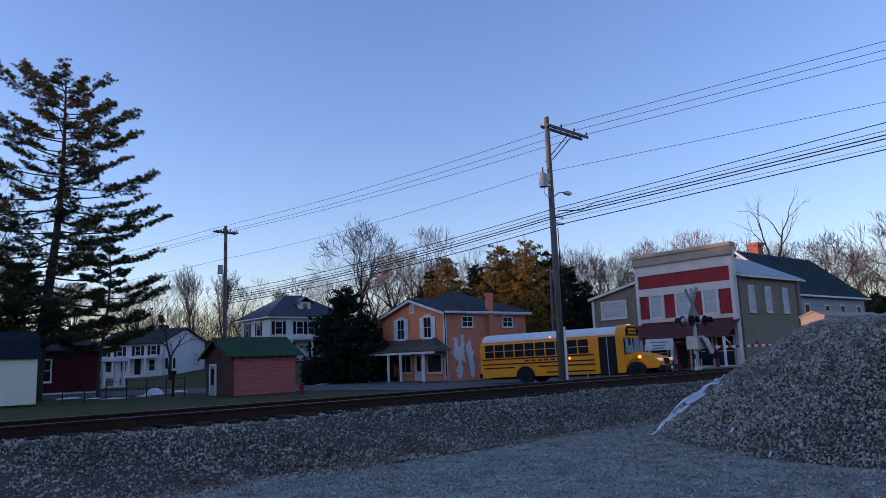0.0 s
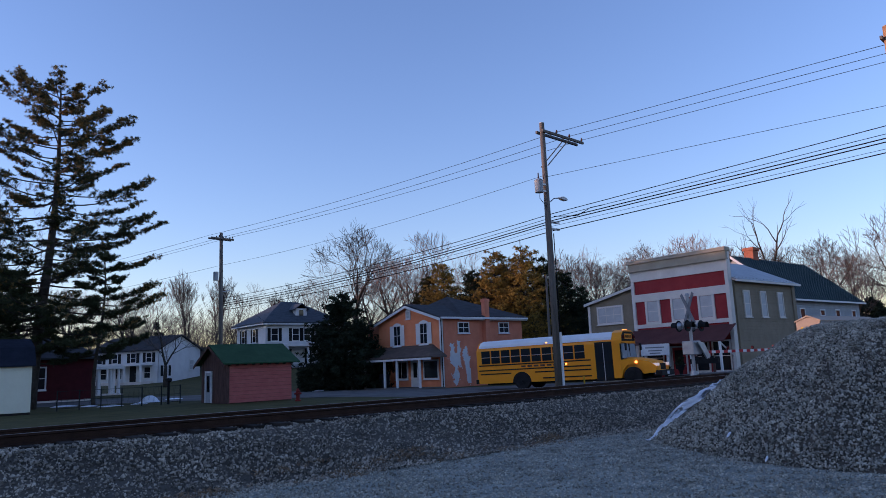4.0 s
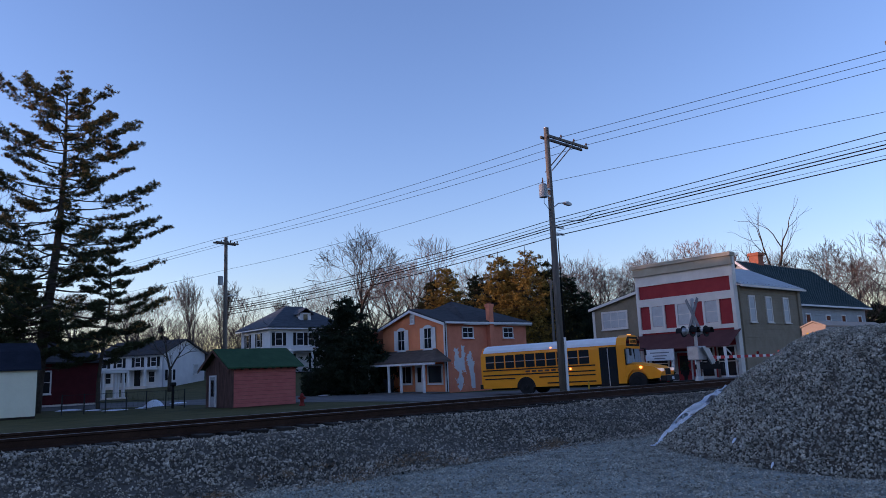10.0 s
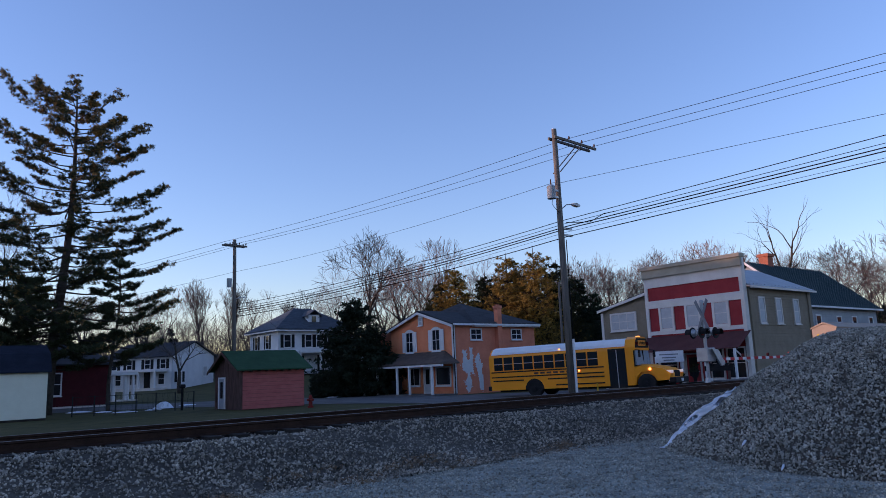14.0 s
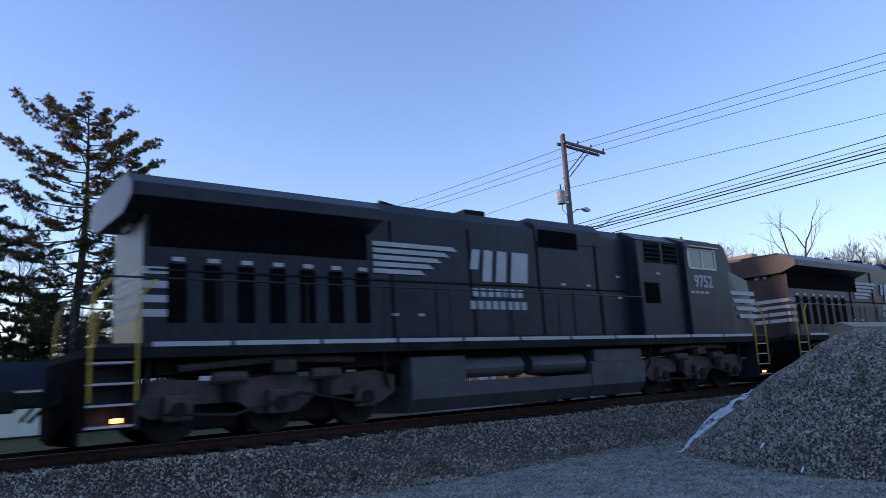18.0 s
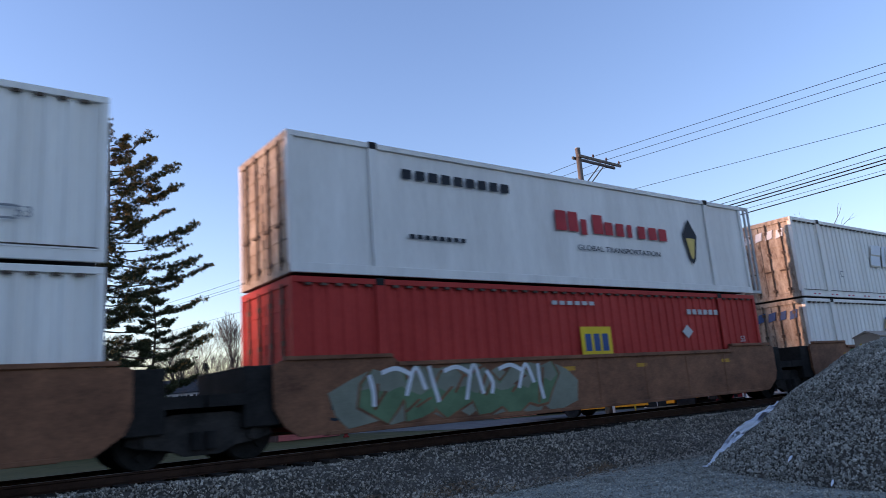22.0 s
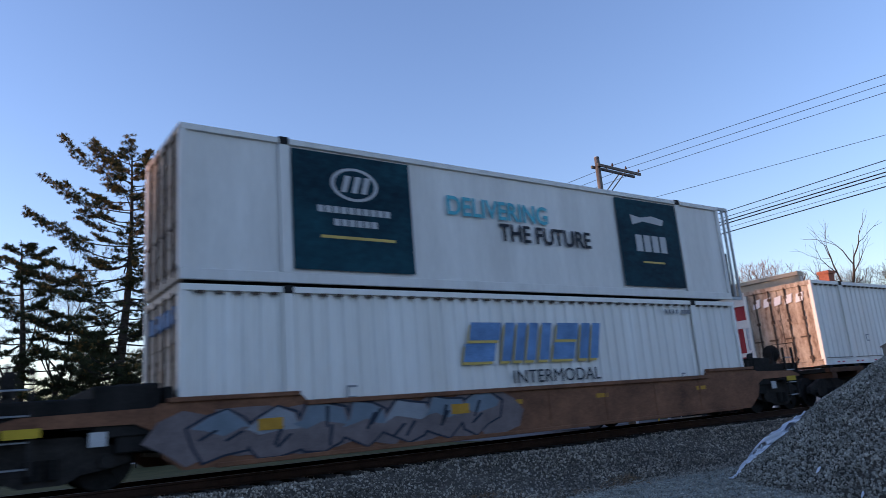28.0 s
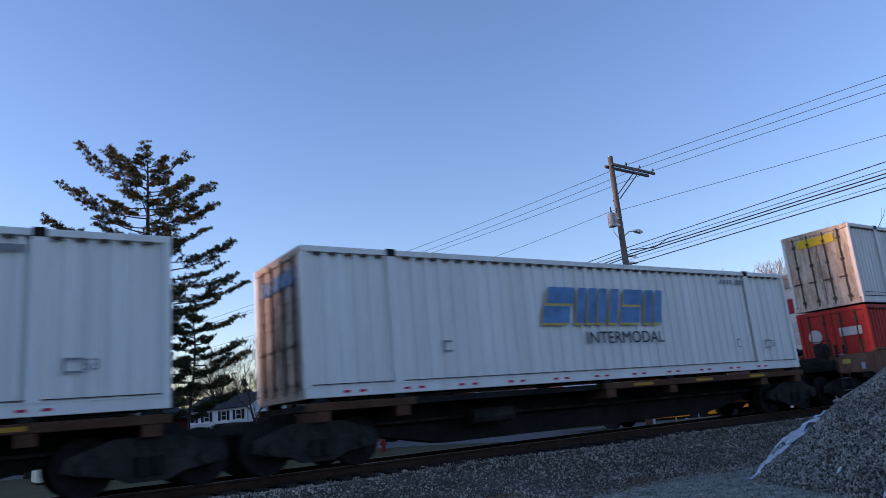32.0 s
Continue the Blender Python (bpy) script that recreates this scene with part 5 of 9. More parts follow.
# ---- the freight train ----
M.update({
    "loco": surf("black_locomotive_paint", (0.012, 0.0155, 0.022), (0.036, 0.039, 0.047), 0.7, 0.36, 0, 0.02, 9, stretch=(1, 1, 0.4), spec=0.15),
    # soot black that also carries the shade round wheels and under cars
    "loco_dirt": surf("soot_and_shade_black", (0.012, 0.0115, 0.011), (0.036, 0.033, 0.03), 1.5, 0.9, 0, 0.2, 25, spec=0.05),
    "loco_tank": surf("dusty_tank_paint", (0.05, 0.052, 0.056), (0.105, 0.1, 0.1), 0.9, 0.5, 0, 0.05, 12, spec=0.2),
    "truck_dust": surf("brown_dusted_truck", (0.04, 0.032, 0.029), (0.125, 0.098, 0.088), 2.2, 0.85, 0, 0.3, 25, spec=0.1),
    "plow_dust": surf("lit_dusty_plough", (0.07, 0.055, 0.048), (0.19, 0.15, 0.13), 1.5, 0.85, 0, 0.2, 20, spec=0.1),
    "running_gear": surf("dusty_shaded_gear", (0.018, 0.016, 0.015), (0.06, 0.053, 0.047), 2, 0.9, 0.0, 0.3, 25, spec=0.02),
    "plow": surf("near_black_plough", (0.004, 0.0038, 0.0036), (0.011, 0.0095, 0.0085), 2, 0.95, 0, 0.2, 20, spec=0.01),
    "grille": surf("dark_grille", (0.003, 0.003, 0.0035), (0.007, 0.007, 0.0075), 3, 0.9, 0, 0.2, 40, spec=0.03),
    "mark_white": paint("lettering_white", (0.46, 0.455, 0.44), 0.55, 0.15),
    "cab_glass": paint("dim_cab_glass", (0.02, 0.024, 0.03), 0.06, 0.1, 1.0, 0.0, spec=0.5),
    # blue-grey base colour imitates sky reflected in the cab windscreens
    "cab_screen": paint("sky_tinted_screen", (0.09, 0.11, 0.13), 0.05, 0.1, 1.0, 0.0, spec=0.5),
    "yellow": paint("safety_yellow", (0.5, 0.33, 0.03), 0.5),
    "marker_dull": paint("dull_orange_marker", (0.46, 0.23, 0.03), 0.6, 0.25, 3.0),
    "amber": glow("amber_light", (1.0, 0.36, 0.05), 2.5),
    "headlamp": glow("headlamp", (1.0, 0.45, 0.1), 0.9),
    "box_white": surf("container_white", (0.71, 0.665, 0.59), (0.87, 0.84, 0.775), 0.9, 0.6, 0, 0.05, 14, stretch=(2.2, 1, 0.14), spec=0.2),
    "box_grey": surf("container_pale_grey", (0.6, 0.565, 0.515), (0.78, 0.745, 0.69), 0.8, 0.5, 0, 0.04, 12, stretch=(1.8, 1, 0.25)),
    "box_red": surf("container_red", (0.36, 0.03, 0.024), (0.52, 0.055, 0.042), 0.5, 0.6, 0, 0.04, 10, spec=0.1),
    "box_green": surf("container_green", (0.003, 0.07, 0.03), (0.008, 0.115, 0.052), 0.5, 0.6, 0, 0.04, 10, spec=0.05),
    "door_white": surf("rust_streaked_door", (0.3, 0.17, 0.085), (0.76, 0.68, 0.56), 2.4, 0.7, 0, 0.15, 18, stretch=(1, 2.2, 0.45)),
    "door_dirty": surf("dirty_door", (0.13, 0.07, 0.042), (0.6, 0.51, 0.4), 2.6, 0.75, 0, 0.15, 18, stretch=(1, 2.0, 0.5)),
    "logo_blue": paint("logo_blue", (0.028, 0.075, 0.2), 0.5),
    "logo_faded": paint("logo_faded_blue", (0.12, 0.24, 0.42), 0.6, 0.4, 2.5),
    "logo_ghost": paint("logo_worn_pale", (0.66, 0.68, 0.7), 0.6, 0.1),
    "logo_shade": paint("logo_worn_shade", (0.5, 0.44, 0.34), 0.6, 0.1),
    "logo_gold": paint("logo_gold", (0.6, 0.42, 0.12), 0.55),
    "ink": paint("dark_lettering", (0.022, 0.026, 0.033), 0.6),
    "ink_brown": paint("dark_brown_panel", (0.045, 0.03, 0.024), 0.7),
    "mark_worn": paint("worn_white_figures", (0.3, 0.27, 0.25), 0.65, 0.3, 4.0),
    "ink_worn": paint("worn_grey_lettering", (0.24, 0.245, 0.25), 0.6),
    "ink_green": paint("dark_green_lettering", (0.02, 0.10, 0.10), 0.6),
    "ink_red": paint("red_lettering", (0.42, 0.04, 0.045), 0.6),
    "panel_yellow": paint("yellow_panel", (0.68, 0.47, 0.02), 0.5),
    "panel_navy": surf("dark_teal_panel", (0.006, 0.014, 0.024), (0.012, 0.07, 0.09), 0.35, 0.6, 0, 0.0, 4, stretch=(1, 1, 2), spec=0.05),
    "ink_teal": paint("turquoise_lettering", (0.06, 0.38, 0.45), 0.5),
    "rod": surf("rod_rust_and_rib_shade", (0.05, 0.03, 0.022), (0.16, 0.12, 0.09), 3, 0.7, 0.2, 0.1, 20),
    "tape_red": paint("red_marker", (0.5, 0.03, 0.07), 0.4),
    "well_brown": surf("brown_well_car", (0.085, 0.036, 0.02), (0.28, 0.12, 0.062), 1.1, 0.7, 0, 0.12, 16, stretch=(1, 1, 1.5)),
    "well_ochre": surf("ochre_well_car", (0.09, 0.042, 0.016), (0.26, 0.125, 0.045), 1.1, 0.7, 0, 0.12, 16, stretch=(1, 1, 1.5)),
    "spine_rust": surf("rusty_spine", (0.045, 0.02, 0.011), (0.14, 0.06, 0.03), 1.2, 0.8, 0, 0.2, 20),
    "spray_pink": paint("spray_pink", (0.5, 0.2, 0.3), 0.6, 0.25), "spray_white": paint("spray_white", (0.6, 0.62, 0.63), 0.6, 0.2),
    "spray_blue": paint("spray_blue", (0.12, 0.24, 0.33), 0.6, 0.3), "spray_grey": paint("spray_grey", (0.25, 0.26, 0.27), 0.6, 0.25),
    "spray_pale": paint("spray_pale_blue", (0.36, 0.42, 0.46), 0.6, 0.25), "spray_teal": paint("spray_teal", (0.03, 0.13, 0.17), 0.6, 0.5, 3.0),
    "spray_cream": paint("spray_cream", (0.42, 0.36, 0.3), 0.7, 0.3, 3.0), "spray_moss": paint("spray_moss", (0.19, 0.2, 0.15), 0.7, 0.25), "spray_slate": paint("spray_slate", (0.16, 0.2, 0.23), 0.6, 0.25),
    "spray_mauve": paint("spray_mauve", (0.17, 0.135, 0.13), 0.65, 0.3, 2.5),
    "spray_rose": paint("spray_rose", (0.33, 0.1, 0.13), 0.6, 0.25),
    "spray_faint": paint("spray_faint", (0.3, 0.21, 0.17), 0.7, 0.3),
    "spray_green": paint("spray_green", (0.10, 0.17, 0.09), 0.6, 0.3), "spray_dark": paint("spray_dark", (0.03, 0.035, 0.05), 0.6),
})
SPEED = 21.9
RUN = [(0, 0.0), (14, 0.0)] + [(15.0 + k, 0.0) for k in range(14)] + [(28.5, 0.0), (29.0, 0.0), (29.5, 0.2), (30.0, 0.45), (31.0, 1.1), (31.5, 1.45), (32.0, 1.8)]
RIDERS, WHEELS = [], []


def ride(ob, s, z=0.0, turn=0):
    """s: where the thing's own zero is at 23 s, along the track; z above the rail."""
    ob.matrix_basis = pose(s, TRACK_Y, RAIL_Z + z, 0, 0, turn)
    RIDERS.append((ob, s, z, turn))
    return ob


def wheelset(parent, x, y, r):
    """Two flanged wheels on an axle, centred on its own axis along y."""
    key = "wheelset%.2f" % r
    if key not in bpy.data.meshes:
        g = Geo()
        for s in (-1, 1):
            g.cyl((0, s * 0.70, 0), (0, s * 0.83, 0), r, n=24)
            g.cyl((0, s * 0.675, 0), (0, s * 0.70, 0), r + 0.028, n=24)
            g.cyl((0, s * 0.83, 0), (0, s * 0.90, 0), 0.13, 0.11, n=10)
            for k in range(3):
                a = k * 2.094
                g.box(math.cos(a) * r * 0.55 - 0.06, s * 0.865 - 0.02, math.sin(a) * r * 0.55 - 0.06, math.cos(a) * r * 0.55 + 0.06, s * 0.865 + 0.02, math.sin(a) * r * 0.55 + 0.06)
        g.cyl((0, -0.7, 0), (0, 0.7, 0), 0.09, n=10)
        me = g.mesh(key)
        me.materials.append(M["loco_dirt"])
    ob = part("wheelset", bpy.data.meshes[key], M["loco_dirt"], parent, at=pose(x, y, r))
    WHEELS.append((ob, x, y, r))
    return ob


def six_wheel_truck(parent, x0, x1):
    """A three-axle locomotive truck between x0 and x1."""
    c, L = (x0 + x1) / 2, (x1 - x0) / 2
    for s in (-1, 1):
        y0, y1 = sorted((s * 0.98, s * 1.14))
        pr = [(x0, 0.62), (x0 + 0.35, 0.42), (x0 + 0.75, 0.42), (x0 + 0.95, 0.62), (c - 0.75, 0.62), (c - 0.4, 0.38), (c + 0.4, 0.38), (c + 0.75, 0.62), (x1 - 0.95, 0.62), (x1 - 0.75, 0.42), (x1 - 0.35, 0.42), (x1, 0.62),
              (x1, 0.95), (x1 - 0.5, 1.08), (c + 0.9, 0.98), (c, 1.08), (c - 0.9, 0.98), (x0 + 0.5, 1.08), (x0, 0.95)]
        fr = part("truck_frame", Geo().prism(pr, "y", y0, y1), M["truck_dust"], parent)
        for dx in (-1.85, 0.0, 1.85):
            part("journal_box", Geo().box(c + dx - 0.24, min(s * 1.14, s * 1.3), 0.36, c + dx + 0.24, max(s * 1.14, s * 1.3), 0.8, 0.03), M["truck_dust"], fr)
            part("axle_cap", Geo().cyl((c + dx, s * 1.3, 0.55), (c + dx, s * 1.36, 0.55), 0.13, n=12), M["loco_dirt"], fr)
        for dx in (-0.95, 0.95):
            part("spring", Geo().cyl((c + dx, s * 1.22, 0.62), (c + dx, s * 1.22, 0.98), 0.13, n=10), M["loco_dirt"], fr)
            part("brake_cylinder", Geo().cyl((c + dx - 0.3, s * 1.24, 1.05), (c + dx + 0.3, s * 1.24, 1.05), 0.11, n=10), M["truck_dust"], fr)
    bolster = part("bolster", Geo().box(c - 0.5, -0.97, 0.6, c + 0.5, 0.97, 1.1).box(x0 + 0.2, -0.97, 0.7, x0 + 0.4, 0.97, 0.95).box(x1 - 0.4, -0.97, 0.7, x1 - 0.2, 0.97, 0.95), M["loco_dirt"], parent)
    for dx in (-0.95, 0.95):
        part("traction_motor", Geo().box(c + dx - 0.42, -0.66, 0.16, c + dx + 0.42, 0.66, 0.9, 0.06), M["loco_dirt"], parent)
    for dx in (-1.85, 0.0, 1.85):
        wheelset(bolster, c + dx, 0, 0.52)


def decal(parent, name, m, poly, side, y, label=""):
    """A flat painted shape on a side; poly in (x, z) as seen by who faces it, x mirrored for the far side."""
    y0, y1 = sorted((side * y, side * (y + 0.005)))
    return part(name, Geo().prism(poly, "y", y0, y1), m, parent, label)


def rect(x0, z0, x1, z1):
    return [(x0, z0), (x1, z0), (x1, z1), (x0, z1)]


def bars_logo(parent, x, z, side, y):
    """Speed bars tapering to the right, then two slanted plain blocks, with two rows of small lettering as bars."""
    sg = -side
    for k in range(5):
        z0 = z + 0.62 - k * 0.15
        decal(parent, "logo_bar", M["mark_white"], [(x, z0), (x + sg * (2.35 - 0.24 * k), z0), (x + sg * (2.2 - 0.24 * k), z0 + 0.1), (x, z0 + 0.1)], side, y)
    for a, b, w in ((2.75, 0.28, 0.3), (3.12, 0.0, 0.34), (3.55, 0.0, 0.38), (4.05, 0.0, 0.62)):
        decal(parent, "logo_block", M["mark_white"], [(x + sg * (a - 0.05), z - 0.05 + b), (x + sg * (a + w - 0.1), z - 0.05 + b), (x + sg * (a + w), z + 0.72), (x + sg * (a + 0.06), z + 0.72)], side, y)
    for r, (w0, w1) in enumerate(((2.75, 4.45), (2.65, 4.55))):
        z0 = z - 0.42 - r * 0.3
        n = 7 + r
        for k in range(n):
            a = w0 + (w1 - w0) * k / n
            decal(parent, "small_bar", M["mark_white"], [(x + sg * a, z0), (x + sg * (a + 0.17), z0), (x + sg * (a + 0.17), z0 + 0.2), (x + sg * a, z0 + 0.2)], side, y)


def put_text(parent, words, size, x, z, side, y, m, narrow=1.0, shear=0.0, name="lettering", bold=0.0):
    ob = part(name, text_mesh(words, size, narrow, 0.003, shear, bold), m, parent, at=pose(x, side * (y + 0.003), z, 90, 0, 0 if side < 0 else 180))
    return ob


def handrail(parent, side, x0, x1, y, z0, top, n):
    rail = part("handrail", Geo().tube([(x0, side * y, top), ((x0 + x1) / 2, side * y, top), (x1, side * y, top)], 0.02, 5), M["loco"], parent)
    for k in range(n):
        x = x0 + (x1 - x0) * k / (n - 1)
        part("stanchion", Geo().cyl((x, side * y, z0), (x, side * y, top), 0.018, n=5), M["loco"], rail)


def end_steps(parent, x, out, mat_rail=None):
    """Corner ladder and yellow grab rails at both sides of an end platform; out: -1 or 1 along x."""
    for s in (-1, 1):
        well = part("step_well", Geo().box(min(x, x - out * 0.75), min(s * 0.85, s * 1.0), 0.3, max(x, x - out * 0.75), max(s * 0.85, s * 1.0), 1.6)
                    .box(min(x - out * 0.72, x - out * 0.78), min(s * 0.9, s * 1.5), 0.3, max(x - out * 0.72, x - out * 0.78), max(s * 0.9, s * 1.5), 1.6), M["loco"], parent)
        for k in range(4):
            z = 0.35 + k * 0.33
            part("step", Geo().box(min(x, x - out * 0.7), min(s * 1.0, s * 1.5), z, max(x, x - out * 0.7), max(s * 1.0, s * 1.5), z + 0.035), M["mark_white"], well)
        part("step_light", Geo().box(x - out * 0.45 - 0.07, s * 1.5 - 0.015, 0.42, x - out * 0.45 + 0.07, s * 1.5 + 0.015, 0.49), M["amber"], well)
        for dx in (0.04, 0.74):
            xx = x - out * dx
            part("grab_rail", Geo().tube([(xx, s * 1.5, 0.75), (xx, s * 1.52, 1.9), (xx - out * 0.05, s * 1.48, 2.45), (xx - out * 0.3, s * 1.46, 2.72)], 0.024, 5), M["yellow"], parent, "yellow grab rail")


def loco_frame(T, x0, x1, front, trucks, tank, smooth_tank=False):
    """Sill, platform, pilots, couplers, fuel tank and trucks common to the locomotives."""
    part("sill", Geo().box(x0, -1.5, 1.42, x1, 1.5, 1.6).box(x0 + 1.2, -0.9, 1.15, x1 - 1.2, 0.9, 1.42), M["loco_dirt"], T)
    for s in (-1, 1):
        x = x0 + 0.9
        while x < x1 - 1.0:
            w = min(1.75, x1 - 0.9 - x)
            part("sill_stripe", Geo().box(x, min(s * 1.5, s * 1.508), 1.6, x + w - 0.08, max(s * 1.5, s * 1.508), 1.68), M["mark_white"], T)
            x += 1.75
        part("walkway", Geo().box(x0 + 0.1, min(s * 0.9, s * 1.5), 1.6, x1 - 0.1, max(s * 0.9, s * 1.5), 1.66), M["loco"], T)
    for x, o in ((x0, -1), (x1, 1)):
        part("pilot", Geo().box(min(x, x + o * 0.08), -1.5, 0.35, max(x, x + o * 0.08), 1.5, 1.45), M["plow"], T)
        part("plow", Geo().prism([(-1.5, 0.12), (1.5, 0.12), (1.5, 0.75), (-1.5, 0.75)], "x", x + o * 0.08, x + o * 0.14).add([(x + o * 0.1, -1.5, 0.1), (x + o * 0.28, 0, 0.1), (x + o * 0.1, 1.5, 0.1), (x + o * 0.1, -1.5, 0.7), (x + o * 0.2, 0, 0.75), (x + o * 0.1, 1.5, 0.7)],
             [(0, 1, 4, 3), (1, 2, 5, 4), (0, 3, 4, 5, 2, 1)]), M["plow"], T, "sooty steel snow plough")
        part("coupler", Geo().box(min(x, x + o * 0.95), -0.12, 0.72, max(x, x + o * 0.95), 0.12, 0.98, 0.03).box(min(x + o * 0.75, x + o * 1.05), -0.24, 0.66, max(x + o * 0.75, x + o * 1.05), 0.24, 1.02, 0.04), M["running_gear"], T)
        for y in (0.6, -0.6):
            part("air_hose", Geo().tube([(x + o * 0.1, y, 1.2), (x + o * 0.4, y * 0.92, 0.72), (x + o * 0.6, y * 0.67, 0.5)], 0.03, 5), M["black"], T)
        for y in (-1, 1):
            part("end_rail", Geo().tube([(x - o * 0.1, y * 1.2, 1.6), (x - o * 0.1, y * 1.2, 2.6), (x - o * 0.1, y * 0.5, 2.6), (x - o * 0.1, y * 0.5, 1.6)], 0.022, 5), M["loco"], T)
        end_steps(T, x, o)
    for a, b in trucks:
        six_wheel_truck(T, a, b)
        for s in (-1, 1):
            part("sand_pipe", Geo().tube([(a + 0.3, s * 1.25, 1.4), (a + 0.25, s * 1.2, 0.9), (a - 0.05, s * 1.0, 0.35)], 0.035, 5), M["running_gear"], T)
            part("sand_pipe", Geo().tube([(b - 0.3, s * 1.25, 1.4), (b - 0.25, s * 1.2, 0.9), (b + 0.05, s * 1.0, 0.35)], 0.035, 5), M["running_gear"], T)
            part("air_duct", Geo().tube([(a + 1.0, s * 1.18, 1.3), ((a + b) / 2, s * 1.2, 1.36), (b - 0.8, s * 1.18, 1.24)], 0.07, 7), M["truck_dust"], T)
            part("brake_link", Geo().tube([(a + 0.9, s * 1.3, 0.45), ((a + b) / 2 - 0.4, s * 1.34, 0.72), ((a + b) / 2 + 0.9, s * 1.3, 0.4), (b - 0.5, s * 1.3, 0.5)], 0.03, 5), M["running_gear"], T)
            part("valve_box", Geo().box((a + b) / 2 - 0.3, min(s * 1.15, s * 1.36), 1.1, (a + b) / 2 + 0.15, max(s * 1.15, s * 1.36), 1.34, 0.02), M["truck_dust"], T)
    a, b, round_ = tank
    if round_:
        pr = [(1.36 * math.cos(k * math.pi / 24), 0.68 + 0.5 * math.sin(k * math.pi / 24)) for k in range(48)]
    else:
        pr = [(-1.34, 0.42), (-1.1, 0.14), (1.1, 0.14), (1.34, 0.42), (1.36, 0.98), (1.3, 1.04), (-1.3, 1.04), (-1.36, 0.98)]
    part("fuel_tank", Geo().prism(pr, "x", a, b if round_ or smooth_tank else a + 2.2), M["loco_tank"], T)
    if not round_ and not smooth_tank:
        part("fuel_tank", Geo().prism([(p, min(q, 0.72)) for p, q in pr], "x", a + 2.25, b), M["loco_tank"], T)
    for s in (-1, 1):
        if round_:
            part("air_reservoir", Geo().cyl((a + 2.4, s * 1.2, 1.3), (b - 0.4, s * 1.2, 1.3), 0.14, n=12), M["loco_dirt"], T)
        elif not smooth_tank:
            for c, d in ((a + 2.4, a + 4.3), (a + 4.6, a + 6.5)):
                part("air_reservoir", Geo().cyl((c, s * 1.12, 1.02), (d, s * 1.12, 1.02), 0.22, n=14), M["loco_tank"], T)
            part("equipment_box", Geo().box(b - 1.5, min(s * 0.9, s * 1.35), 0.65, b, max(s * 0.9, s * 1.35), 1.3, 0.03), M["loco_tank"], T)
            part("equipment_box", Geo().box(a, min(s * 0.9, s * 1.3), 0.6, a + 2.0, max(s * 0.9, s * 1.3), 1.35, 0.03), M["loco_tank"], T)


def nose_stripes(T, x0, x1, z0, z1, y, front_x):
    for k in range(4):
        z = z1 - (k + 1) * (z1 - z0) / 4 + 0.08
        cut = 0.12 * k
        for s in (-1, 1):
            decal(T, "nose_stripe", M["mark_white"], [(x0, z), (x1 - cut - 0.04, z), (x1 - cut, z + 0.13), (x0, z + 0.13)], s, y)
        part("nose_stripe", Geo().box(front_x - 0.006, -0.95, z, front_x, 0.95, z + 0.13), M["mark_white"], T)


def cab_windows(T, x0, x1, z0, z1, y, n=2):
    for s in (-1, 1):
        g = Geo()
        w = (x1 - x0) / n
        a, b = sorted((s * y, s * (y + 0.03)))
        for k in range(n + 1):
            g.box(x0 + k * w - 0.035, a, z0, x0 + k * w + 0.035, b, z1)
        g.box(x0, a, z0 - 0.05, x1, b, z0).box(x0, a, z1, x1, b, z1 + 0.05)
        fr = part("cab_window", g, M["steel"], T)
        for k in range(n):
            p, q = sorted((s * (y + 0.004), s * (y + 0.012)))
            part("pane", Geo().box(x0 + k * w + 0.04, p, z0, x0 + (k + 1) * w - 0.04, q, z1), M["cab_glass"], fr)
        part("sun_visor", Geo().box(x0 - 0.05, min(s * y, s * (y + 0.16)), z1 + 0.06, x1 + 0.05, max(s * y, s * (y + 0.16)), z1 + 0.09), M["steel"], T)


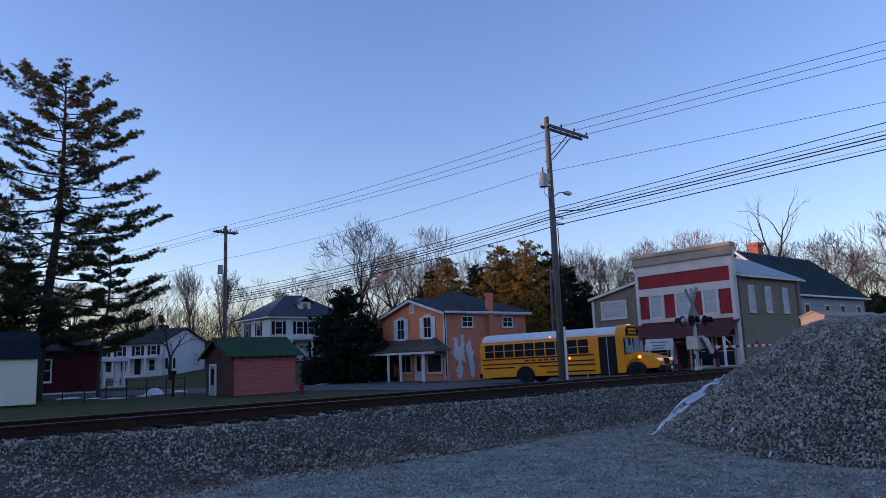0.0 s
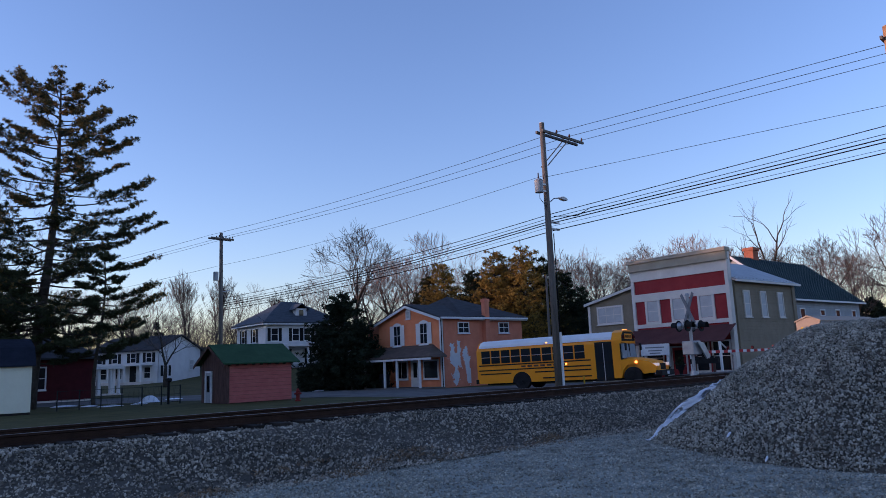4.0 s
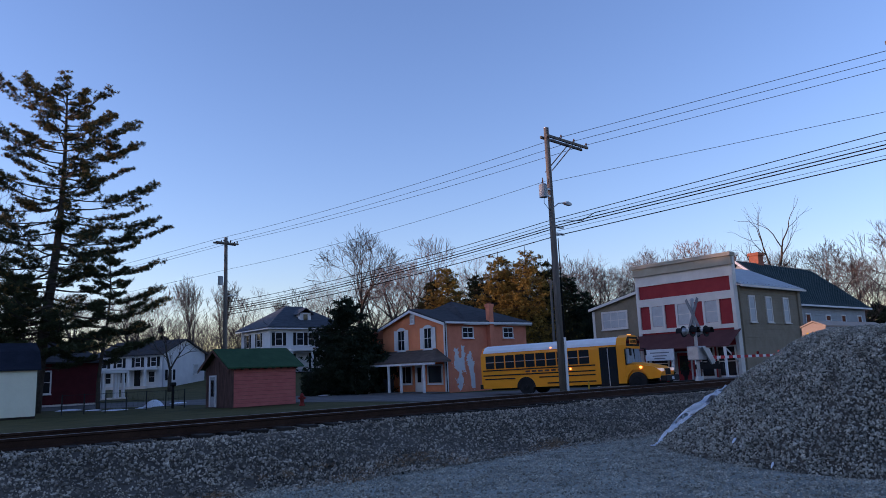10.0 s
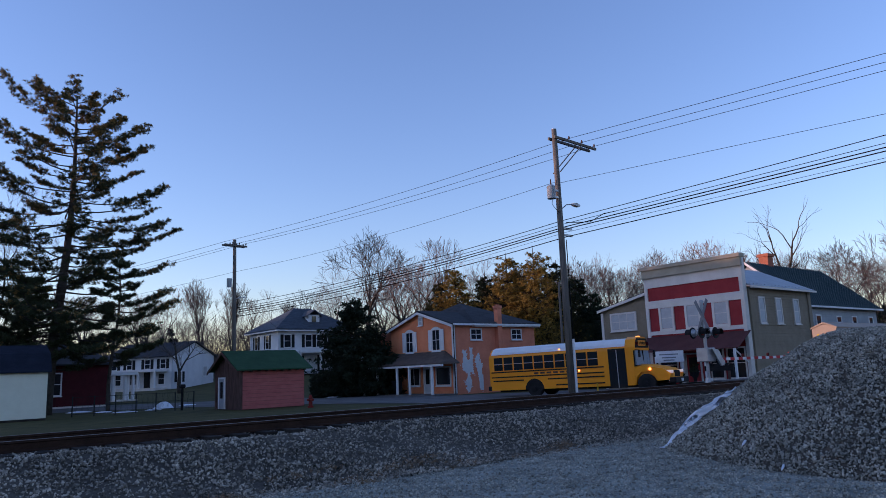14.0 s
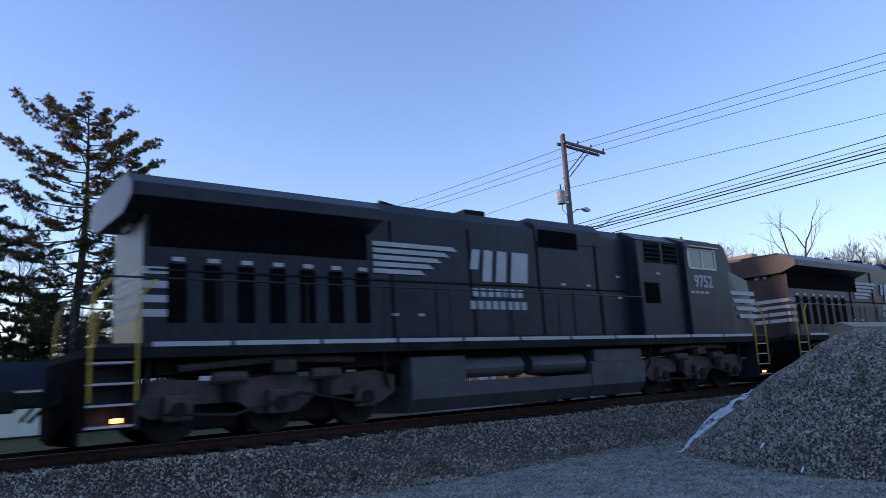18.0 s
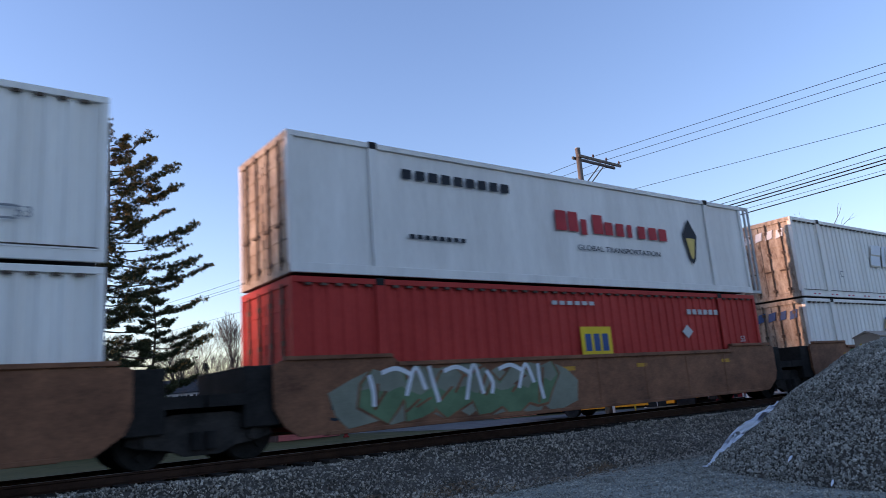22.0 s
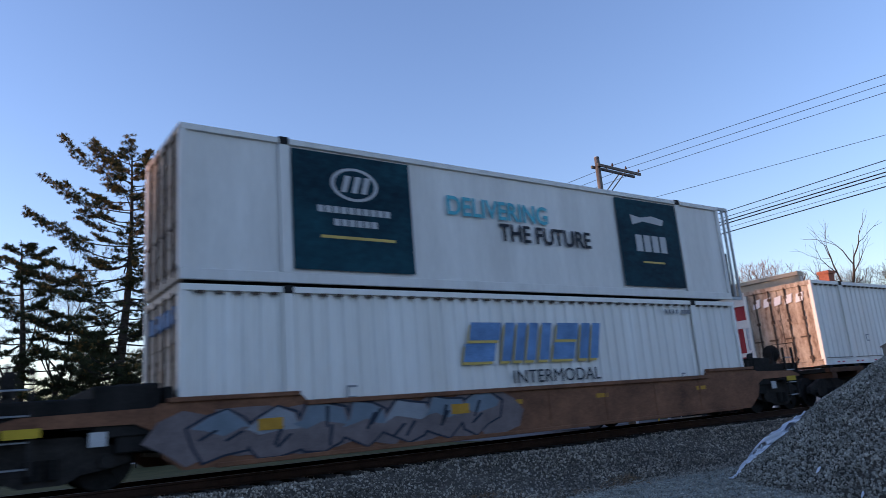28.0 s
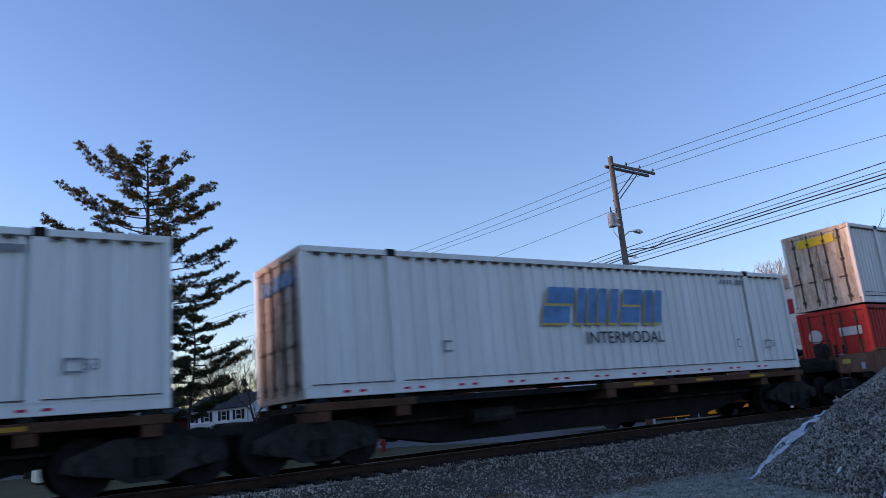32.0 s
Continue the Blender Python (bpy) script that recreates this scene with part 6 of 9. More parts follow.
def emd(number, s):
    T = thing("lead_locomotive", "black six-axle diesel locomotive with white nose stripes, headlights lit", "locomotive")
    loco_frame(T, 0.95, 21.6, -1, ((2.4, 7.6), (15.9, 21.0)), (8.5, 15.5, True))
    part("nose", Geo().add([(1.6, -1.1, 1.6), (1.6, 1.1, 1.6), (1.52, 1.05, 3.42), (1.52, -1.05, 3.42), (1.85, -1.46, 1.6), (1.85, 1.46, 1.6), (1.8, 1.42, 3.5), (1.8, -1.42, 3.5), (3.3, -1.5, 1.6), (3.3, 1.5, 1.6), (3.25, 1.5, 3.62), (3.25, -1.5, 3.62)],
         [(0, 3, 2, 1), (0, 4, 7, 3), (1, 2, 6, 5), (3, 7, 6, 2), (4, 8, 11, 7), (5, 6, 10, 9), (7, 11, 10, 6), (8, 9, 10, 11), (0, 1, 5, 9, 8, 4)]), M["loco"], T)
    part("nose_door", Geo().box(1.49, 0.15, 1.75, 1.56, 0.75, 3.2), M["loco"], T)
    part("cab", Geo().prism([(3.25, 1.6), (5.85, 1.6), (5.85, 4.35), (5.6, 4.42), (3.5, 4.42), (3.3, 4.3), (3.02, 3.62), (3.25, 3.6)], "y", -1.5, 1.5), M["loco"], T)
    part("cab_roof", Geo().prism([(-1.5, 4.35), (1.5, 4.35), (1.0, 4.66), (-1.0, 4.66)], "x", 3.2, 5.85), M["loco"], T)
    part("windshield", Geo().prism([(2.99, 3.68), (3.03, 3.66), (3.3, 4.26), (3.26, 4.28)], "y", -1.36, -0.06), M["cab_screen"], T)
    part("windshield", Geo().prism([(2.99, 3.68), (3.03, 3.66), (3.3, 4.26), (3.26, 4.28)], "y", 0.06, 1.36), M["cab_screen"], T)
    part("number_light", Geo().box(3.0, -1.2, 4.36, 3.06, -0.82, 4.52), M["mark_white"], T)
    # paler than the other ploughs: sun and sky light is put into its brown
    part("front_plough", Geo().prism([(-1.5, 0.12), (1.5, 0.12), (1.5, 0.9), (-1.5, 0.9)], "x", 0.62, 0.7).add([(0.62, -1.5, 0.1), (0.2, 0, 0.1), (0.62, 1.5, 0.1), (0.66, -1.5, 0.95), (0.5, 0, 1.0), (0.66, 1.5, 0.95)], [(0, 1, 4, 3), (1, 2, 5, 4), (0, 3, 4, 5, 2, 1)]), M["plow_dust"], T, "brown-dusted steel snow plough")
    part("number_board", Geo().box(3.0, -0.75, 4.32, 3.45, 0.75, 4.6, 0.03), M["loco"], T)
    for y in (-0.13, 0.13):
        part("headlight", Geo().cyl((2.95, y, 4.46), (3.02, y, 4.46), 0.1, n=14), M["headlamp"], T)
    for y in (-0.95, 0.95):
        part("ditch_light", Geo().cyl((0.86, y, 1.85), (0.96, y, 1.85), 0.1, n=12), M["headlamp"], T)
    part("anticlimber", Geo().box(0.7, -1.45, 1.42, 1.3, 1.45, 1.6), M["loco"], T)
    nose_stripes(T, 1.86, 3.2, 2.05, 3.05, 1.505, 1.5)
    cab_windows(T, 3.6, 5.5, 3.68, 4.2, 1.5, 3)
    for s_ in (-1, 1):
        put_text(T, number, 0.5, 4.5, 3.24, s_, 1.505, M["mark_white"], 0.95, bold=0.01)
        for k in range(9):
            decal(T, "small_bar", M["mark_white"], [(3.65 + k * 0.2, 2.66), (3.8 + k * 0.2, 2.66), (3.8 + k * 0.2, 2.78), (3.65 + k * 0.2, 2.78)], s_, 1.505)
        for z in (2.45, 2.35, 2.25, 2.15, 2.05):
            part("louvre", Geo().box(4.55, min(s_ * 1.5, s_ * 1.52), z - 0.6, 5.1, max(s_ * 1.5, s_ * 1.52), z - 0.56), M["grille"], T)
        for nm, x0, x1, z0, z1 in (("intake_grille", 6.25, 8.0, 3.55, 4.2), ("intake_grille", 8.75, 10.0, 3.8, 4.5), ("side_grille", 6.2, 8.4, 2.7, 3.1), ("side_grille", 6.2, 8.4, 1.85, 2.3)):
            y_ = 1.3 if x1 < 8.6 else 0.98
            gp = part(nm, Geo().box(x0, min(s_ * y_, s_ * (y_ + 0.01)), z0, x1, max(s_ * y_, s_ * (y_ + 0.01)), z1), M["grille"], T)
            for z_ in (z0 - 0.05, z1):
                part("grille_frame", Geo().box(x0 - 0.05, min(s_ * y_, s_ * (y_ + 0.03)), z_, x1 + 0.05, max(s_ * y_, s_ * (y_ + 0.03)), z_ + 0.05), M["loco_tank"], gp)
        for k in range(9):
            x = 10.4 + k * 1.22
            part("hood_door", Geo().box(x, min(s_ * 0.95, s_ * 0.975), 1.75, x + 1.14, max(s_ * 0.95, s_ * 0.975), 3.0), M["loco"], T)
        bars_logo(T, 11.15 if s_ < 0 else 15.9, 3.1, s_, 0.985)
        part("radiator_grille", Geo().box(16.45, min(s_ * 0.95, s_ * 0.99), 3.6, 21.15, max(s_ * 0.95, s_ * 0.99), 4.42), M["grille"], T)
        handrail(T, s_, 6.0, 21.3, 1.46, 1.66, 2.75, 9)
        for x, w in ((6.9, 0.5), (6.9, 0.5)):
            decal(T, "builder_plate", M["mark_white"], [(x, 3.25), (x + w, 3.25), (x + w, 3.4), (x, 3.4)], s_, 1.31)
    part("intake_cab", Geo().box(5.86, -1.3, 1.6, 8.5, 1.3, 4.3, 0.04).prism([(-1.3, 4.3), (1.3, 4.3), (0.8, 4.68), (-0.8, 4.68)], "x", 5.9, 8.5), M["loco"], T)
    part("hood", Geo().prism([(-0.95, 1.6), (0.95, 1.6), (0.95, 4.4), (0.7, 4.6), (-0.7, 4.6), (-0.95, 4.4)], "x", 8.5, 21.4), M["loco"], T)
    part("exhaust_hatch", Geo().prism([(-0.95, 4.35), (0.95, 4.35), (0.8, 4.78), (-0.8, 4.78)], "x", 10.2, 11.45), M["loco"], T)
    for x in (17.3, 18.7, 20.1):
        part("radiator_fan", Geo().cyl((x, 0, 4.6), (x, 0, 4.76), 0.62, n=18), M["loco_dirt"], T)
    part("roof_hatch", Geo().box(12.2, -0.5, 4.6, 15.6, 0.5, 4.68, 0.02), M["loco_dirt"], T)
    part("air_conditioner", Geo().box(4.4, -0.5, 4.66, 5.4, 0.5, 4.85, 0.03), M["loco_dirt"], T)
    part("antenna", Geo().cyl((3.9, 0.3, 4.66), (3.9, 0.3, 4.95), 0.03, n=6).cyl((5.0, -0.4, 4.8), (5.0, -0.4, 5.05), 0.03, n=6).cyl((9.0, 0, 4.6), (9.0, 0, 4.85), 0.05, n=6), M["loco_dirt"], T)
    return ride(T, s)


def ge(number, s, turned, number_on_wing=False, wing=15.95, logo=11.2, smooth_tank=False):
    T = thing("trailing_locomotive", "black diesel locomotive with overhanging radiator wings and white stripes", "locomotive", group="trailing locomotives")
    loco_frame(T, 0.85, 21.55, -1, ((1.95, 7.2), (15.6, 20.85)), (7.4, 15.3, False), smooth_tank)
    part("nose", Geo().add([(0.95, -1.0, 1.6), (0.95, 1.0, 1.6), (0.9, 0.95, 3.3), (0.9, -0.95, 3.3), (1.3, -1.4, 1.6), (1.3, 1.4, 1.6), (1.25, 1.3, 3.45), (1.25, -1.3, 3.45), (2.75, -1.5, 1.6), (2.75, 1.5, 1.6), (2.75, 1.5, 3.72), (2.75, -1.5, 3.72)],
         [(0, 3, 2, 1), (0, 4, 7, 3), (1, 2, 6, 5), (3, 7, 6, 2), (4, 8, 11, 7), (5, 6, 10, 9), (7, 11, 10, 6), (8, 9, 10, 11), (0, 1, 5, 9, 8, 4)]), M["loco"], T)
    part("cab", Geo().prism([(2.75, 1.6), (5.05, 1.6), (5.05, 4.5), (4.9, 4.55), (3.0, 4.55), (2.8, 4.45), (2.5, 3.72), (2.75, 3.7)], "y", -1.5, 1.5), M["loco"], T)
    part("cab_roof", Geo().prism([(-1.5, 4.48), (1.5, 4.48), (0.9, 4.76), (-0.9, 4.76)], "x", 2.75, 5.05), M["loco"], T)
    part("windshield", Geo().prism([(2.46, 3.8), (2.5, 3.78), (2.8, 4.4), (2.76, 4.42)], "y", -1.34, -0.06), M["cab_screen"], T)
    part("windshield", Geo().prism([(2.46, 3.8), (2.5, 3.78), (2.8, 4.4), (2.76, 4.42)], "y", 0.06, 1.34), M["cab_screen"], T)
    part("number_board", Geo().box(2.4, -0.7, 4.46, 2.9, 0.7, 4.72, 0.03), M["loco"], T)
    part("anticlimber", Geo().box(0.65, -1.4, 1.42, 1.0, 1.4, 1.6), M["loco"], T)
    nose_stripes(T, 1.3, 2.75, 2.1, 3.1, 1.506, 0.89)
    cab_windows(T, 3.45, 4.9, 3.72, 4.28, 1.5, 2)
    part("equipment_cab", Geo().box(5.06, -1.35, 1.6, 7.2, 1.35, 4.45, 0.03).prism([(-1.35, 4.45), (1.35, 4.45), (0.85, 4.75), (-0.85, 4.75)], "x", 5.06, 7.2), M["loco"], T)
    part("hood", Geo().prism([(-0.95, 1.6), (0.95, 1.6), (0.95, 4.5), (0.7, 4.75), (-0.7, 4.75), (-0.95, 4.5)], "x", 7.2, 20.6), M["loco"], T)
    part("step_hood", Geo().prism([(-0.98, 4.2), (0.98, 4.2), (0.98, 4.6), (0.75, 4.84), (-0.75, 4.84), (-0.98, 4.6)], "x", 8.3, 10.9), M["loco"], T)
    part("radiator_wing", Geo().prism([(-0.94, 3.95), (-1.5, 4.15), (-1.5, 4.38), (-1.1, 4.62), (1.1, 4.62), (1.5, 4.38), (1.5, 4.15), (0.94, 3.95)], "x", wing, 20.95), M["loco"], T)
    part("exhaust_stack", Geo().box(12.0, -0.35, 4.75, 12.7, 0.35, 5.0, 0.03), M["loco_dirt"], T)
    part("horn", Geo().cyl((14.6, -0.2, 4.9), (15.0, -0.2, 4.92), 0.04, 0.1, n=8).cyl((14.6, 0.1, 4.9), (15.1, 0.1, 4.92), 0.04, 0.1, n=8).box(14.5, -0.3, 4.75, 14.62, 0.2, 4.9), M["loco_dirt"], T)
    part("antenna", Geo().cyl((3.4, 0.4, 4.76), (3.4, 0.4, 4.98), 0.04, n=6).cyl((4.4, -0.3, 4.76), (4.4, -0.3, 4.95), 0.05, n=6), M["loco_dirt"], T)
    part("air_conditioner", Geo().box(3.7, -0.5, 4.76, 4.5, 0.5, 4.9, 0.03), M["loco_dirt"], T)
    for y in (-0.5, 0.5):
        part("rear_light", Geo().cyl((20.6, y * 0.3, 3.9), (20.68, y * 0.3, 3.9), 0.09, n=10), M["lamp_glass"], T)
    for k in range(4):
        z = 2.15 + k * 0.25
        part("rear_stripe", Geo().box(20.6, -0.93, z, 20.607, 0.93, z + 0.13), M["mark_white"], T)
    for s_ in (-1, 1):
        put_text(T, number, 0.52, 4.2, 3.28, s_, 1.506, M["mark_white"], 0.95, bold=0.01)
        for k in range(4):
            decal(T, "small_bar", M["mark_white"], [(4.0 + k * 0.25, 2.92), (4.18 + k * 0.25, 2.92), (4.18 + k * 0.25, 2.99), (4.0 + k * 0.25, 2.99)], s_, 1.506)
        for x0, x1, z0, z1, y_ in ((5.25, 5.95, 3.8, 4.4, 1.35), (6.1, 6.85, 3.8, 4.4, 1.35), (9.3, 10.8, 4.05, 4.5, 0.98), (6.3, 7.0, 2.6, 3.2, 1.35)):
            gp = part("grille", Geo().box(x0, min(s_ * y_, s_ * (y_ + 0.012)), z0, x1, max(s_ * y_, s_ * (y_ + 0.012)), z1), M["grille"], T)
            if x1 < 7 and z0 > 3:
                for k in range(5):
                    part("slat", Geo().box(x0, min(s_ * y_, s_ * (y_ + 0.03)), z0 + k * 0.13, x1, max(s_ * y_, s_ * (y_ + 0.03)), z0 + k * 0.13 + 0.04), M["running_gear"], gp)
        for k in range(7):
            x = 7.4 + k * 1.15
            part("hood_door", Geo().box(x, min(s_ * 0.95, s_ * 0.975), 1.75, x + 1.08, max(s_ * 0.95, s_ * 0.975), 2.9), M["loco"], T)
        for k in range(7):
            x = 16.0 + k * 0.64
            part("radiator_door", Geo().box(x, min(s_ * 0.95, s_ * 0.965), 2.05, x + 0.34, max(s_ * 0.95, s_ * 0.965), 3.1), M["grille"], T)
            decal(T, "small_bar", M["mark_white"], [(x + 0.05, 3.14), (x + 0.26, 3.14), (x + 0.26, 3.22), (x + 0.05, 3.22)], s_, 0.966)
        part("radiator_screen", Geo().box(wing + 0.1, min(s_ * 0.95, s_ * 0.99), 3.4, 20.5, max(s_ * 0.95, s_ * 0.99), 3.95), M["grille"], T)
        bars_logo(T, logo if s_ < 0 else logo + 4.7, 3.1, s_, 0.985)
        for k in range(4):
            z = 2.15 + k * 0.25
            decal(T, "rear_stripe", M["mark_white"], [(20.0 + 0.1 * k * 0, z), (20.6, z), (20.6, z + 0.13), (19.92, z + 0.13)], s_, 0.955)
        for x, z in ((7.6, 3.35), (7.6, 2.75), (8.9, 3.05), (9.9, 3.05), (6.2, 3.45), (14.6, 2.2), (15.3, 2.2)):
            decal(T, "latch_plate", M["mark_white"], rect(x, z, x + 0.16, z + 0.06), s_, 0.977 if x > 7.3 else 1.352)
        for x in (8.55, 10.85, 13.15, 15.4):
            part("panel_seam", Geo().box(x, min(s_ * 0.95, s_ * 0.985), 1.75, x + 0.03, max(s_ * 0.95, s_ * 0.985), 4.3), M["loco_dirt"], T)
        part("belt_seam", Geo().box(7.3, min(s_ * 0.95, s_ * 0.99), 2.96, 20.5, max(s_ * 0.95, s_ * 0.99), 2.99), M["loco_dirt"], T)
        handrail(T, s_, 7.3, 21.2, 1.46, 1.66, 2.75, 9)
        if number_on_wing:
            put_text(T, number, 0.24, 20.5, 4.24, s_, 1.506, M["mark_white"], 0.9)
    if turned:
        ride(T, s + 22.5, 0, 180)
    else:
        ride(T, s, 0, 0)
    return T


emd("1812", -130.4)
ge("9752", -107.95, True)
ge("3641", -85.1, True, True, 14.7, 10.35)
ge("9637", -62.05, False, smooth_tank=True)

# ---- containers ----
CL, CW, CH = 16.15, 1.295, 2.9


def corrugated(period, depth):
    """One long side: upright ribs pressed into sheet, between the rails."""
    g, x, prof = Geo(), 0.13, []
    while x < CL - 0.13 - period:
        for a, d in ((0, 0), (0.32, 0), (0.5, depth), (0.82, depth)):
            prof.append((x + a * period, -d))
        x += period
    prof += [(CL - 0.13, 0)]
    vs = [(px, py, z) for z in (0.2, CH - 0.12) for px, py in prof]
    n = len(prof)
    g.add(vs, [(i, i + 1, n + i + 1, n + i) for i in range(n - 1)])
    g.add([(0.13, 0.03, 0.2), (CL - 0.13, 0.03, 0.2), (CL - 0.13, 0.03, CH - 0.12), (0.13, 0.03, CH - 0.12)], [(0, 3, 2, 1)])
    me = bpy.data.meshes.new("side_wall")
    me.from_pydata(g.v, [], g.f)
    return me


SIDES = {}
for nm, period, depth in (("wide", 0.335, -0.05), ("narrow", 0.24, -0.04), ("smooth", 1.24, -0.006)):
    SIDES[nm] = (corrugated(period, depth), period)
SHARED = {}


def shared(name, build, m):
    key = name + m.name
    if key not in SHARED:
        me = build().mesh(name)
        me.materials.append(m)
        SHARED[key] = me
    return SHARED[key]


def container(s, z, m, style="wide", door="door_white", label="", name="freight_container", tapes=True):
    """A 53-foot box; its own zero is the corner of the door end on the track's middle line."""
    T = thing(name, label, "shipping container", group="freight containers")
    mm = M[m]
    side_key = "side_wall" + style + m
    if side_key not in SHARED:
        me = SIDES[style][0].copy()
        me.materials.append(mm)
        SHARED[side_key] = me
    part("side_wall", SHARED[side_key], mm, T, at=pose(0, -CW + 0.055, 0))
    part("side_wall", SHARED[side_key], mm, T, at=pose(CL, CW - 0.055, 0, 0, 0, 180))
    for sg in (-1, 1):
        y0, y1 = sorted((sg * CW, sg * (CW - 0.07)))
        part("bottom_rail", shared("bottom_rail%d" % sg, lambda: Geo().box(0.0, y0, 0.0, CL, y1, 0.2, 0.008), mm), mm, T)
        part("top_rail", shared("top_rail%d" % sg, lambda: Geo().box(0.0, y0, CH - 0.12, CL, y1, CH, 0.008), mm), mm, T)
        for x in (1.98, CL - 1.98):
            part("lift_post", shared("lift_post%d%.2f" % (sg, x), lambda: Geo().box(x - 0.11, min(sg * CW, sg * (CW - 0.045)) - (0.003 if sg < 0 else 0), 0.2, x + 0.11, max(sg * CW, sg * (CW - 0.045)) + (0.003 if sg > 0 else 0), CH - 0.12), mm), mm, T)
            part("lift_casting", shared("lift_casting%d%.2f" % (sg, x), lambda: Geo().box(x - 0.1, min(sg * (CW + 0.012), sg * (CW - 0.1)), CH - 0.13, x + 0.1, max(sg * (CW + 0.012), sg * (CW - 0.1)), CH + 0.02), M["black"]), M["black"], T)
        for x in (0.0, CL - 0.13):
            part("corner_post", shared("corner_post%d%.2f" % (sg, x), lambda: Geo().box(x, min(sg * CW, sg * (CW - 0.13)), 0.2, x + 0.13, max(sg * CW, sg * (CW - 0.13)), CH - 0.12, 0.01), mm), mm, T)
    if style != "smooth":
        # dark dashes painted in for the shade at the top of each rib
        def shade_dashes():
            g, x, p = Geo(), 0.3, SIDES[style][1]
            while x < CL - 0.3:
                g.box(x, -CW - 0.002, CH - 0.165, x + p * 0.4, -CW + 0.05, CH - 0.118)
                x += p
            return g
        tagged(part("rail_notch", shared("rail_notches" + style, shade_dashes, M["rod"]), M["rod"], T), kind="stuff")
        # thin dark strip along the foot of the ribs
        part("rail_groove", shared("rail_groove", lambda: Geo().box(0.14, -CW - 0.002, 0.235, CL - 0.14, -CW + 0.05, 0.25), M["rod"]), M["rod"], T)
        part("rail_lip", shared("rail_lip" + style, lambda: Geo().box(0.0, -CW - 0.012, 0.19, CL, -CW, 0.215), mm), mm, T)
    part("roof", shared("roof", lambda: Geo().box(0.05, -CW + 0.07, CH - 0.05, CL - 0.05, CW - 0.07, CH - 0.02), mm), mm, T)
    part("floor", shared("floor", lambda: Geo().box(0.05, -CW + 0.07, 0.05, CL - 0.05, CW - 0.07, 0.14), M["black"]), M["black"], T)
    part("front_wall", shared("front_wall", lambda: Geo().box(CL - 0.1, -CW + 0.13, 0.2, CL - 0.04, CW - 0.13, CH - 0.12), mm), mm, T)
    if style == "smooth":
        fr = part("end_frame", Geo().box(CL + 0.0, -CW, 0.0, CL + 0.5, -CW + 0.07, 0.09).box(CL + 0.0, -CW, CH - 0.09, CL + 0.5, -CW + 0.07, CH), M["mark_white"], T, "white frame round the cooling unit")
        for xx in (CL + 0.44, CL + 0.2):
            part("frame_post", Geo().box(xx, -CW, 0.09, xx + 0.06, -CW + 0.06, CH - 0.09), M["mark_white"], fr)
        part("cooling_unit", Geo().box(CL - 0.03, -CW + 0.2, 0.1, CL + 0.42, CW - 0.2, 1.5, 0.03), M["black"], T)
    dm = M[door]
    part("door_header", shared("door_header", lambda: Geo().box(0.0, -CW + 0.07, CH - 0.15, 0.1, CW - 0.07, CH), dm), dm, T)
    part("door_sill", shared("door_sill", lambda: Geo().box(0.0, -CW + 0.07, 0.0, 0.1, CW - 0.07, 0.16), dm), dm, T)
    for sg in (-1, 1):
        y0, y1 = sorted((sg * 0.01, sg * (CW - 0.13)))

        def leaf():
            g = Geo().box(0.04, y0, 0.17, 0.08, y1, CH - 0.16)
            for k in range(6):
                g.box(0.02, y0 + 0.05, 0.3 + k * 0.4, 0.04, y1 - 0.05, 0.52 + k * 0.4)
            return g
        d = part("door_leaf", shared("door_leaf%d" % sg, leaf, dm), dm, T)
        for yy in (0.3, 0.85):
            part("lock_rod", shared("lock_rod%d%.1f" % (sg, yy), lambda: Geo().cyl((0.0, sg * yy, 0.1), (0.0, sg * yy, CH - 0.1), 0.026, n=6).box(-0.02, sg * yy - 0.05, 1.0, 0.03, sg * yy + 0.24, 1.05).box(-0.02, sg * yy - 0.06, 0.25, 0.03, sg * yy + 0.06, 0.36).box(-0.02, sg * yy - 0.06, 1.6, 0.03, sg * yy + 0.06, 1.7).box(-0.02, sg * yy - 0.06, 2.4, 0.03, sg * yy + 0.06, 2.5), M["rod"]), M["rod"], d)
        part("door_seal", shared("door_seal%d" % sg, lambda: Geo().box(0.036, min(sg * 0.0, sg * 0.012), 0.17, 0.05, max(sg * 0.0, sg * 0.012), CH - 0.16), M["black"]), M["black"], d)
    if tapes:
        for k in range(11):
            x = 0.75 + k * 1.32
            for dx in (0.0, 0.34):
                part("reflective_tape", shared("reflective_tape", lambda: Geo().box(0, -CW - 0.004, 0.07, 0.15, -CW, 0.115), M["tape_red"]), M["tape_red"], T, at=pose(x + dx, 0, 0))
    return ride(T, s, z)


def mark(T, name, m, poly, label="", lift=0.004):
    return part(name, Geo().prism(poly, "y", -CW + 0.0 - lift, -CW + 0.002), m if not isinstance(m, str) else M[m], T, label)


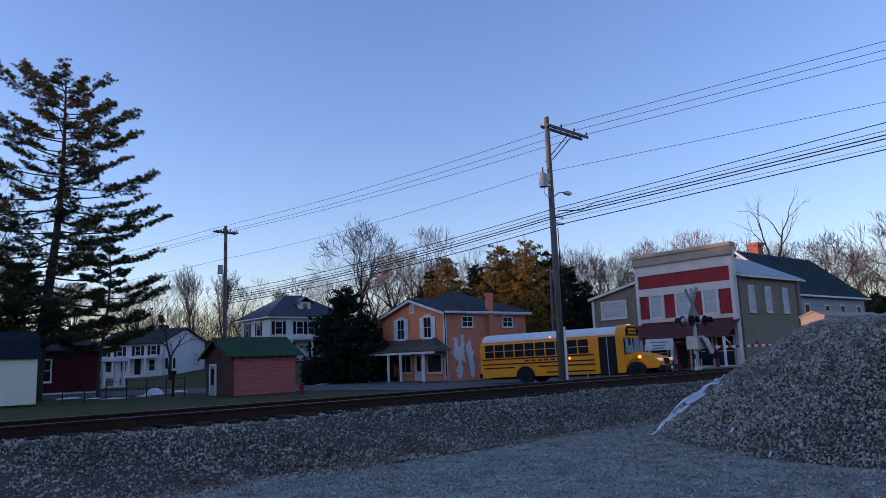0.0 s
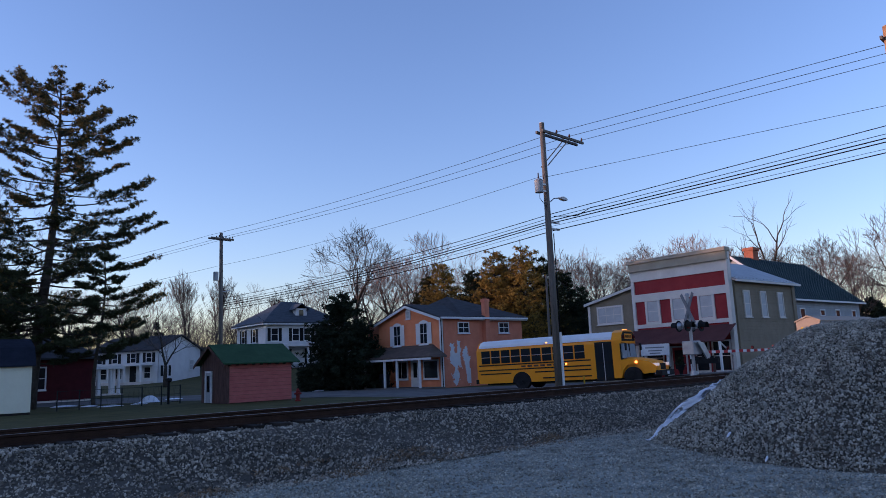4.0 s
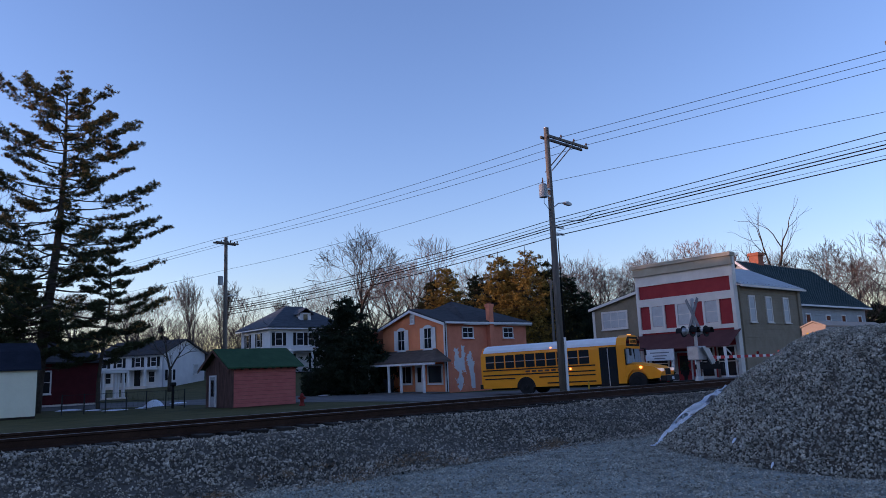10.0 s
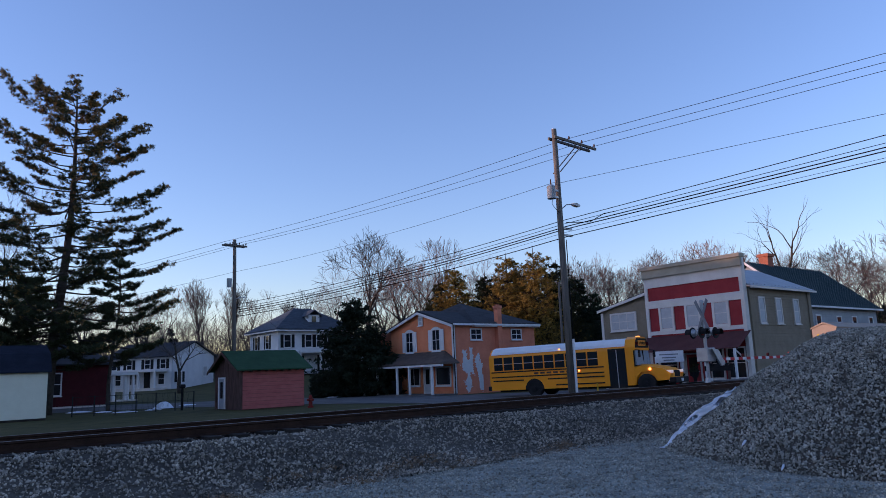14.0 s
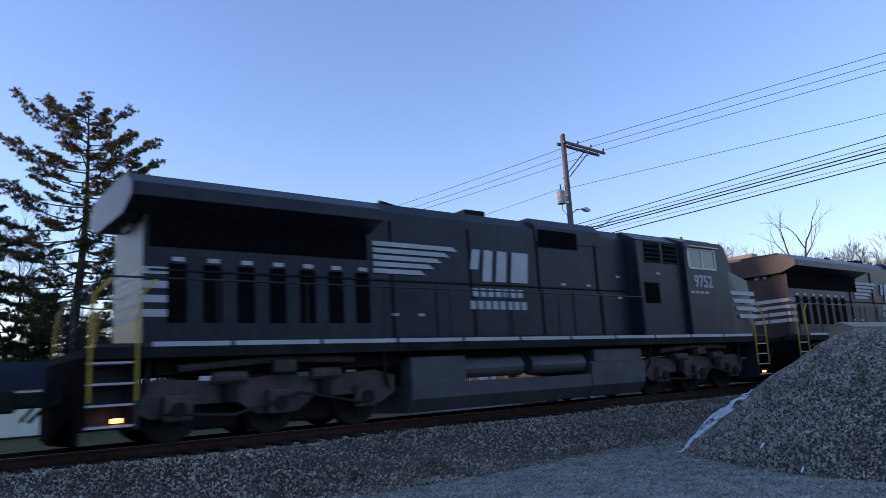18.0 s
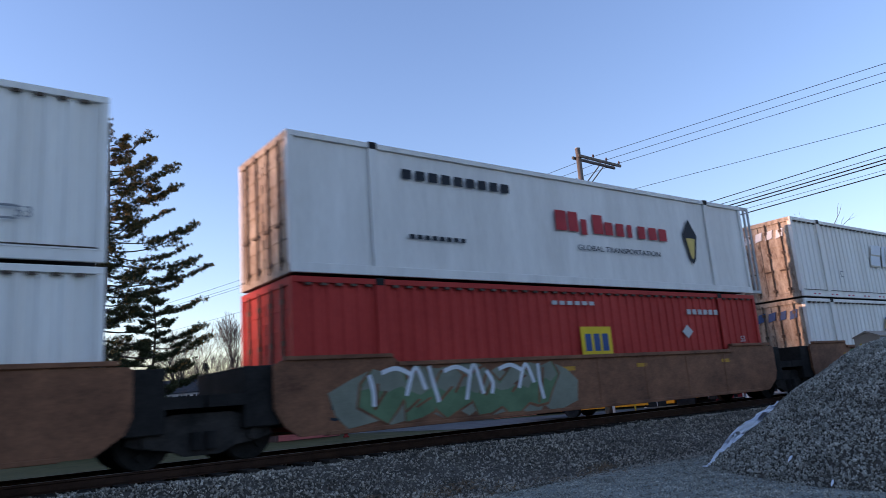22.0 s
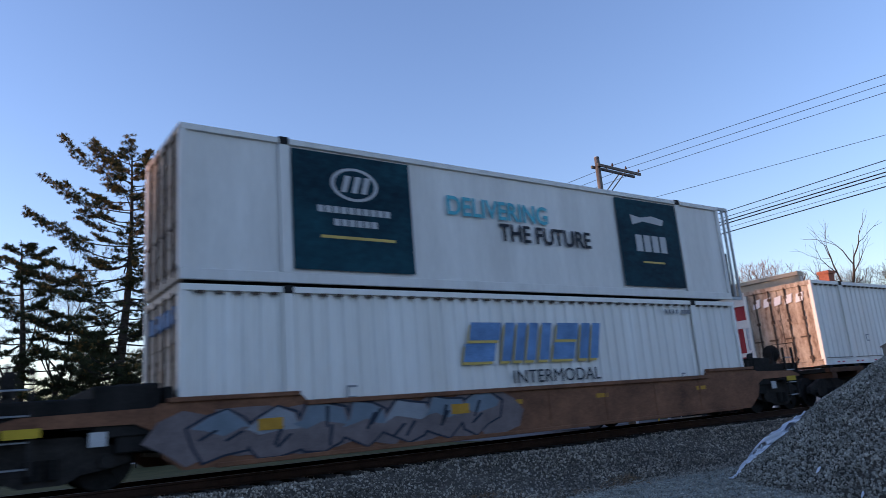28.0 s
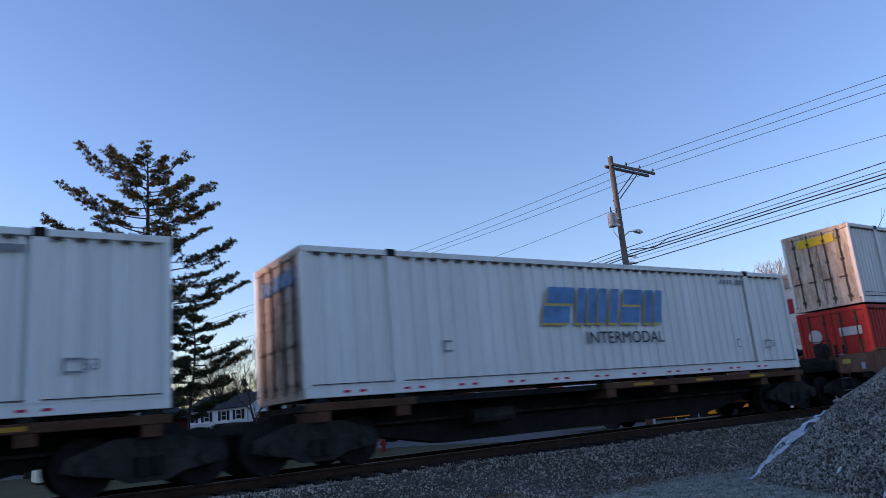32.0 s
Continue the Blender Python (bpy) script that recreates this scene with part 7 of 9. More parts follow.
def swift_shapes(T, main, shade, z=1.38, x=5.9, w=4.25, h=0.86):
    """The haulier's mark as plain slanted blocks in its colours, with a thin drop shade."""
    k = 0.32
    for lift, dx, dz, m in ((0.004, -0.05, -0.06, shade), (0.008, 0, 0, main)):
        if m is None:
            continue
        for a, wd, z0, z1 in ((0.0, 0.2, 0.0, 0.46), (0.02, 0.2, 0.54, 1.0), (0.25, 0.065, 0.0, 1.0), (0.335, 0.065, 0.0, 1.0), (0.42, 0.065, 0.0, 1.0), (0.515, 0.07, 0.0, 1.0),
                              (0.615, 0.165, 0.0, 0.46), (0.63, 0.165, 0.54, 1.0), (0.82, 0.07, 0.0, 1.0), (0.91, 0.065, 0.0, 1.0)):
            pts = ((a + 0.05 * z0, z0), (a + wd + 0.05 * z0, z0), (a + wd + 0.05 * z1, z1), (a + 0.05 * z1, z1))
            mark(T, "logo_block", m, [(x + dx + a * w, z + dz + b * h) for a, b in pts], lift=lift)


def swift_box(s, z, state="blue", door="door_white", word=True):
    label = {"blue": "white corrugated container with a blue slanted haulier mark", "faded": "white corrugated container with a sun-faded blue mark",
             "ghost": "white corrugated container with a worn pale mark", "dark": "white corrugated container with a dark slanted mark"}[state]
    T = container(s, z, "box_white", "wide", door, label)
    main, shade = {"blue": (M["logo_blue"], M["logo_gold"]), "faded": (M["logo_faded"], M["logo_gold"]), "ghost": (M["logo_ghost"], M["logo_shade"]), "dark": (M["logo_blue"], M["logo_gold"])}[state]
    swift_shapes(T, main, shade)
    if word:
        put_text(T, "INTERMODAL", 0.42, 8.65, 1.0, -1, CW, M["ink"], 1.08, name="lettering")
    for a, b, zz in ((12.9, 13.5, 2.52), (13.6, 14.0, 2.52)):
        for k in range(4):
            mark(T, "number_bar", "ink_worn", rect(a + k * (b - a) / 4, zz, a + k * (b - a) / 4 + 0.09, zz + 0.11))
    for x, z, w in ((14.55, 0.62, 0.3), (13.2, 0.66, 0.16), (3.1, 0.78, 0.22)):
        mark(T, "stencil", "ink_worn", rect(x, z + 0.2, x + w, z + 0.24))
        mark(T, "stencil", "ink_worn", rect(x, z, x + w, z + 0.035))
        mark(T, "stencil", "ink_worn", rect(x, z + 0.035, x + 0.035, z + 0.2))
    put_text(T, "53", 0.26, 14.95, 0.74, -1, CW, M["ink_worn"])
    # the same mark on the left door leaf
    for k in range(5):
        y = 0.95 - k * 0.4
        part("door_mark", Geo().prism([(y, 2.2), (y - 0.26, 2.25), (y - 0.32, 2.55), (y - 0.06, 2.5)], "x", -0.008, 0.02), main, T)
    return T


def hunt_box(s, z, x0):
    T = container(s, z, "box_grey", "narrow", "door_white", "pale grey container with a yellow panel and green lettering", tapes=False)
    mark(T, "yellow_panel", "panel_yellow", rect(x0, 2.02, x0 + 3.65, 2.66), "yellow painted name panel")
    for k in range(6):
        mark(T, "panel_shape", "ink", rect(x0 + 0.95 + k * 0.3, 2.2, x0 + 1.17 + k * 0.3, 2.5), lift=0.008)
    for k in range(5):
        mark(T, "panel_line", "ink", rect(x0 + 0.15, 2.16 + k * 0.1, x0 + 0.75, 2.18 + k * 0.1), lift=0.008)
        mark(T, "panel_line", "ink", rect(x0 + 2.9, 2.16 + k * 0.1, x0 + 3.5, 2.18 + k * 0.1), lift=0.008)
    put_text(T, "Intermodal", 0.66, x0 + 1.85, 1.66, -1, CW + 0.002, M["ink_green"], 1.13, bold=0.014)
    mark(T, "rail_line", "ink", rect(0.2, 0.36, CL - 0.2, 0.375))
    for k in range(8):
        mark(T, "small_bar", "ink_worn", rect(13.4 + k * 0.15, 0.52, 13.5 + k * 0.15, 0.6))
        mark(T, "small_bar", "ink_worn", rect(2.3 + k * 0.15, 0.52, 2.4 + k * 0.15, 0.6))
    part("door_panel", Geo().box(-0.012, -0.7, 2.35, 0.02, 0.7, 2.65), M["panel_yellow"], T)
    return T


def emp_box(s, z, m, x0):
    T = container(s, z, m, "wide", "door_dirty" if m == "box_white" else m, "red corrugated container with a small yellow panel" if m == "box_red" else "dark green corrugated container with a yellow panel", tapes=False)
    mark(T, "yellow_panel", "panel_yellow", rect(x0, 1.1, x0 + 1.15, 1.9), "yellow square panel")
    for k in range(3):
        mark(T, "panel_shape", "logo_blue", rect(x0 + 0.14 + k * 0.32, 1.28, x0 + 0.37 + k * 0.32, 1.72), lift=0.008)
    for k in range(6):
        mark(T, "number_bar", "mark_white", rect(12.4 + k * 0.27, 2.25, 12.58 + k * 0.27, 2.4))
        mark(T, "number_bar", "mark_white", rect(6.9 + k * 0.27, 2.45, 7.08 + k * 0.27, 2.55))
    mark(T, "diamond_placard", "mark_white", [(12.05, 1.75), (12.3, 1.55), (12.55, 1.75), (12.3, 1.95)])
    put_text(T, "53", 0.26, 15.1, 1.5, -1, CW + 0.002, M["mark_white"])
    return T


# the triple well car behind the engines
swift_box(-35.6, 3.375, "dark", "door_dirty")
swift_box(-35.6, 0.4, "dark", "door_dirty", False)
T = container(-16.2, 3.375, "box_grey", "smooth", "door_dirty", "smooth white refrigerated container with red lettering and a crest", tapes=False)
for k, w in enumerate((0.5, 0.45, 0.28, 0.5, 0.4, 0.4, 0.25, 0.4, 0.45, 0.45)):
    mark(T, "logo_shape", "ink_red", rect(7.35 + k * 0.47, 1.42 if k not in (2,) else 1.36, 7.35 + k * 0.47 + w * 0.8, 1.78 if k not in (0, 1, 3) else 1.95))
put_text(T, "GLOBAL TRANSPORTATION", 0.2, 9.8, 1.0, -1, CW, M["ink"], 1.35)
mark(T, "crest", "ink", [(12.75, 1.7), (12.95, 0.95), (13.1, 0.8), (13.25, 0.95), (13.45, 1.7), (13.1, 2.2)], "shield crest")
mark(T, "crest_field", "logo_gold", [(12.88, 1.6), (13.02, 1.05), (13.1, 0.95), (13.18, 1.05), (13.32, 1.6)], lift=0.008)
for k in range(9):
    mark(T, "logo_shape", "ink", rect(2.7 + k * 0.36, 2.2, 2.95 + k * 0.36, 2.42))
for k in range(8):
    mark(T, "small_bar", "ink", rect(2.8 + k * 0.2, 0.85, 2.94 + k * 0.2, 0.95))
emp_box(-16.2, 0.4, "box_red", 7.8)
swift_box(3.2, 3.375, "ghost", "door_dirty")
swift_box(3.2, 0.4, "blue", "door_dirty", False)
hunt_box(26.8, 3.375, 9.55)
swift_box(26.8, 0.4, "faded", "door_dirty")
swift_box(50.1, 3.375, "dark", "door_white")
swift_box(50.1, 0.4, "ghost", "door_white")
emp_box(69.4, 3.375, "box_green", 7.5)
swift_box(69.4, 0.4, "blue", "door_white", False)
hunt_box(88.8, 3.375, 2.63)
swift_box(88.8, 0.4, "blue", "door_white", False)
T = container(112.75, 3.375, "box_grey", "smooth", "door_dirty", "pale refrigerated container with dark teal panels and turquoise lettering", tapes=False)
mark(T, "teal_panel", "panel_navy", rect(2.12, 0.28, 4.85, 2.72), "dark teal picture panel with white mark")
mark(T, "teal_panel", "panel_navy", rect(11.45, 0.28, 14.0, 2.72), "dark teal picture panel with white mark")
ring = [(3.5 + 0.55 * math.cos(a * math.pi / 12), 2.1 + 0.36 * math.sin(a * math.pi / 12)) for a in range(24)]
mark(T, "logo_disc", "mark_white", ring, lift=0.008)
mark(T, "logo_disc", "panel_navy", [(3.5 + (x - 3.5) * 0.84, 2.1 + (z - 2.1) * 0.84) for x, z in ring], lift=0.012)
for x0 in (3.18, 3.42, 3.64):
    mark(T, "logo_shape", "mark_white", [(x0, 1.92), (x0 + 0.12, 1.92), (x0 + 0.24, 2.28), (x0 + 0.1, 2.28)], lift=0.016)
for k in range(10):
    mark(T, "logo_shape", "mark_white", rect(2.65 + k * 0.17, 1.46, 2.78 + k * 0.17, 1.6), lift=0.008)
for k in range(6):
    mark(T, "logo_shape", "mark_white", rect(3.0 + k * 0.17, 1.2, 3.13 + k * 0.17, 1.34), lift=0.008)
mark(T, "small_bar", "logo_gold", rect(2.7, 0.93, 4.4, 0.99), lift=0.008)
for k in range(4):
    mark(T, "logo_shape", "mark_white", rect(12.1 + k * 0.34, 1.25, 12.36 + k * 0.34, 1.72), lift=0.008)
mark(T, "logo_shape", "mark_white", [(12.05, 2.0), (12.5, 2.12), (13.3, 2.05), (13.4, 2.22), (12.9, 2.3), (12.4, 2.22), (12.0, 2.28)], "white running shape", lift=0.008)
mark(T, "small_bar", "logo_gold", rect(12.3, 0.93, 13.2, 0.98), lift=0.008)
put_text(T, "DELIVERING", 0.62, 7.35, 1.9, -1, CW, M["ink_teal"], 0.92, bold=0.012)
put_text(T, "THE FUTURE", 0.58, 8.8, 1.38, -1, CW, M["ink"], 0.92, bold=0.012)
swift_box(112.75, 0.4, "faded", "door_white")
SPINE = [(133.6, "ghost"), (150.9, "blue"), (168.2, "blue"), (185.6, "ghost"), (204.1, "faded")]
for s0, state in SPINE:
    swift_box(s0, 1.28, state, "door_dirty")
hunt_box(225.1, 3.375, 9.55)
T = container(225.1, 0.4, "box_red", "narrow", "box_red", "red corrugated container with white stencils", tapes=False)
for k in range(5):
    mark(T, "number_bar", "mark_white", rect(12.2 + k * 0.3, 2.2, 12.4 + k * 0.3, 2.4))
for y in (0.7, -0.5):
    part("door_mark", Geo().cyl((-0.006, y, 2.0), (0.03, y, 2.0), 0.25, n=14) if y > 0 else Geo().box(-0.006, -1.0, 1.9, 0.03, -0.2, 2.2), M["mark_white"], T)


# ---- well cars and spine cars ----
def freight_truck(parent, x):
    """Two-axle cast truck centred at x."""
    # the shadow under the cars is put into these dark truck tones
    bol = part("bolster", Geo().box(x - 0.2, -1.0, 0.45, x + 0.2, 1.0, 0.78), M["loco_dirt"], parent)
    for s in (-1, 1):
        y0, y1 = sorted((s * 0.95, s * 1.1))
        pr = [(x - 1.25, 0.42), (x - 1.0, 0.34), (x - 0.55, 0.28), (x - 0.3, 0.16), (x + 0.3, 0.16), (x + 0.55, 0.28), (x + 1.0, 0.34), (x + 1.25, 0.42), (x + 1.2, 0.62), (x + 0.5, 0.86), (x - 0.5, 0.86), (x - 1.2, 0.62)]
        part("side_frame", Geo().prism(pr, "y", y0, y1), M["running_gear"], bol)
        part("spring", Geo().cyl((x - 0.12, s * 1.12, 0.26), (x - 0.12, s * 1.12, 0.55), 0.1, n=8).cyl((x + 0.14, s * 1.12, 0.26), (x + 0.14, s * 1.12, 0.55), 0.1, n=8), M["loco_dirt"], bol)
        for dx in (-0.9, 0.9):
            part("bearing_cap", Geo().cyl((x + dx, s * 1.1, 0.46), (x + dx, s * 1.2, 0.46), 0.12, n=10), M["running_gear"], bol)
    for dx in (-0.9, 0.9):
        wheelset(bol, x + dx, 0, 0.46)


def ribbon(pts, w, y, taper=0.0):
    """A flat painted stroke along a smooth line through the points (x, z)."""
    line, P = [], [pts[0]] + list(pts) + [pts[-1]]
    for i in range(len(pts) - 1):
        for k in range(6):
            t = k / 6
            line.append(tuple(0.5 * (2 * P[i + 1][c] + (P[i + 2][c] - P[i][c]) * t + (2 * P[i][c] - 5 * P[i + 1][c] + 4 * P[i + 2][c] - P[i + 3][c]) * t * t
                              + (3 * P[i + 1][c] - P[i][c] - 3 * P[i + 2][c] + P[i + 3][c]) * t ** 3) for c in (0, 1)))
    line.append(tuple(pts[-1]))
    g, n, vs = Geo(), len(line), []
    for i, (x, z) in enumerate(line):
        a, b = line[max(0, i - 1)], line[min(n - 1, i + 1)]
        dx, dz = b[0] - a[0], b[1] - a[1]
        L = math.hypot(dx, dz) or 1.0
        h = w * (1 - taper * i / n)
        vs += [(x - dz / L * h, y, min(1.56, max(0.33, z + dx / L * h))), (x + dz / L * h, y, min(1.56, max(0.33, z - dx / L * h)))]
    return g.add(vs, [(2 * i, 2 * i + 1, 2 * i + 3, 2 * i + 2) for i in range(n - 1)])


def shard(rng, cx, cz, rx, rz, z0, z1, n=9):
    """An uneven angular blob, kept between z0 and z1."""
    a0 = rng.uniform(0, 1)
    pts = []
    for k in range(n):
        a = a0 + 2 * math.pi * k / n
        r = rng.uniform(0.72, 1.12) if k % 2 else rng.uniform(0.95, 1.3)
        pts.append((cx + rx * r * math.cos(a) + 0.12 * rz * math.sin(a), min(z1, max(z0, cz + rz * r * math.sin(a)))))
    return pts


def spray(T, seed, x0, x1, z0, z1, low, high, edge, n, y=-1.41, haze=None):
    """Sprayed piece of n interlocking angular forms: haze behind, outline, lower tone, paler upper tone and dark cuts."""
    rng = random.Random(seed)
    w, h, zc = (x1 - x0) / n, z1 - z0, (z0 + z1) / 2
    if haze:
        for k in range(n + 1):
            part("graffiti_haze", Geo().prism(shard(rng, x0 + k * w, zc + rng.uniform(-0.1, 0.1) * h, w * 0.75, h * 0.5, z0, z1), "y", y - 0.002 - 0.0002 * k, y), M[haze], T)
    for k in range(n):
        cx, cz, lift = x0 + (k + 0.5) * w, zc + rng.uniform(-0.06, 0.06) * h, 0.004 + 0.0008 * k
        body = shard(rng, cx, cz, w * 0.56, h * 0.46, z0 + 0.03, z1 - 0.03)
        rim = [(cx + (px - cx) * 1.1, min(z1, max(z0, cz + (pz - cz) * 1.12))) for px, pz in body]
        part("graffiti_outline", Geo().prism(rim, "y", y - lift - 0.002, y - lift), M[edge], T)
        part("graffiti_shape", Geo().prism(body, "y", y - lift - 0.0035, y - lift - 0.002), M[low[k % len(low)]], T)
        upper = [(px, max(pz, cz + 0.05 * h + 0.07 * math.sin(px * 7 + k))) for px, pz in body]
        part("graffiti_tint", Geo().prism([(cx + (px - cx) * 0.9, pz) for px, pz in upper], "y", y - lift - 0.005, y - lift - 0.0035), M[high[k % len(high)]], T)
        for _ in range(2):
            px, pz, a = cx + rng.uniform(-0.25, 0.25) * w, cz + rng.uniform(-0.2, 0.2) * h, rng.uniform(0.3, 1.4)
            dx, dz = 0.2 * h * math.cos(a), 0.2 * h * math.sin(a)
            part("graffiti_cut", Geo().prism([(px - dx, pz - dz), (px - dx + 0.05, pz - dz - 0.03), (px + dx + 0.02, pz + dz), (px + dx - 0.05, pz + dz + 0.02)], "y", y - lift - 0.0065, y - lift - 0.005), M[edge], T)


def tags(T, seed, x0, x1, z0, z1, m, n, w=0.06, y=-1.42):
    """Broad hasty painted strokes, angular and open."""
    rng = random.Random(seed)
    for k in range(n):
        x = x0 + (x1 - x0) * (k + 0.1) / n
        d = (x1 - x0) / n
        za, zb = z0 + rng.uniform(0, 0.25) * (z1 - z0), z1 - rng.uniform(0, 0.2) * (z1 - z0)
        pts = [(x + rng.uniform(-0.1, 0.2) * d, zb), (x + rng.uniform(0.1, 0.3) * d, (za + zb) / 2), (x + rng.uniform(0.0, 0.4) * d, za)]
        if k % 3 == 1:
            pts = [(x - 0.3 * d, zb - 0.1), (x + 0.4 * d, zb - 0.02), (x + 1.1 * d, zb - 0.16)]
        elif k % 3 == 2:
            pts = [(x - 0.2 * d, za + 0.1), (x + 0.3 * d, zb), (x + 0.75 * d, za + 0.2)]
        part("graffiti_stroke", ribbon(pts, w, y - 0.0006 * k), M[m], T)


def well_unit(T, x, left, right, m, zb=0.3, zt=1.58, panel=10.1, figures=True):
    """One well of a car from the container's door corner x; left and right: 'share' or 'end'."""
    Y = 1.40
    for s in (-1, 1):
        y0, y1 = sorted((s * 1.33, s * Y))
        pr = [(x + 0.05, zb), (x + CL - 0.15, zb), (x + CL + 0.3, zb + 0.3), (x + CL + 0.42, zb + 0.55), (x + CL + 0.42, zt + 0.04), (x + CL + 0.3, zt + 0.08), (x + CL - 1.9, zt + 0.14), (x + CL - 2.05, zt + 0.02), (x + 2.25, zt), (x + 2.1, zt + 0.14), (x - 0.3, zt + 0.1), (x - 0.45, zt + 0.02), (x - 0.45, zb + 0.55), (x - 0.25, zb + 0.2)]
        part("side_sill", Geo().prism(pr, "y", y0, y1), M[m], T)
        part("top_chord", Geo().box(x + 2.2, min(s * 1.31, s * 1.46), zt - 0.08, x + CL - 2.0, max(s * 1.31, s * 1.46), zt + 0.01, 0.01), M[m], T)
        part("bottom_chord", Geo().box(x + 0.6, min(s * 1.2, s * 1.43), zb - 0.02, x + CL - 0.6, max(s * 1.2, s * 1.43), zb + 0.06, 0.01), M[m], T)
        part("end_shelf", Geo().box(x - 0.2, min(s * 1.31, s * 1.45), zt + 0.1, x + 2.1, max(s * 1.31, s * 1.45), zt + 0.18, 0.01), M[m], T)
        part("end_shelf", Geo().box(x + CL - 1.95, min(s * 1.31, s * 1.45), zt + 0.1, x + CL + 0.2, max(s * 1.31, s * 1.45), zt + 0.18, 0.01), M[m], T)
        for k in range(7):
            part("side_rib", Geo().box(x + 2.6 + k * 1.85, min(s * Y, s * (Y + 0.012)), zb + 0.08, x + 2.66 + k * 1.85, max(s * Y, s * (Y + 0.012)), zt - 0.08), M[m], T)
    for xx in (x + 0.9, x + CL / 2, x + CL - 0.9):
        part("cross_bearer", Geo().box(xx - 0.2, -1.32, 0.3, xx + 0.2, 1.32, 0.39), M[m], T)
    for o, e, kind in ((-1, x, left), (1, x + CL, right)):
        a, b = sorted((e + o * 0.15, e + o * 1.6))
        part("end_bulkhead", Geo().box(min(e + o * 0.3, e + o * 0.95), -1.3, 0.55, max(e + o * 0.3, e + o * 0.95), 1.3, 1.62, 0.02), M["loco_dirt"], T)
        part("end_platform", Geo().box(a, -1.3, 0.95, b, 1.3, 1.15).box(min(e + o * 0.1, e + o * 0.22), -1.32, 0.5, max(e + o * 0.1, e + o * 0.22), 1.32, 1.55), M["loco_dirt"], T)
        if kind == "end":
            for sd in (-1, 1):
                end = part("end_sill", Geo().prism([(e + o * 0.3, 0.8), (e + o * 0.7, 0.98), (e + o * 2.75, 1.0), (e + o * 2.75, zt - 0.12), (e + o * 2.3, zt + 0.0), (e + o * 0.3, zt + 0.04)], "y", min(sd * 1.3, sd * 1.385), max(sd * 1.3, sd * 1.385)), M[m], T)
                part("end_marker", Geo().box(min(e + o * 2.0, e + o * 2.5), min(sd * 1.385, sd * 1.391), zt - 0.3, max(e + o * 2.0, e + o * 2.5), max(sd * 1.385, sd * 1.391), zt - 0.16), M["yellow"], end)
                part("end_plate", Geo().box(min(e + o * 1.1, e + o * 1.35), min(sd * 1.385, sd * 1.391), zt - 0.5, max(e + o * 1.1, e + o * 1.35), max(sd * 1.385, sd * 1.391), zt - 0.28), M["mark_white"], end)
            part("draft_sill", Geo().box(min(e + o * 0.2, e + o * 3.1), -0.3, 0.72, max(e + o * 0.2, e + o * 3.1), 0.3, 1.05), M["loco_dirt"], T)
            part("coupler", Geo().box(min(e + o * 3.1, e + o * 3.8), -0.12, 0.74, max(e + o * 3.1, e + o * 3.8), 0.12, 0.98, 0.03), M["running_gear"], T)
            part("end_deck", Geo().box(min(e + o * 0.45, e + o * 2.9), -1.28, 1.15, max(e + o * 0.45, e + o * 2.9), 1.28, 1.42, 0.02).box(min(e + o * 0.45, e + o * 1.3), -1.34, 0.8, max(e + o * 0.45, e + o * 1.3), 1.34, 1.6, 0.02), M["loco_dirt"], T)
            lad = part("end_ladder", Geo().box(min(e + o * 2.6, e + o * 2.66), -1.35, 0.35, max(e + o * 2.6, e + o * 2.66), -1.29, 1.9).box(min(e + o * 2.1, e + o * 2.16), -1.35, 0.35, max(e + o * 2.1, e + o * 2.16), -1.29, 1.9), M["running_gear"], T)
            for k in range(4):
                part("rung", Geo().cyl((e + o * 2.1, -1.32, 0.45 + k * 0.38), (e + o * 2.66, -1.32, 0.45 + k * 0.38), 0.016, n=5), M["steel"], lad)
            part("walkway", Geo().box(min(e + o * 1.6, e + o * 2.9), -1.3, 1.1, max(e + o * 1.6, e + o * 2.9), 1.3, 1.16), M["loco_dirt"], T)
            part("hand_brake", Geo().cyl((e + o * 2.4, -0.75, 1.75), (e + o * 2.46, -0.75, 1.75), 0.28, n=14).box(min(e + o * 2.3, e + o * 2.5), -0.85, 1.15, max(e + o * 2.3, e + o * 2.5), -0.65, 1.9), M["running_gear"], T)
            part("grab_iron", Geo().tube([(e + o * 2.85, -1.3, 1.15), (e + o * 2.85, -1.3, 2.05), (e + o * 2.85, -0.6, 2.05), (e + o * 2.85, -0.6, 1.15)], 0.018, 5), M["running_gear"], T)
            freight_truck(T, e + o * 1.95)
        elif o > 0:
            freight_truck(T, e + 1.62)
            part("articulation", Geo().box(e + 0.2, -0.35, 0.75, e + 3.05, 0.35, 1.1), M["loco_dirt"], T)
    for xx, w in ((x + 1.9, 0.55), (x + 6.8, 0.55), (x + 9.7, 0.4), (x + 13.6, 0.4)):
        part("yellow_marker", Geo().box(xx, -Y - 0.006, zt - 0.36, xx + w, -Y, zt - 0.26), M["marker_dull"], T)
    if figures:
        put_text(T, "53", 0.62, x + 0.95, zb + 0.42, -1, Y, M["ink"], 1.1)
    if panel:
        x += panel
        part("number_panel", Geo().box(x, -Y - 0.006, zt - 0.84, x + 2.7, -Y, zt - 0.52), M["ink_brown"], T, "dark number panel with worn figures as bars")
        for k in range(11):
            if k != 4:
                part("number_bar", Geo().box(x + 0.12 + k * 0.23, -Y - 0.012, zt - 0.77, x + 0.26 + k * 0.23, -Y - 0.006, zt - 0.59), M["mark_worn"], T)


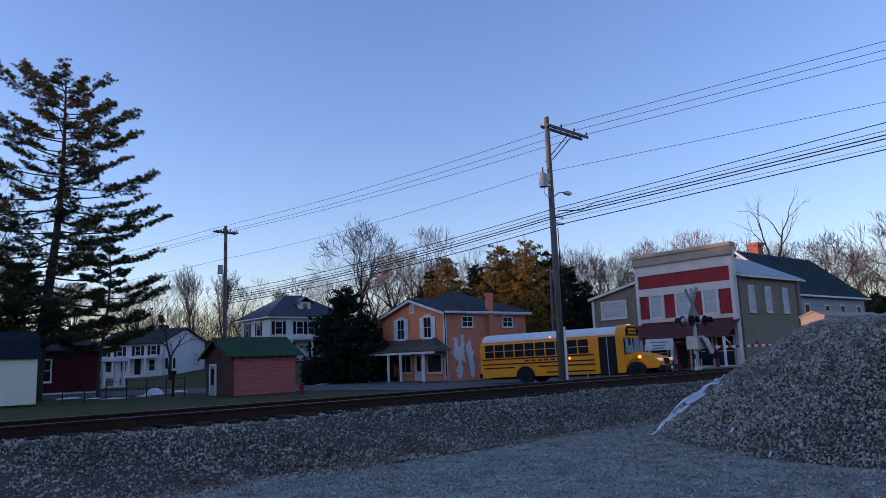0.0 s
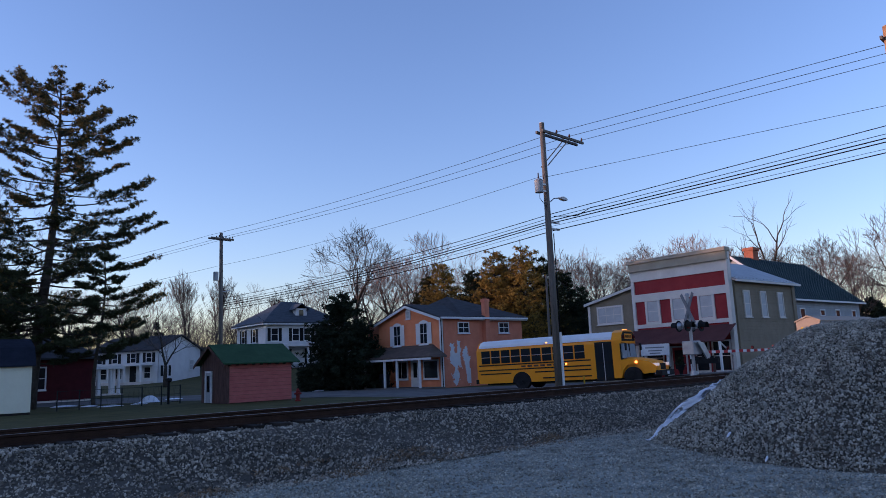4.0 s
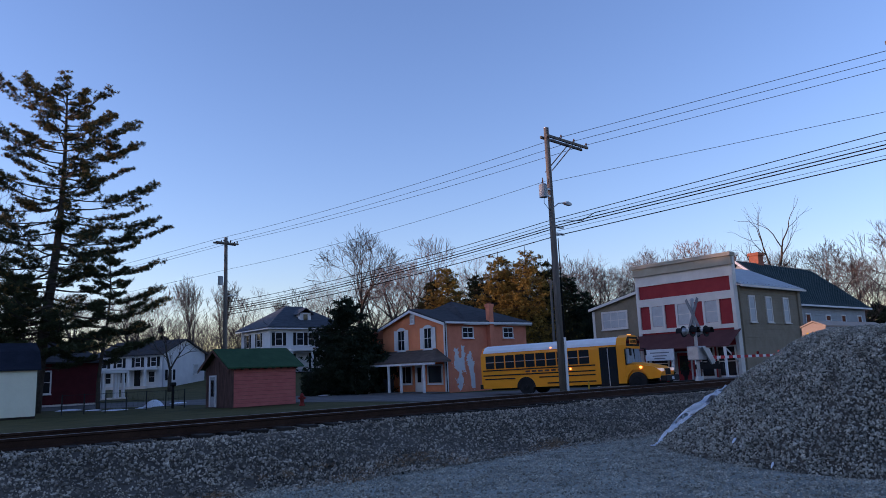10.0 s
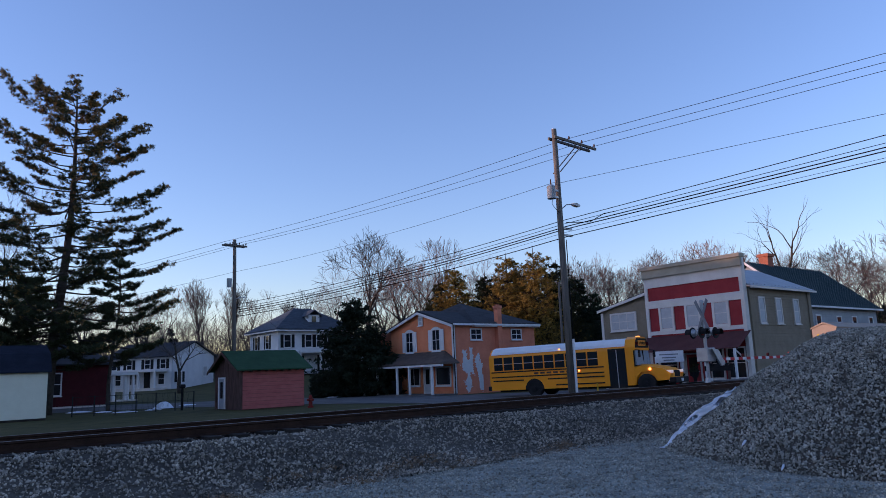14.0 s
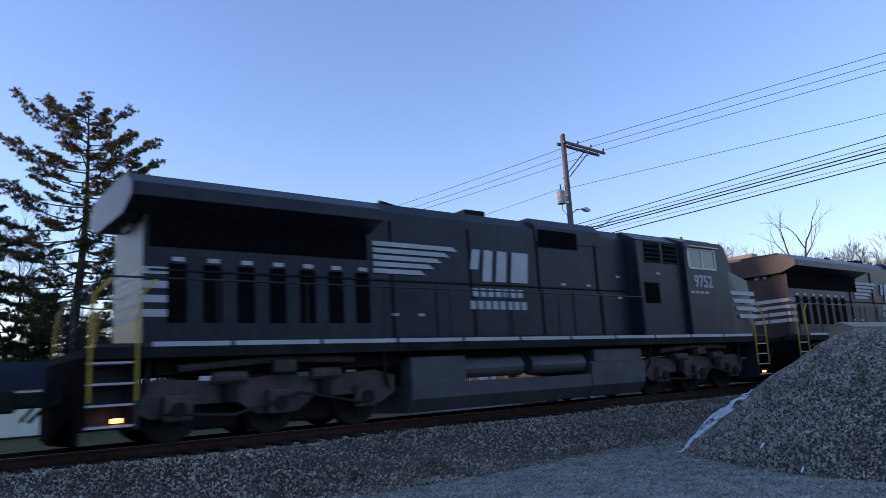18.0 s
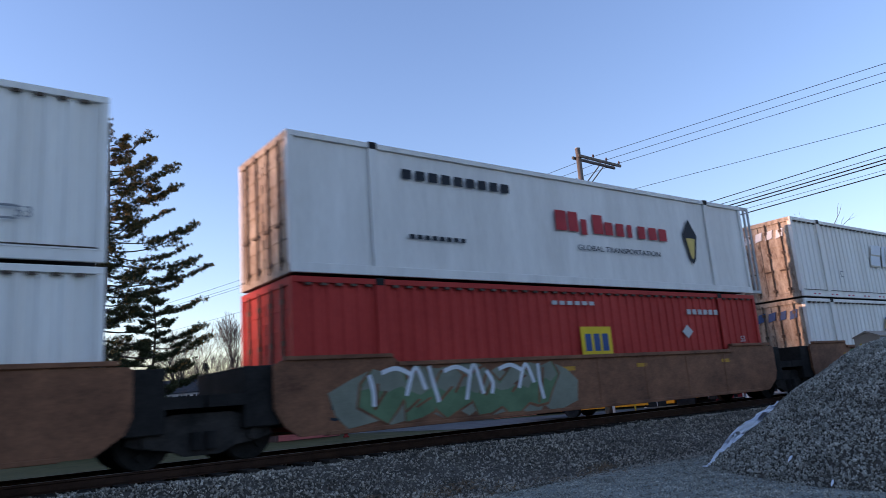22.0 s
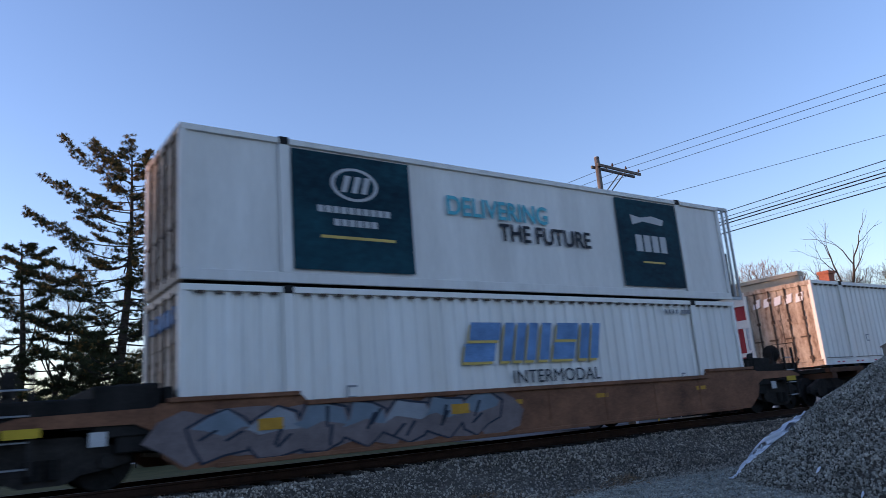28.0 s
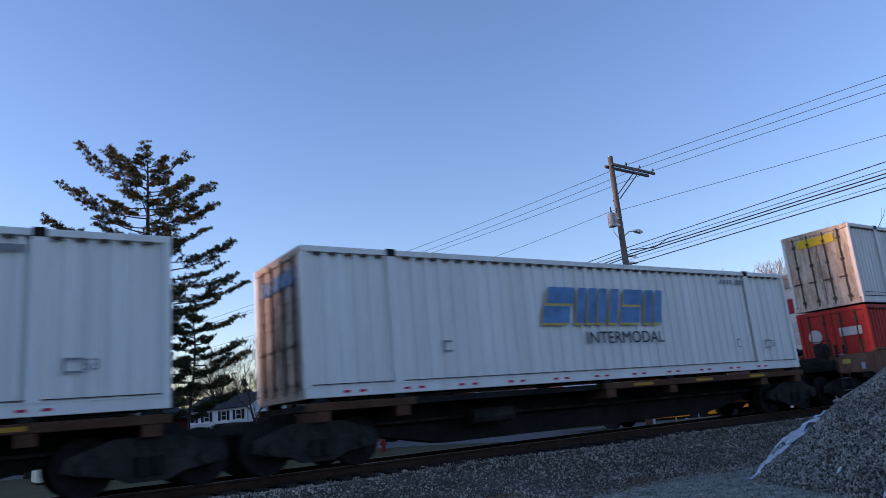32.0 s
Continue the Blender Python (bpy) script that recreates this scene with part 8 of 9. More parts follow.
def well_car(units, m, label, zb=0.3, zt=1.58, panels=(10.4, 10.4, 10.4), figures=True):
    T = thing("well_car", label, "railway well car", group="well cars")
    s0 = units[0]
    for k, u in enumerate(units):
        well_unit(T, u - s0, "end" if k == 0 else "share", "end" if k == len(units) - 1 else "share", m, zb, zt, panels[k], figures)
    ride(T, s0)
    return T


W1 = well_car([-35.6, -16.2, 3.2], "well_brown", "brown articulated well car in three units, sprayed with graffiti", panels=(6.0, None, 10.4))
tags(W1, 1, 1.0, 3.9, 0.42, 1.5, "spray_cream", 6, 0.07)
spray(W1, 2, 8.1, 10.6, 0.36, 1.54, ["spray_grey"], ["spray_pale"], "spray_dark", 2, haze="spray_grey")
spray(W1, 3, 10.7, 13.6, 0.36, 1.54, ["spray_grey"], ["spray_pale"], "spray_dark", 3, haze="spray_grey")
spray(W1, 4, 20.8, 26.0, 0.36, 1.5, ["spray_green"], ["spray_moss"], "well_brown", 6, haze="spray_moss")
tags(W1, 5, 20.8, 25.9, 0.6, 1.48, "spray_white", 10, 0.045, -1.425)
spray(W1, 6, 41.5, 46.2, 0.4, 1.5, ["spray_pink"], ["spray_white"], "spray_rose", 6, haze="spray_green")
W2 = well_car([26.8], "well_ochre", "ochre-brown single well car carrying two containers", 0.2, 1.22, (None,), False)
for k in range(5):
    part("side_marker", Geo().box(2.9 + k * 2.5, -1.406, 0.98, 3.3 + k * 2.5, -1.4, 1.09), M["marker_dull"], W2)
W3 = well_car([50.1, 69.4, 88.8], "well_brown", "brown articulated well car in three units, with a blue graffiti piece")
spray(W3, 8, 26.2, 34.2, 0.34, 1.55, ["spray_teal"], ["spray_pale", "spray_white"], "spray_dark", 6, haze="spray_slate")
tags(W3, 9, 40.9, 43.8, 0.45, 1.4, "spray_faint", 5, 0.02)
W4 = well_car([112.75], "well_brown", "brown well car sprayed with grey and blue graffiti", 0.2, 1.18, (None,), False)
spray(W4, 10, 0.2, 6.6, 0.24, 1.14, ["spray_mauve"], ["spray_slate", "spray_grey", "spray_slate"], "spray_dark", 7, haze="spray_mauve")
for x in (1.3, 5.4):
    part("side_marker", Geo().box(x, -1.432, 0.72, x + 0.45, -1.42, 0.92), M["marker_dull"], W4)
W5 = well_car([225.1], "well_brown", "brown single well car at the end of view")


def spine_unit(T, x, first, last, gap):
    part("centre_beam", Geo().box(x - 0.4, -0.33, 0.5, x + CL + 0.4, 0.33, 1.05), M["loco_dirt"], T)
    part("deck", Geo().box(x + 0.1, -1.18, 1.06, x + CL - 0.1, 1.18, 1.18), M["loco_dirt"], T)
    part("deep_sill", Geo().prism([(x + 1.8, 0.5), (x + 3.6, 0.2), (x + CL - 3.6, 0.2), (x + CL - 1.8, 0.5)], "y", -0.34, 0.34), M["loco_dirt"], T)
    for s in (-1, 1):
        for a, b in ((0.0, 2.3), (7.6, CL)):
            part("side_sill", Geo().box(x + a, min(s * 1.2, s * 1.36), 1.04, x + b, max(s * 1.2, s * 1.36), 1.19, 0.01), M["spine_rust"], T)
        for k in range(3):
            part("side_marker", Geo().box(x + 8.6 + k * 2.4, min(s * 1.36, s * 1.366), 1.08, x + 9.3 + k * 2.4, max(s * 1.36, s * 1.366), 1.15), M["marker_dull"], T)
    for xx in (0.3, 2.0, 7.8, CL / 2 + 2, 14.1, CL - 0.3):
        part("cross_arm", Geo().box(x + xx - 0.15, -1.34, 0.85, x + xx + 0.15, 1.34, 1.04), M["spine_rust"], T)
        for y0 in (-1.28, 1.0):
            part("pedestal", Geo().box(x + xx - 0.12, y0, 1.19, x + xx + 0.12, y0 + 0.28, 1.275), M["loco_dirt"], T)
    part("brake_pipe", Geo().cyl((x, -0.5, 0.72), (x + CL, -0.5, 0.72), 0.035, n=6), M["running_gear"], T)
    part("air_reservoir", Geo().cyl((x + 4.0, -0.75, 0.7), (x + 5.1, -0.75, 0.7), 0.17, n=10), M["running_gear"], T)
    if first:
        freight_truck(T, x + 0.3)
        part("coupler", Geo().box(x - 1.3, -0.12, 0.74, x - 0.4, 0.12, 0.98, 0.03), M["running_gear"], T)
    freight_truck(T, x + CL + (gap / 2 if not last else -0.3))


D = thing("spine_car", "rusty articulated spine car carrying single white containers", "railway spine car", group="spine cars")
for k, (s0, _) in enumerate(SPINE[:4]):
    spine_unit(D, s0 - SPINE[0][0], k == 0, k == 3, 1.15)
ride(D, SPINE[0][0])
D = thing("spine_car", "rusty articulated spine car carrying single white containers", "railway spine car", group="spine cars")
spine_unit(D, 0, True, True, 1.15)
ride(D, SPINE[4][0])


def motions():
    """The whole train runs along the track, towards -x."""
    for ob, s, z, turn in RIDERS:
        walk(ob, [(t, pose(s - SPEED * (t - 23) - d, TRACK_Y, RAIL_Z + z, 0, 0, turn)) for t, d in RUN])
    # wheels turn while their car is near
    place = {ob: (s, turn) for ob, s, z, turn in RIDERS}
    for ob, x, y, r in WHEELS:
        top = ob.parent
        while top.parent:
            top = top.parent
        s, turn = place[top]
        sx = s + (x if not turn else -x)
        t_mid = 23 + (sx - 14) / SPEED
        t0, t1 = t_mid - 1.15, t_mid + 0.85
        rows = [(0.0, 0.0)]
        sign = -1 if not turn else 1
        for k in range(int((t1 - t0) * FPS) + 1):
            t = t0 + k / FPS
            if 0.2 < t < 31.9:
                rows.append((t, sign * math.degrees(SPEED * (t - t0) / r)))
        end = rows[-1][1]
        rows.append((32.0, end))
        walk(ob, [(t, pose(x, y, r, 0, a % 360, 0)) for t, a in rows])

# ---- school bus, level crossing, small street things ----
M.update({
    "bus": paint("school_bus_yellow", (0.92, 0.315, 0.005), 0.35, 0.06, 0.8, spec=0.3),
    "bus_roof": paint("white_roof", (0.72, 0.73, 0.74), 0.5, 0.08),
    "tyre": surf("tyre_rubber", (0.012, 0.012, 0.012), (0.03, 0.03, 0.03), 3, 0.85, 0, 0.3, 30),
    "red_lens": paint("dark_red_lens", (0.09, 0.008, 0.01), 0.2),
    "lit_red": glow("lit_red", (1.0, 0.06, 0.03), 0.25),
    "lit_amber": glow("lit_amber", (1.0, 0.33, 0.04), 1.3),
    "lit_white": glow("bus_headlamp", (1.0, 0.8, 0.62), 0.1),
    # pale blue base: the sky mirrored in the bus windscreen is coloured in
    "sky_glass": paint("sky_tinted_windscreen", (0.3, 0.36, 0.4), 0.05, 0.05, 1.0, 0.0, spec=0.5),
    "beige": surf("beige_cabinet", (0.27, 0.21, 0.155), (0.36, 0.28, 0.21), 1.5, 0.6, 0, 0.08, 20),
    "cabinet_side": surf("grey_cabinet", (0.34, 0.34, 0.35), (0.44, 0.44, 0.45), 1.5, 0.6, 0, 0.08, 20),
    "hydrant": paint("hydrant_red", (0.2, 0.025, 0.02), 0.5),
    "steel_dull": paint("dull_aluminium", (0.2, 0.2, 0.21), 0.7),
    "straw": surf("dry_straw", (0.13, 0.085, 0.05), (0.3, 0.2, 0.125), 2, 0.95, 0, 0.0, 8, island=0.35),
    "fence_dark": paint("dull_dark_steel", (0.03, 0.03, 0.03), 0.7),
    "gate_red": paint("gate_red", (0.5, 0.025, 0.03), 0.4),
    "hedge": surf("dark_hedge", (0.012, 0.02, 0.012), (0.03, 0.042, 0.024), 1.5, 0.9, 0, 0.0, 8, island=0.35),
})


def school_bus():
    T = thing("school_bus", "yellow conventional school bus, white roof, lamps lit, waiting", "school bus", pose(31.47, 33.18, -0.06, 0, -0.9, -73.3))
    W, B = 1.2, 9.15
    sect = [(-W, 0.42), (W, 0.42), (W, 2.35), (W - 0.06, 2.62), (W - 0.28, 2.86), (W - 0.65, 2.97), (-W + 0.65, 2.97), (-W + 0.28, 2.86), (-W + 0.06, 2.62), (-W, 2.35)]
    part("body", Geo().prism(sect, "x", 0.05, B), M["bus"], T)
    part("roof", Geo().prism([(W + 0.004, 2.55), (W - 0.055, 2.7), (W - 0.275, 2.89), (W - 0.65, 3.0), (-W + 0.65, 3.0), (-W + 0.275, 2.89), (-W + 0.055, 2.7), (-W - 0.004, 2.55)], "x", 0.15, B - 0.45), M["bus_roof"], T, "white painted roof panel")
    part("front_cap", Geo().prism([(-W, 2.3), (W, 2.3), (W, 2.5), (W - 0.25, 2.92), (W - 0.65, 3.06), (-W + 0.65, 3.06), (-W + 0.25, 2.92), (-W, 2.5)], "x", B - 0.45, B + 0.12), M["bus"], T)
    part("rear_cap", Geo().prism([(-W + 0.02, 0.45), (W - 0.02, 0.45), (W - 0.02, 2.4), (W - 0.35, 2.85), (-W + 0.35, 2.85), (-W + 0.02, 2.4)], "x", -0.05, 0.06), M["bus"], T)
    for s in (-1, 1):
        a, b = sorted((s * W, s * (W + 0.012)))
        x = 0.3
        k = 0
        while x < (7.1 if s < 0 else 8.8):
            fr = part("window", Geo().box(x - 0.01, a, 1.56, x + 0.64, b, 2.42), M["bus"], T)
            p, q = sorted((s * (W + 0.012), s * (W + 0.02)))
            part("pane", Geo().box(x + 0.015, p, 1.6, x + 0.615, q, 1.96), M["glass"], fr)
            part("pane", Geo().box(x + 0.015, p, 2.0, x + 0.615, q, 2.38), M["glass"], fr)
            part("window_bar", Geo().box(x + 0.02, p, 1.97, x + 0.6, max(q, p) if s > 0 else q, 2.0), M["steel"], fr)
            x += 0.685
            k += 1
        for z, x0, x1 in ((1.5, 0.1, 7.4), (1.2, 0.1, 7.4), (0.98, 0.2, 2.3), (0.98, 3.9, 7.4), (0.62, 4.4, 7.4)):
            part("rub_rail", Geo().box(x0, min(s * W, s * (W + 0.03)), z - 0.035, x1, max(s * W, s * (W + 0.03)), z + 0.035), M["black"], T)
        for k in range(7):
            part("writing_bar", Geo().box(3.0 + k * 0.42, min(s * W, s * (W + 0.006)), 1.3, 3.3 + k * 0.42, max(s * W, s * (W + 0.006)), 1.4), M["brown_boards"], T)
        part("side_lamp", Geo().cyl((5.9, s * W, 1.36), (5.9, s * (W + 0.03), 1.36), 0.06, n=10), M["lit_amber"], T)
        part("marker_lamp", Geo().box(4.7, min(s * (W - 0.04), s * (W + 0.02)), 2.62, 4.78, max(s * (W - 0.04), s * (W + 0.02)), 2.67), M["lit_amber"], T)
        part("marker_lamp", Geo().box(0.02, min(s * (W - 0.2), s * (W - 0.1)), 2.6, 0.08, max(s * (W - 0.2), s * (W - 0.1)), 2.68), M["lit_red"], T)
        part("wheel_arch", Geo().prism([(2.35 + 0.62 * math.cos(t * math.pi / 10) + 0.65, 0.42 + 0.62 * math.sin(t * math.pi / 10)) for t in range(11)], "y", min(s * (W - 0.02), s * (W + 0.006)), max(s * (W - 0.02), s * (W + 0.006))), M["black"], T)
        for x, r in ((3.0, 0.5), (9.75, 0.5)):
            wh = part("wheel", Geo().cyl((x, s * 0.85, r), (x, s * 1.17, r), r, n=26).cyl((x, s * 1.17, r), (x, s * 1.19, r), r * 0.92, n=26), M["tyre"], T)
            part("rim", Geo().cyl((x, s * 1.185, r), (x, s * 1.2, r), 0.27, n=16).cyl((x, s * 1.19, r), (x, s * 1.25, r), 0.1, n=10), M["black"], wh)
        part("fender", Geo().prism([(9.0, 0.45), (9.15, 0.45), (9.25, 0.85), (9.5, 1.12), (9.95, 1.12), (10.25, 0.9), (10.35, 0.6), (11.0, 0.65), (11.1, 0.95), (10.7, 1.25), (9.9, 1.4), (9.0, 1.42)], "y", min(s * 0.8, s * 1.18), max(s * 0.8, s * 1.18)), M["bus"], T)
        part("headlight", Geo().box(10.72, min(s * 0.72, s * 1.1), 0.98, 11.12, max(s * 0.72, s * 1.1), 1.14, 0.03), M["lit_white"], T)
        part("turn_signal", Geo().cyl((10.0, s * 1.18, 1.25), (10.0, s * 1.22, 1.25), 0.075, n=10), M["lit_amber"], T)
        m = part("mirror", Geo().box(9.5, min(s * 1.15, s * 1.4), 1.9, 9.56, max(s * 1.15, s * 1.4), 2.3, 0.02), M["black"], T)
        part("mirror_arm", Geo().tube([(9.15, s * 1.15, 2.35), (9.5, s * 1.25, 2.3)], 0.02, 5), M["black"], m)
    door_ = part("door", Geo().box(7.7, -W - 0.015, 0.3, 8.7, -W + 0.01, 2.45), M["black"], T)
    for x in (7.77, 8.23):
        part("door_pane", Geo().box(x, -W - 0.022, 0.5, x + 0.4, -W - 0.015, 1.25).box(x, -W - 0.022, 1.35, x + 0.4, -W - 0.015, 2.3), M["glass"], door_)
    part("door_post", Geo().box(8.18, -W - 0.03, 0.32, 8.22, -W - 0.015, 2.38), M["steel"], door_)
    part("front_pillar", Geo().box(8.75, -W - 0.004, 0.42, 9.0, -W, 2.3), M["bus"], T)
    part("windshield", Geo().prism([(B, 1.48), (B + 0.18, 1.48), (B + 0.08, 2.4), (B, 2.4)], "y", -1.1, 1.1), M["sky_glass"], T)
    part("windshield_bar", Geo().box(B + 0.1, -0.02, 1.5, B + 0.17, 0.02, 2.3), M["black"], T)
    for y in (-0.55, 0.55):
        part("wiper", Geo().cyl((B + 0.17, y, 1.52), (B + 0.12, y + 0.25, 1.95), 0.012, n=4), M["black"], T)
    part("sign_panel", Geo().box(B + 0.128, -0.6, 2.55, B + 0.14, 0.6, 2.85), M["bus"], T, "yellow header panel with dark bars")
    for k in range(7):
        part("writing_bar", Geo().box(B + 0.14, -0.5 + k * 0.15, 2.62, B + 0.147, -0.4 + k * 0.15, 2.78), M["black"], T)
    for y in (-0.98, -0.74, 0.74, 0.98):
        part("warning_lamp", Geo().cyl((B + 0.12, y, 2.68), (B + 0.16, y, 2.68), 0.09, n=12), M["red_lens"], T)
    for y in (-0.2, 0, 0.2):
        part("clearance_lamp", Geo().box(B - 0.1, y - 0.04, 3.06, B, y + 0.04, 3.1), M["lit_amber"], T)
    rings, hg = [], Geo()
    for x, w, z1 in ((B, 1.08, 1.55), (9.6, 1.05, 1.53), (10.1, 0.98, 1.46), (10.55, 0.9, 1.36), (10.9, 0.8, 1.22), (11.08, 0.68, 1.04)):
        rings.append([(x, w * c, 0.62 + (z1 - 0.62) * h) for c, h in ((-1, 0), (-1, 0.6), (-0.9, 0.86), (-0.55, 0.98), (0, 1), (0.55, 0.98), (0.9, 0.86), (1, 0.6), (1, 0))])
    for r in rings:
        hg.v += r
    hg.f += [(9 * a + k, 9 * a + k + 1, 9 * a + 10 + k, 9 * a + 9 + k) for a in range(5) for k in range(8)] + [tuple(range(45, 54)), tuple(range(8, -1, -1))]
    part("hood", hg, M["bus"], T, smooth=True)
    part("hood_vent", Geo().box(9.35, -1.075, 1.22, 9.75, -1.055, 1.36), M["black"], T)
    part("header_band", Geo().prism([(-1.12, 2.44), (1.12, 2.44), (1.08, 2.75), (0.8, 2.97), (-0.8, 2.97), (-1.08, 2.75)], "x", B + 0.121, B + 0.127), M["black"], T, "black header band round the warning lamps")
    part("windshield_surround", Geo().box(B + 0.0, -1.16, 1.42, B + 0.05, 1.16, 2.44), M["black"], T)
    gr = part("grille", Geo().box(11.05, -0.45, 0.78, 11.1, 0.45, 1.12), M["black"], T)
    for k in range(5):
        part("slat", Geo().box(11.1, -0.42, 0.82 + k * 0.06, 11.115, 0.42, 0.845 + k * 0.06), M["running_gear"], gr)
    part("bumper", Geo().box(11.0, -1.2, 0.45, 11.35, 1.2, 0.75, 0.04), M["black"], T)
    part("number_plate", Geo().box(11.355, -0.25, 0.52, 11.362, 0.15, 0.68), M["sign"], T)
    part("rear_bumper", Geo().box(-0.18, -1.2, 0.42, 0.05, 1.2, 0.68, 0.02), M["black"], T)
    part("underbody", Geo().box(0.3, -0.6, 0.3, 10.8, 0.6, 0.45).box(4.6, -1.0, 0.32, 6.2, -0.6, 0.6), M["black"], T)
    part("crossing_arm", Geo().box(6.9, -W - 0.05, 0.05, 6.98, -W - 0.02, 0.62), M["yellow"], T)


def crossing_signal(at, arm, label, turn=0):
    T = thing("crossing_signal", label, "crossing signal", pose(at[0], at[1], at[2], 0, 0, turn))
    part("mast", Geo().cyl((0, 0, 0), (0, 0, 3.55), 0.075, n=12).cyl((0, 0, 0), (0, 0, 0.25), 0.2, 0.16, n=12), M["steel"], T)
    part("foundation", Geo().box(-0.35, -0.35, -0.6, 0.35, 0.35, 0.05, 0.02), M["trim"], T)
    for a in (56, -56):
        g = Geo().box(-0.8, -0.012, -0.085, 0.8, 0.012, 0.085)
        part("crossbuck_blade", g, M["steel_dull"], T, "dull grey back of a crossbuck blade", at=pose(-0.22, -0.1 - (0.03 if a > 0 else 0), 2.95, 0, a, 62))
    cb = part("lamp_crossarm", Geo().cyl((-0.6, 0.0, 2.2), (0.7, 0.0, 2.2), 0.035, n=8), M["steel"], T)
    for x, y in ((-0.55, -1), (0.55, -1), (-0.55, 1), (0.55, 1)):
        h = part("lamp_disc", Geo().cyl((x, y * 0.2, 2.2), (x, y * 0.225, 2.2), 0.25, n=20), M["black"], T)
        arc = [(x + 0.17 * math.cos(k * math.pi / 8), 2.2 + 0.17 * math.sin(k * math.pi / 8)) for k in range(-1, 10)]
        arc += [(x + (p - x) * 0.93, 2.2 + (q - 2.2) * 0.93) for p, q in arc[::-1]]
        part("visor", Geo().prism(arc, "y", min(y * 0.226, y * 0.5), max(y * 0.226, y * 0.5)), M["black"], h)
        part("lamp_lens", Geo().cyl((x, y * 0.226, 2.2), (x, y * 0.26, 2.2), 0.13, n=16), M["red_lens"], h)
        part("lamp_back", Geo().cyl((x, y * 0.05, 2.2), (x, y * 0.2, 2.2), 0.12, 0.18, n=14), M["steel"], h)
    part("bell", Geo().cyl((0, 0, 3.55), (0, 0, 3.65), 0.12, 0.06, n=12), M["steel"], T)
    mech = part("gate_mechanism", Geo().box(-0.35, -0.28, 0.95, 0.3, 0.28, 1.55, 0.03), M["steel"], T, "grey gate motor box")
    part("counterweight", Geo().prism([(-0.2, 1.5), (0.3, 1.45), (0.75, 0.85), (0.45, 0.75)], "y", -0.42, -0.34), M["steel"], mech)
    if arm:
        ga = part("gate_arm", Geo().box(0.3, -0.36, 0.98, arm, -0.31, 1.1), M["white"], T, "lowered gate arm in red and white")
        n = 9
        for k in range(n):
            x = 0.6 + (arm - 0.7) * k / n
            part("red_stripe", Geo().box(x, -0.366, 0.976, x + (arm - 0.7) / n * 0.5, -0.304, 1.104), M["gate_red"], ga)
        for x in (arm * 0.35, arm * 0.68, arm - 0.1):
            part("gate_lamp", Geo().cyl((x, -0.36, 1.18), (x, -0.3, 1.18), 0.08, n=12), M["lit_red"] if x > arm - 0.2 else M["red_lens"], ga)


school_bus()
crossing_signal((28.6, 17.1, 0.66), 7.0, "railway crossing mast with crossbuck, lamps and lowered gate")

C = thing("relay_cabinet", "beige trackside equipment cabinet with a low pitched lid", "equipment cabinet", pose(23.0, 9.35, 0.0))
part("cabinet_body", Geo().box(0.06, 0.0, 0.15, 5.0, 0.72, 2.48), M["cabinet_side"], C, "grey metal cabinet side")
part("end_panel", Geo().prism([(0.0, 0.15), (0.72, 0.15), (0.72, 2.5), (0.36, 2.62), (0.0, 2.5)], "x", 0.0, 0.06), M["beige"], C, "beige end panel")
part("lid", Geo().prism([(-0.04, 2.48), (0.36, 2.64), (0.76, 2.48), (0.76, 2.52), (0.36, 2.69), (-0.04, 2.52)], "x", -0.03, 5.05), M["beige"], C)
part("plinth", Geo().box(0, 0, 0, 5.0, 0.72, 0.15), M["trim"], C)
for y in (0.18, 0.54):
    part("vent", Geo().cyl((-0.012, y, 2.28), (0.0, y, 2.28), 0.05, n=10), M["yellow"], C)
    part("label_plate", Geo().box(-0.01, y - 0.08, 2.1, 0.0, y + 0.08, 2.16), M["ink"], C)
part("handle", Geo().box(-0.03, 0.34, 1.3, 0.0, 0.38, 1.5), M["steel"], C)

B_ = thing("barricade", "low dark barricade board on two posts", "barricade", pose(39.0, 22.6, 0.0))
part("board", Geo().box(-0.05, -0.9, 1.05, 0.05, 0.9, 1.35), M["black"], B_)
for y in (-0.6, 0.6):
    part("post", Geo().box(-0.05, y - 0.06, 0, 0.05, y + 0.06, 1.05), M["brown_boards"], B_)
for k in range(3):
    part("knob", Geo().box(-0.06, -0.6 + k * 0.5, 1.35, 0.06, -0.4 + k * 0.5, 1.5), M["black"], B_)
for x, y, h in ((39.6, 25.6, 1.05), (39.8, 24.7, 1.35)):
    P_ = thing("planter", "dark urn planter on the shop porch", "planter", pose(x, y, 0.06))
    part("pot", Geo().cyl((0, 0, 0), (0, 0, 0.12), 0.2, n=12).cyl((0, 0, 0.12), (0, 0, h * 0.45), 0.08, 0.12, n=12).cyl((0, 0, h * 0.45), (0, 0, h * 0.7), 0.16, 0.28, n=12), M["black"], P_)
    part("shrub", leaf_cloud([(random.gauss(0, 0.12), random.gauss(0, 0.12), h * 0.7 + abs(random.gauss(0, h * 0.14))) for _ in range(60)], 0.14, 5, 6), M["spruce"], P_)

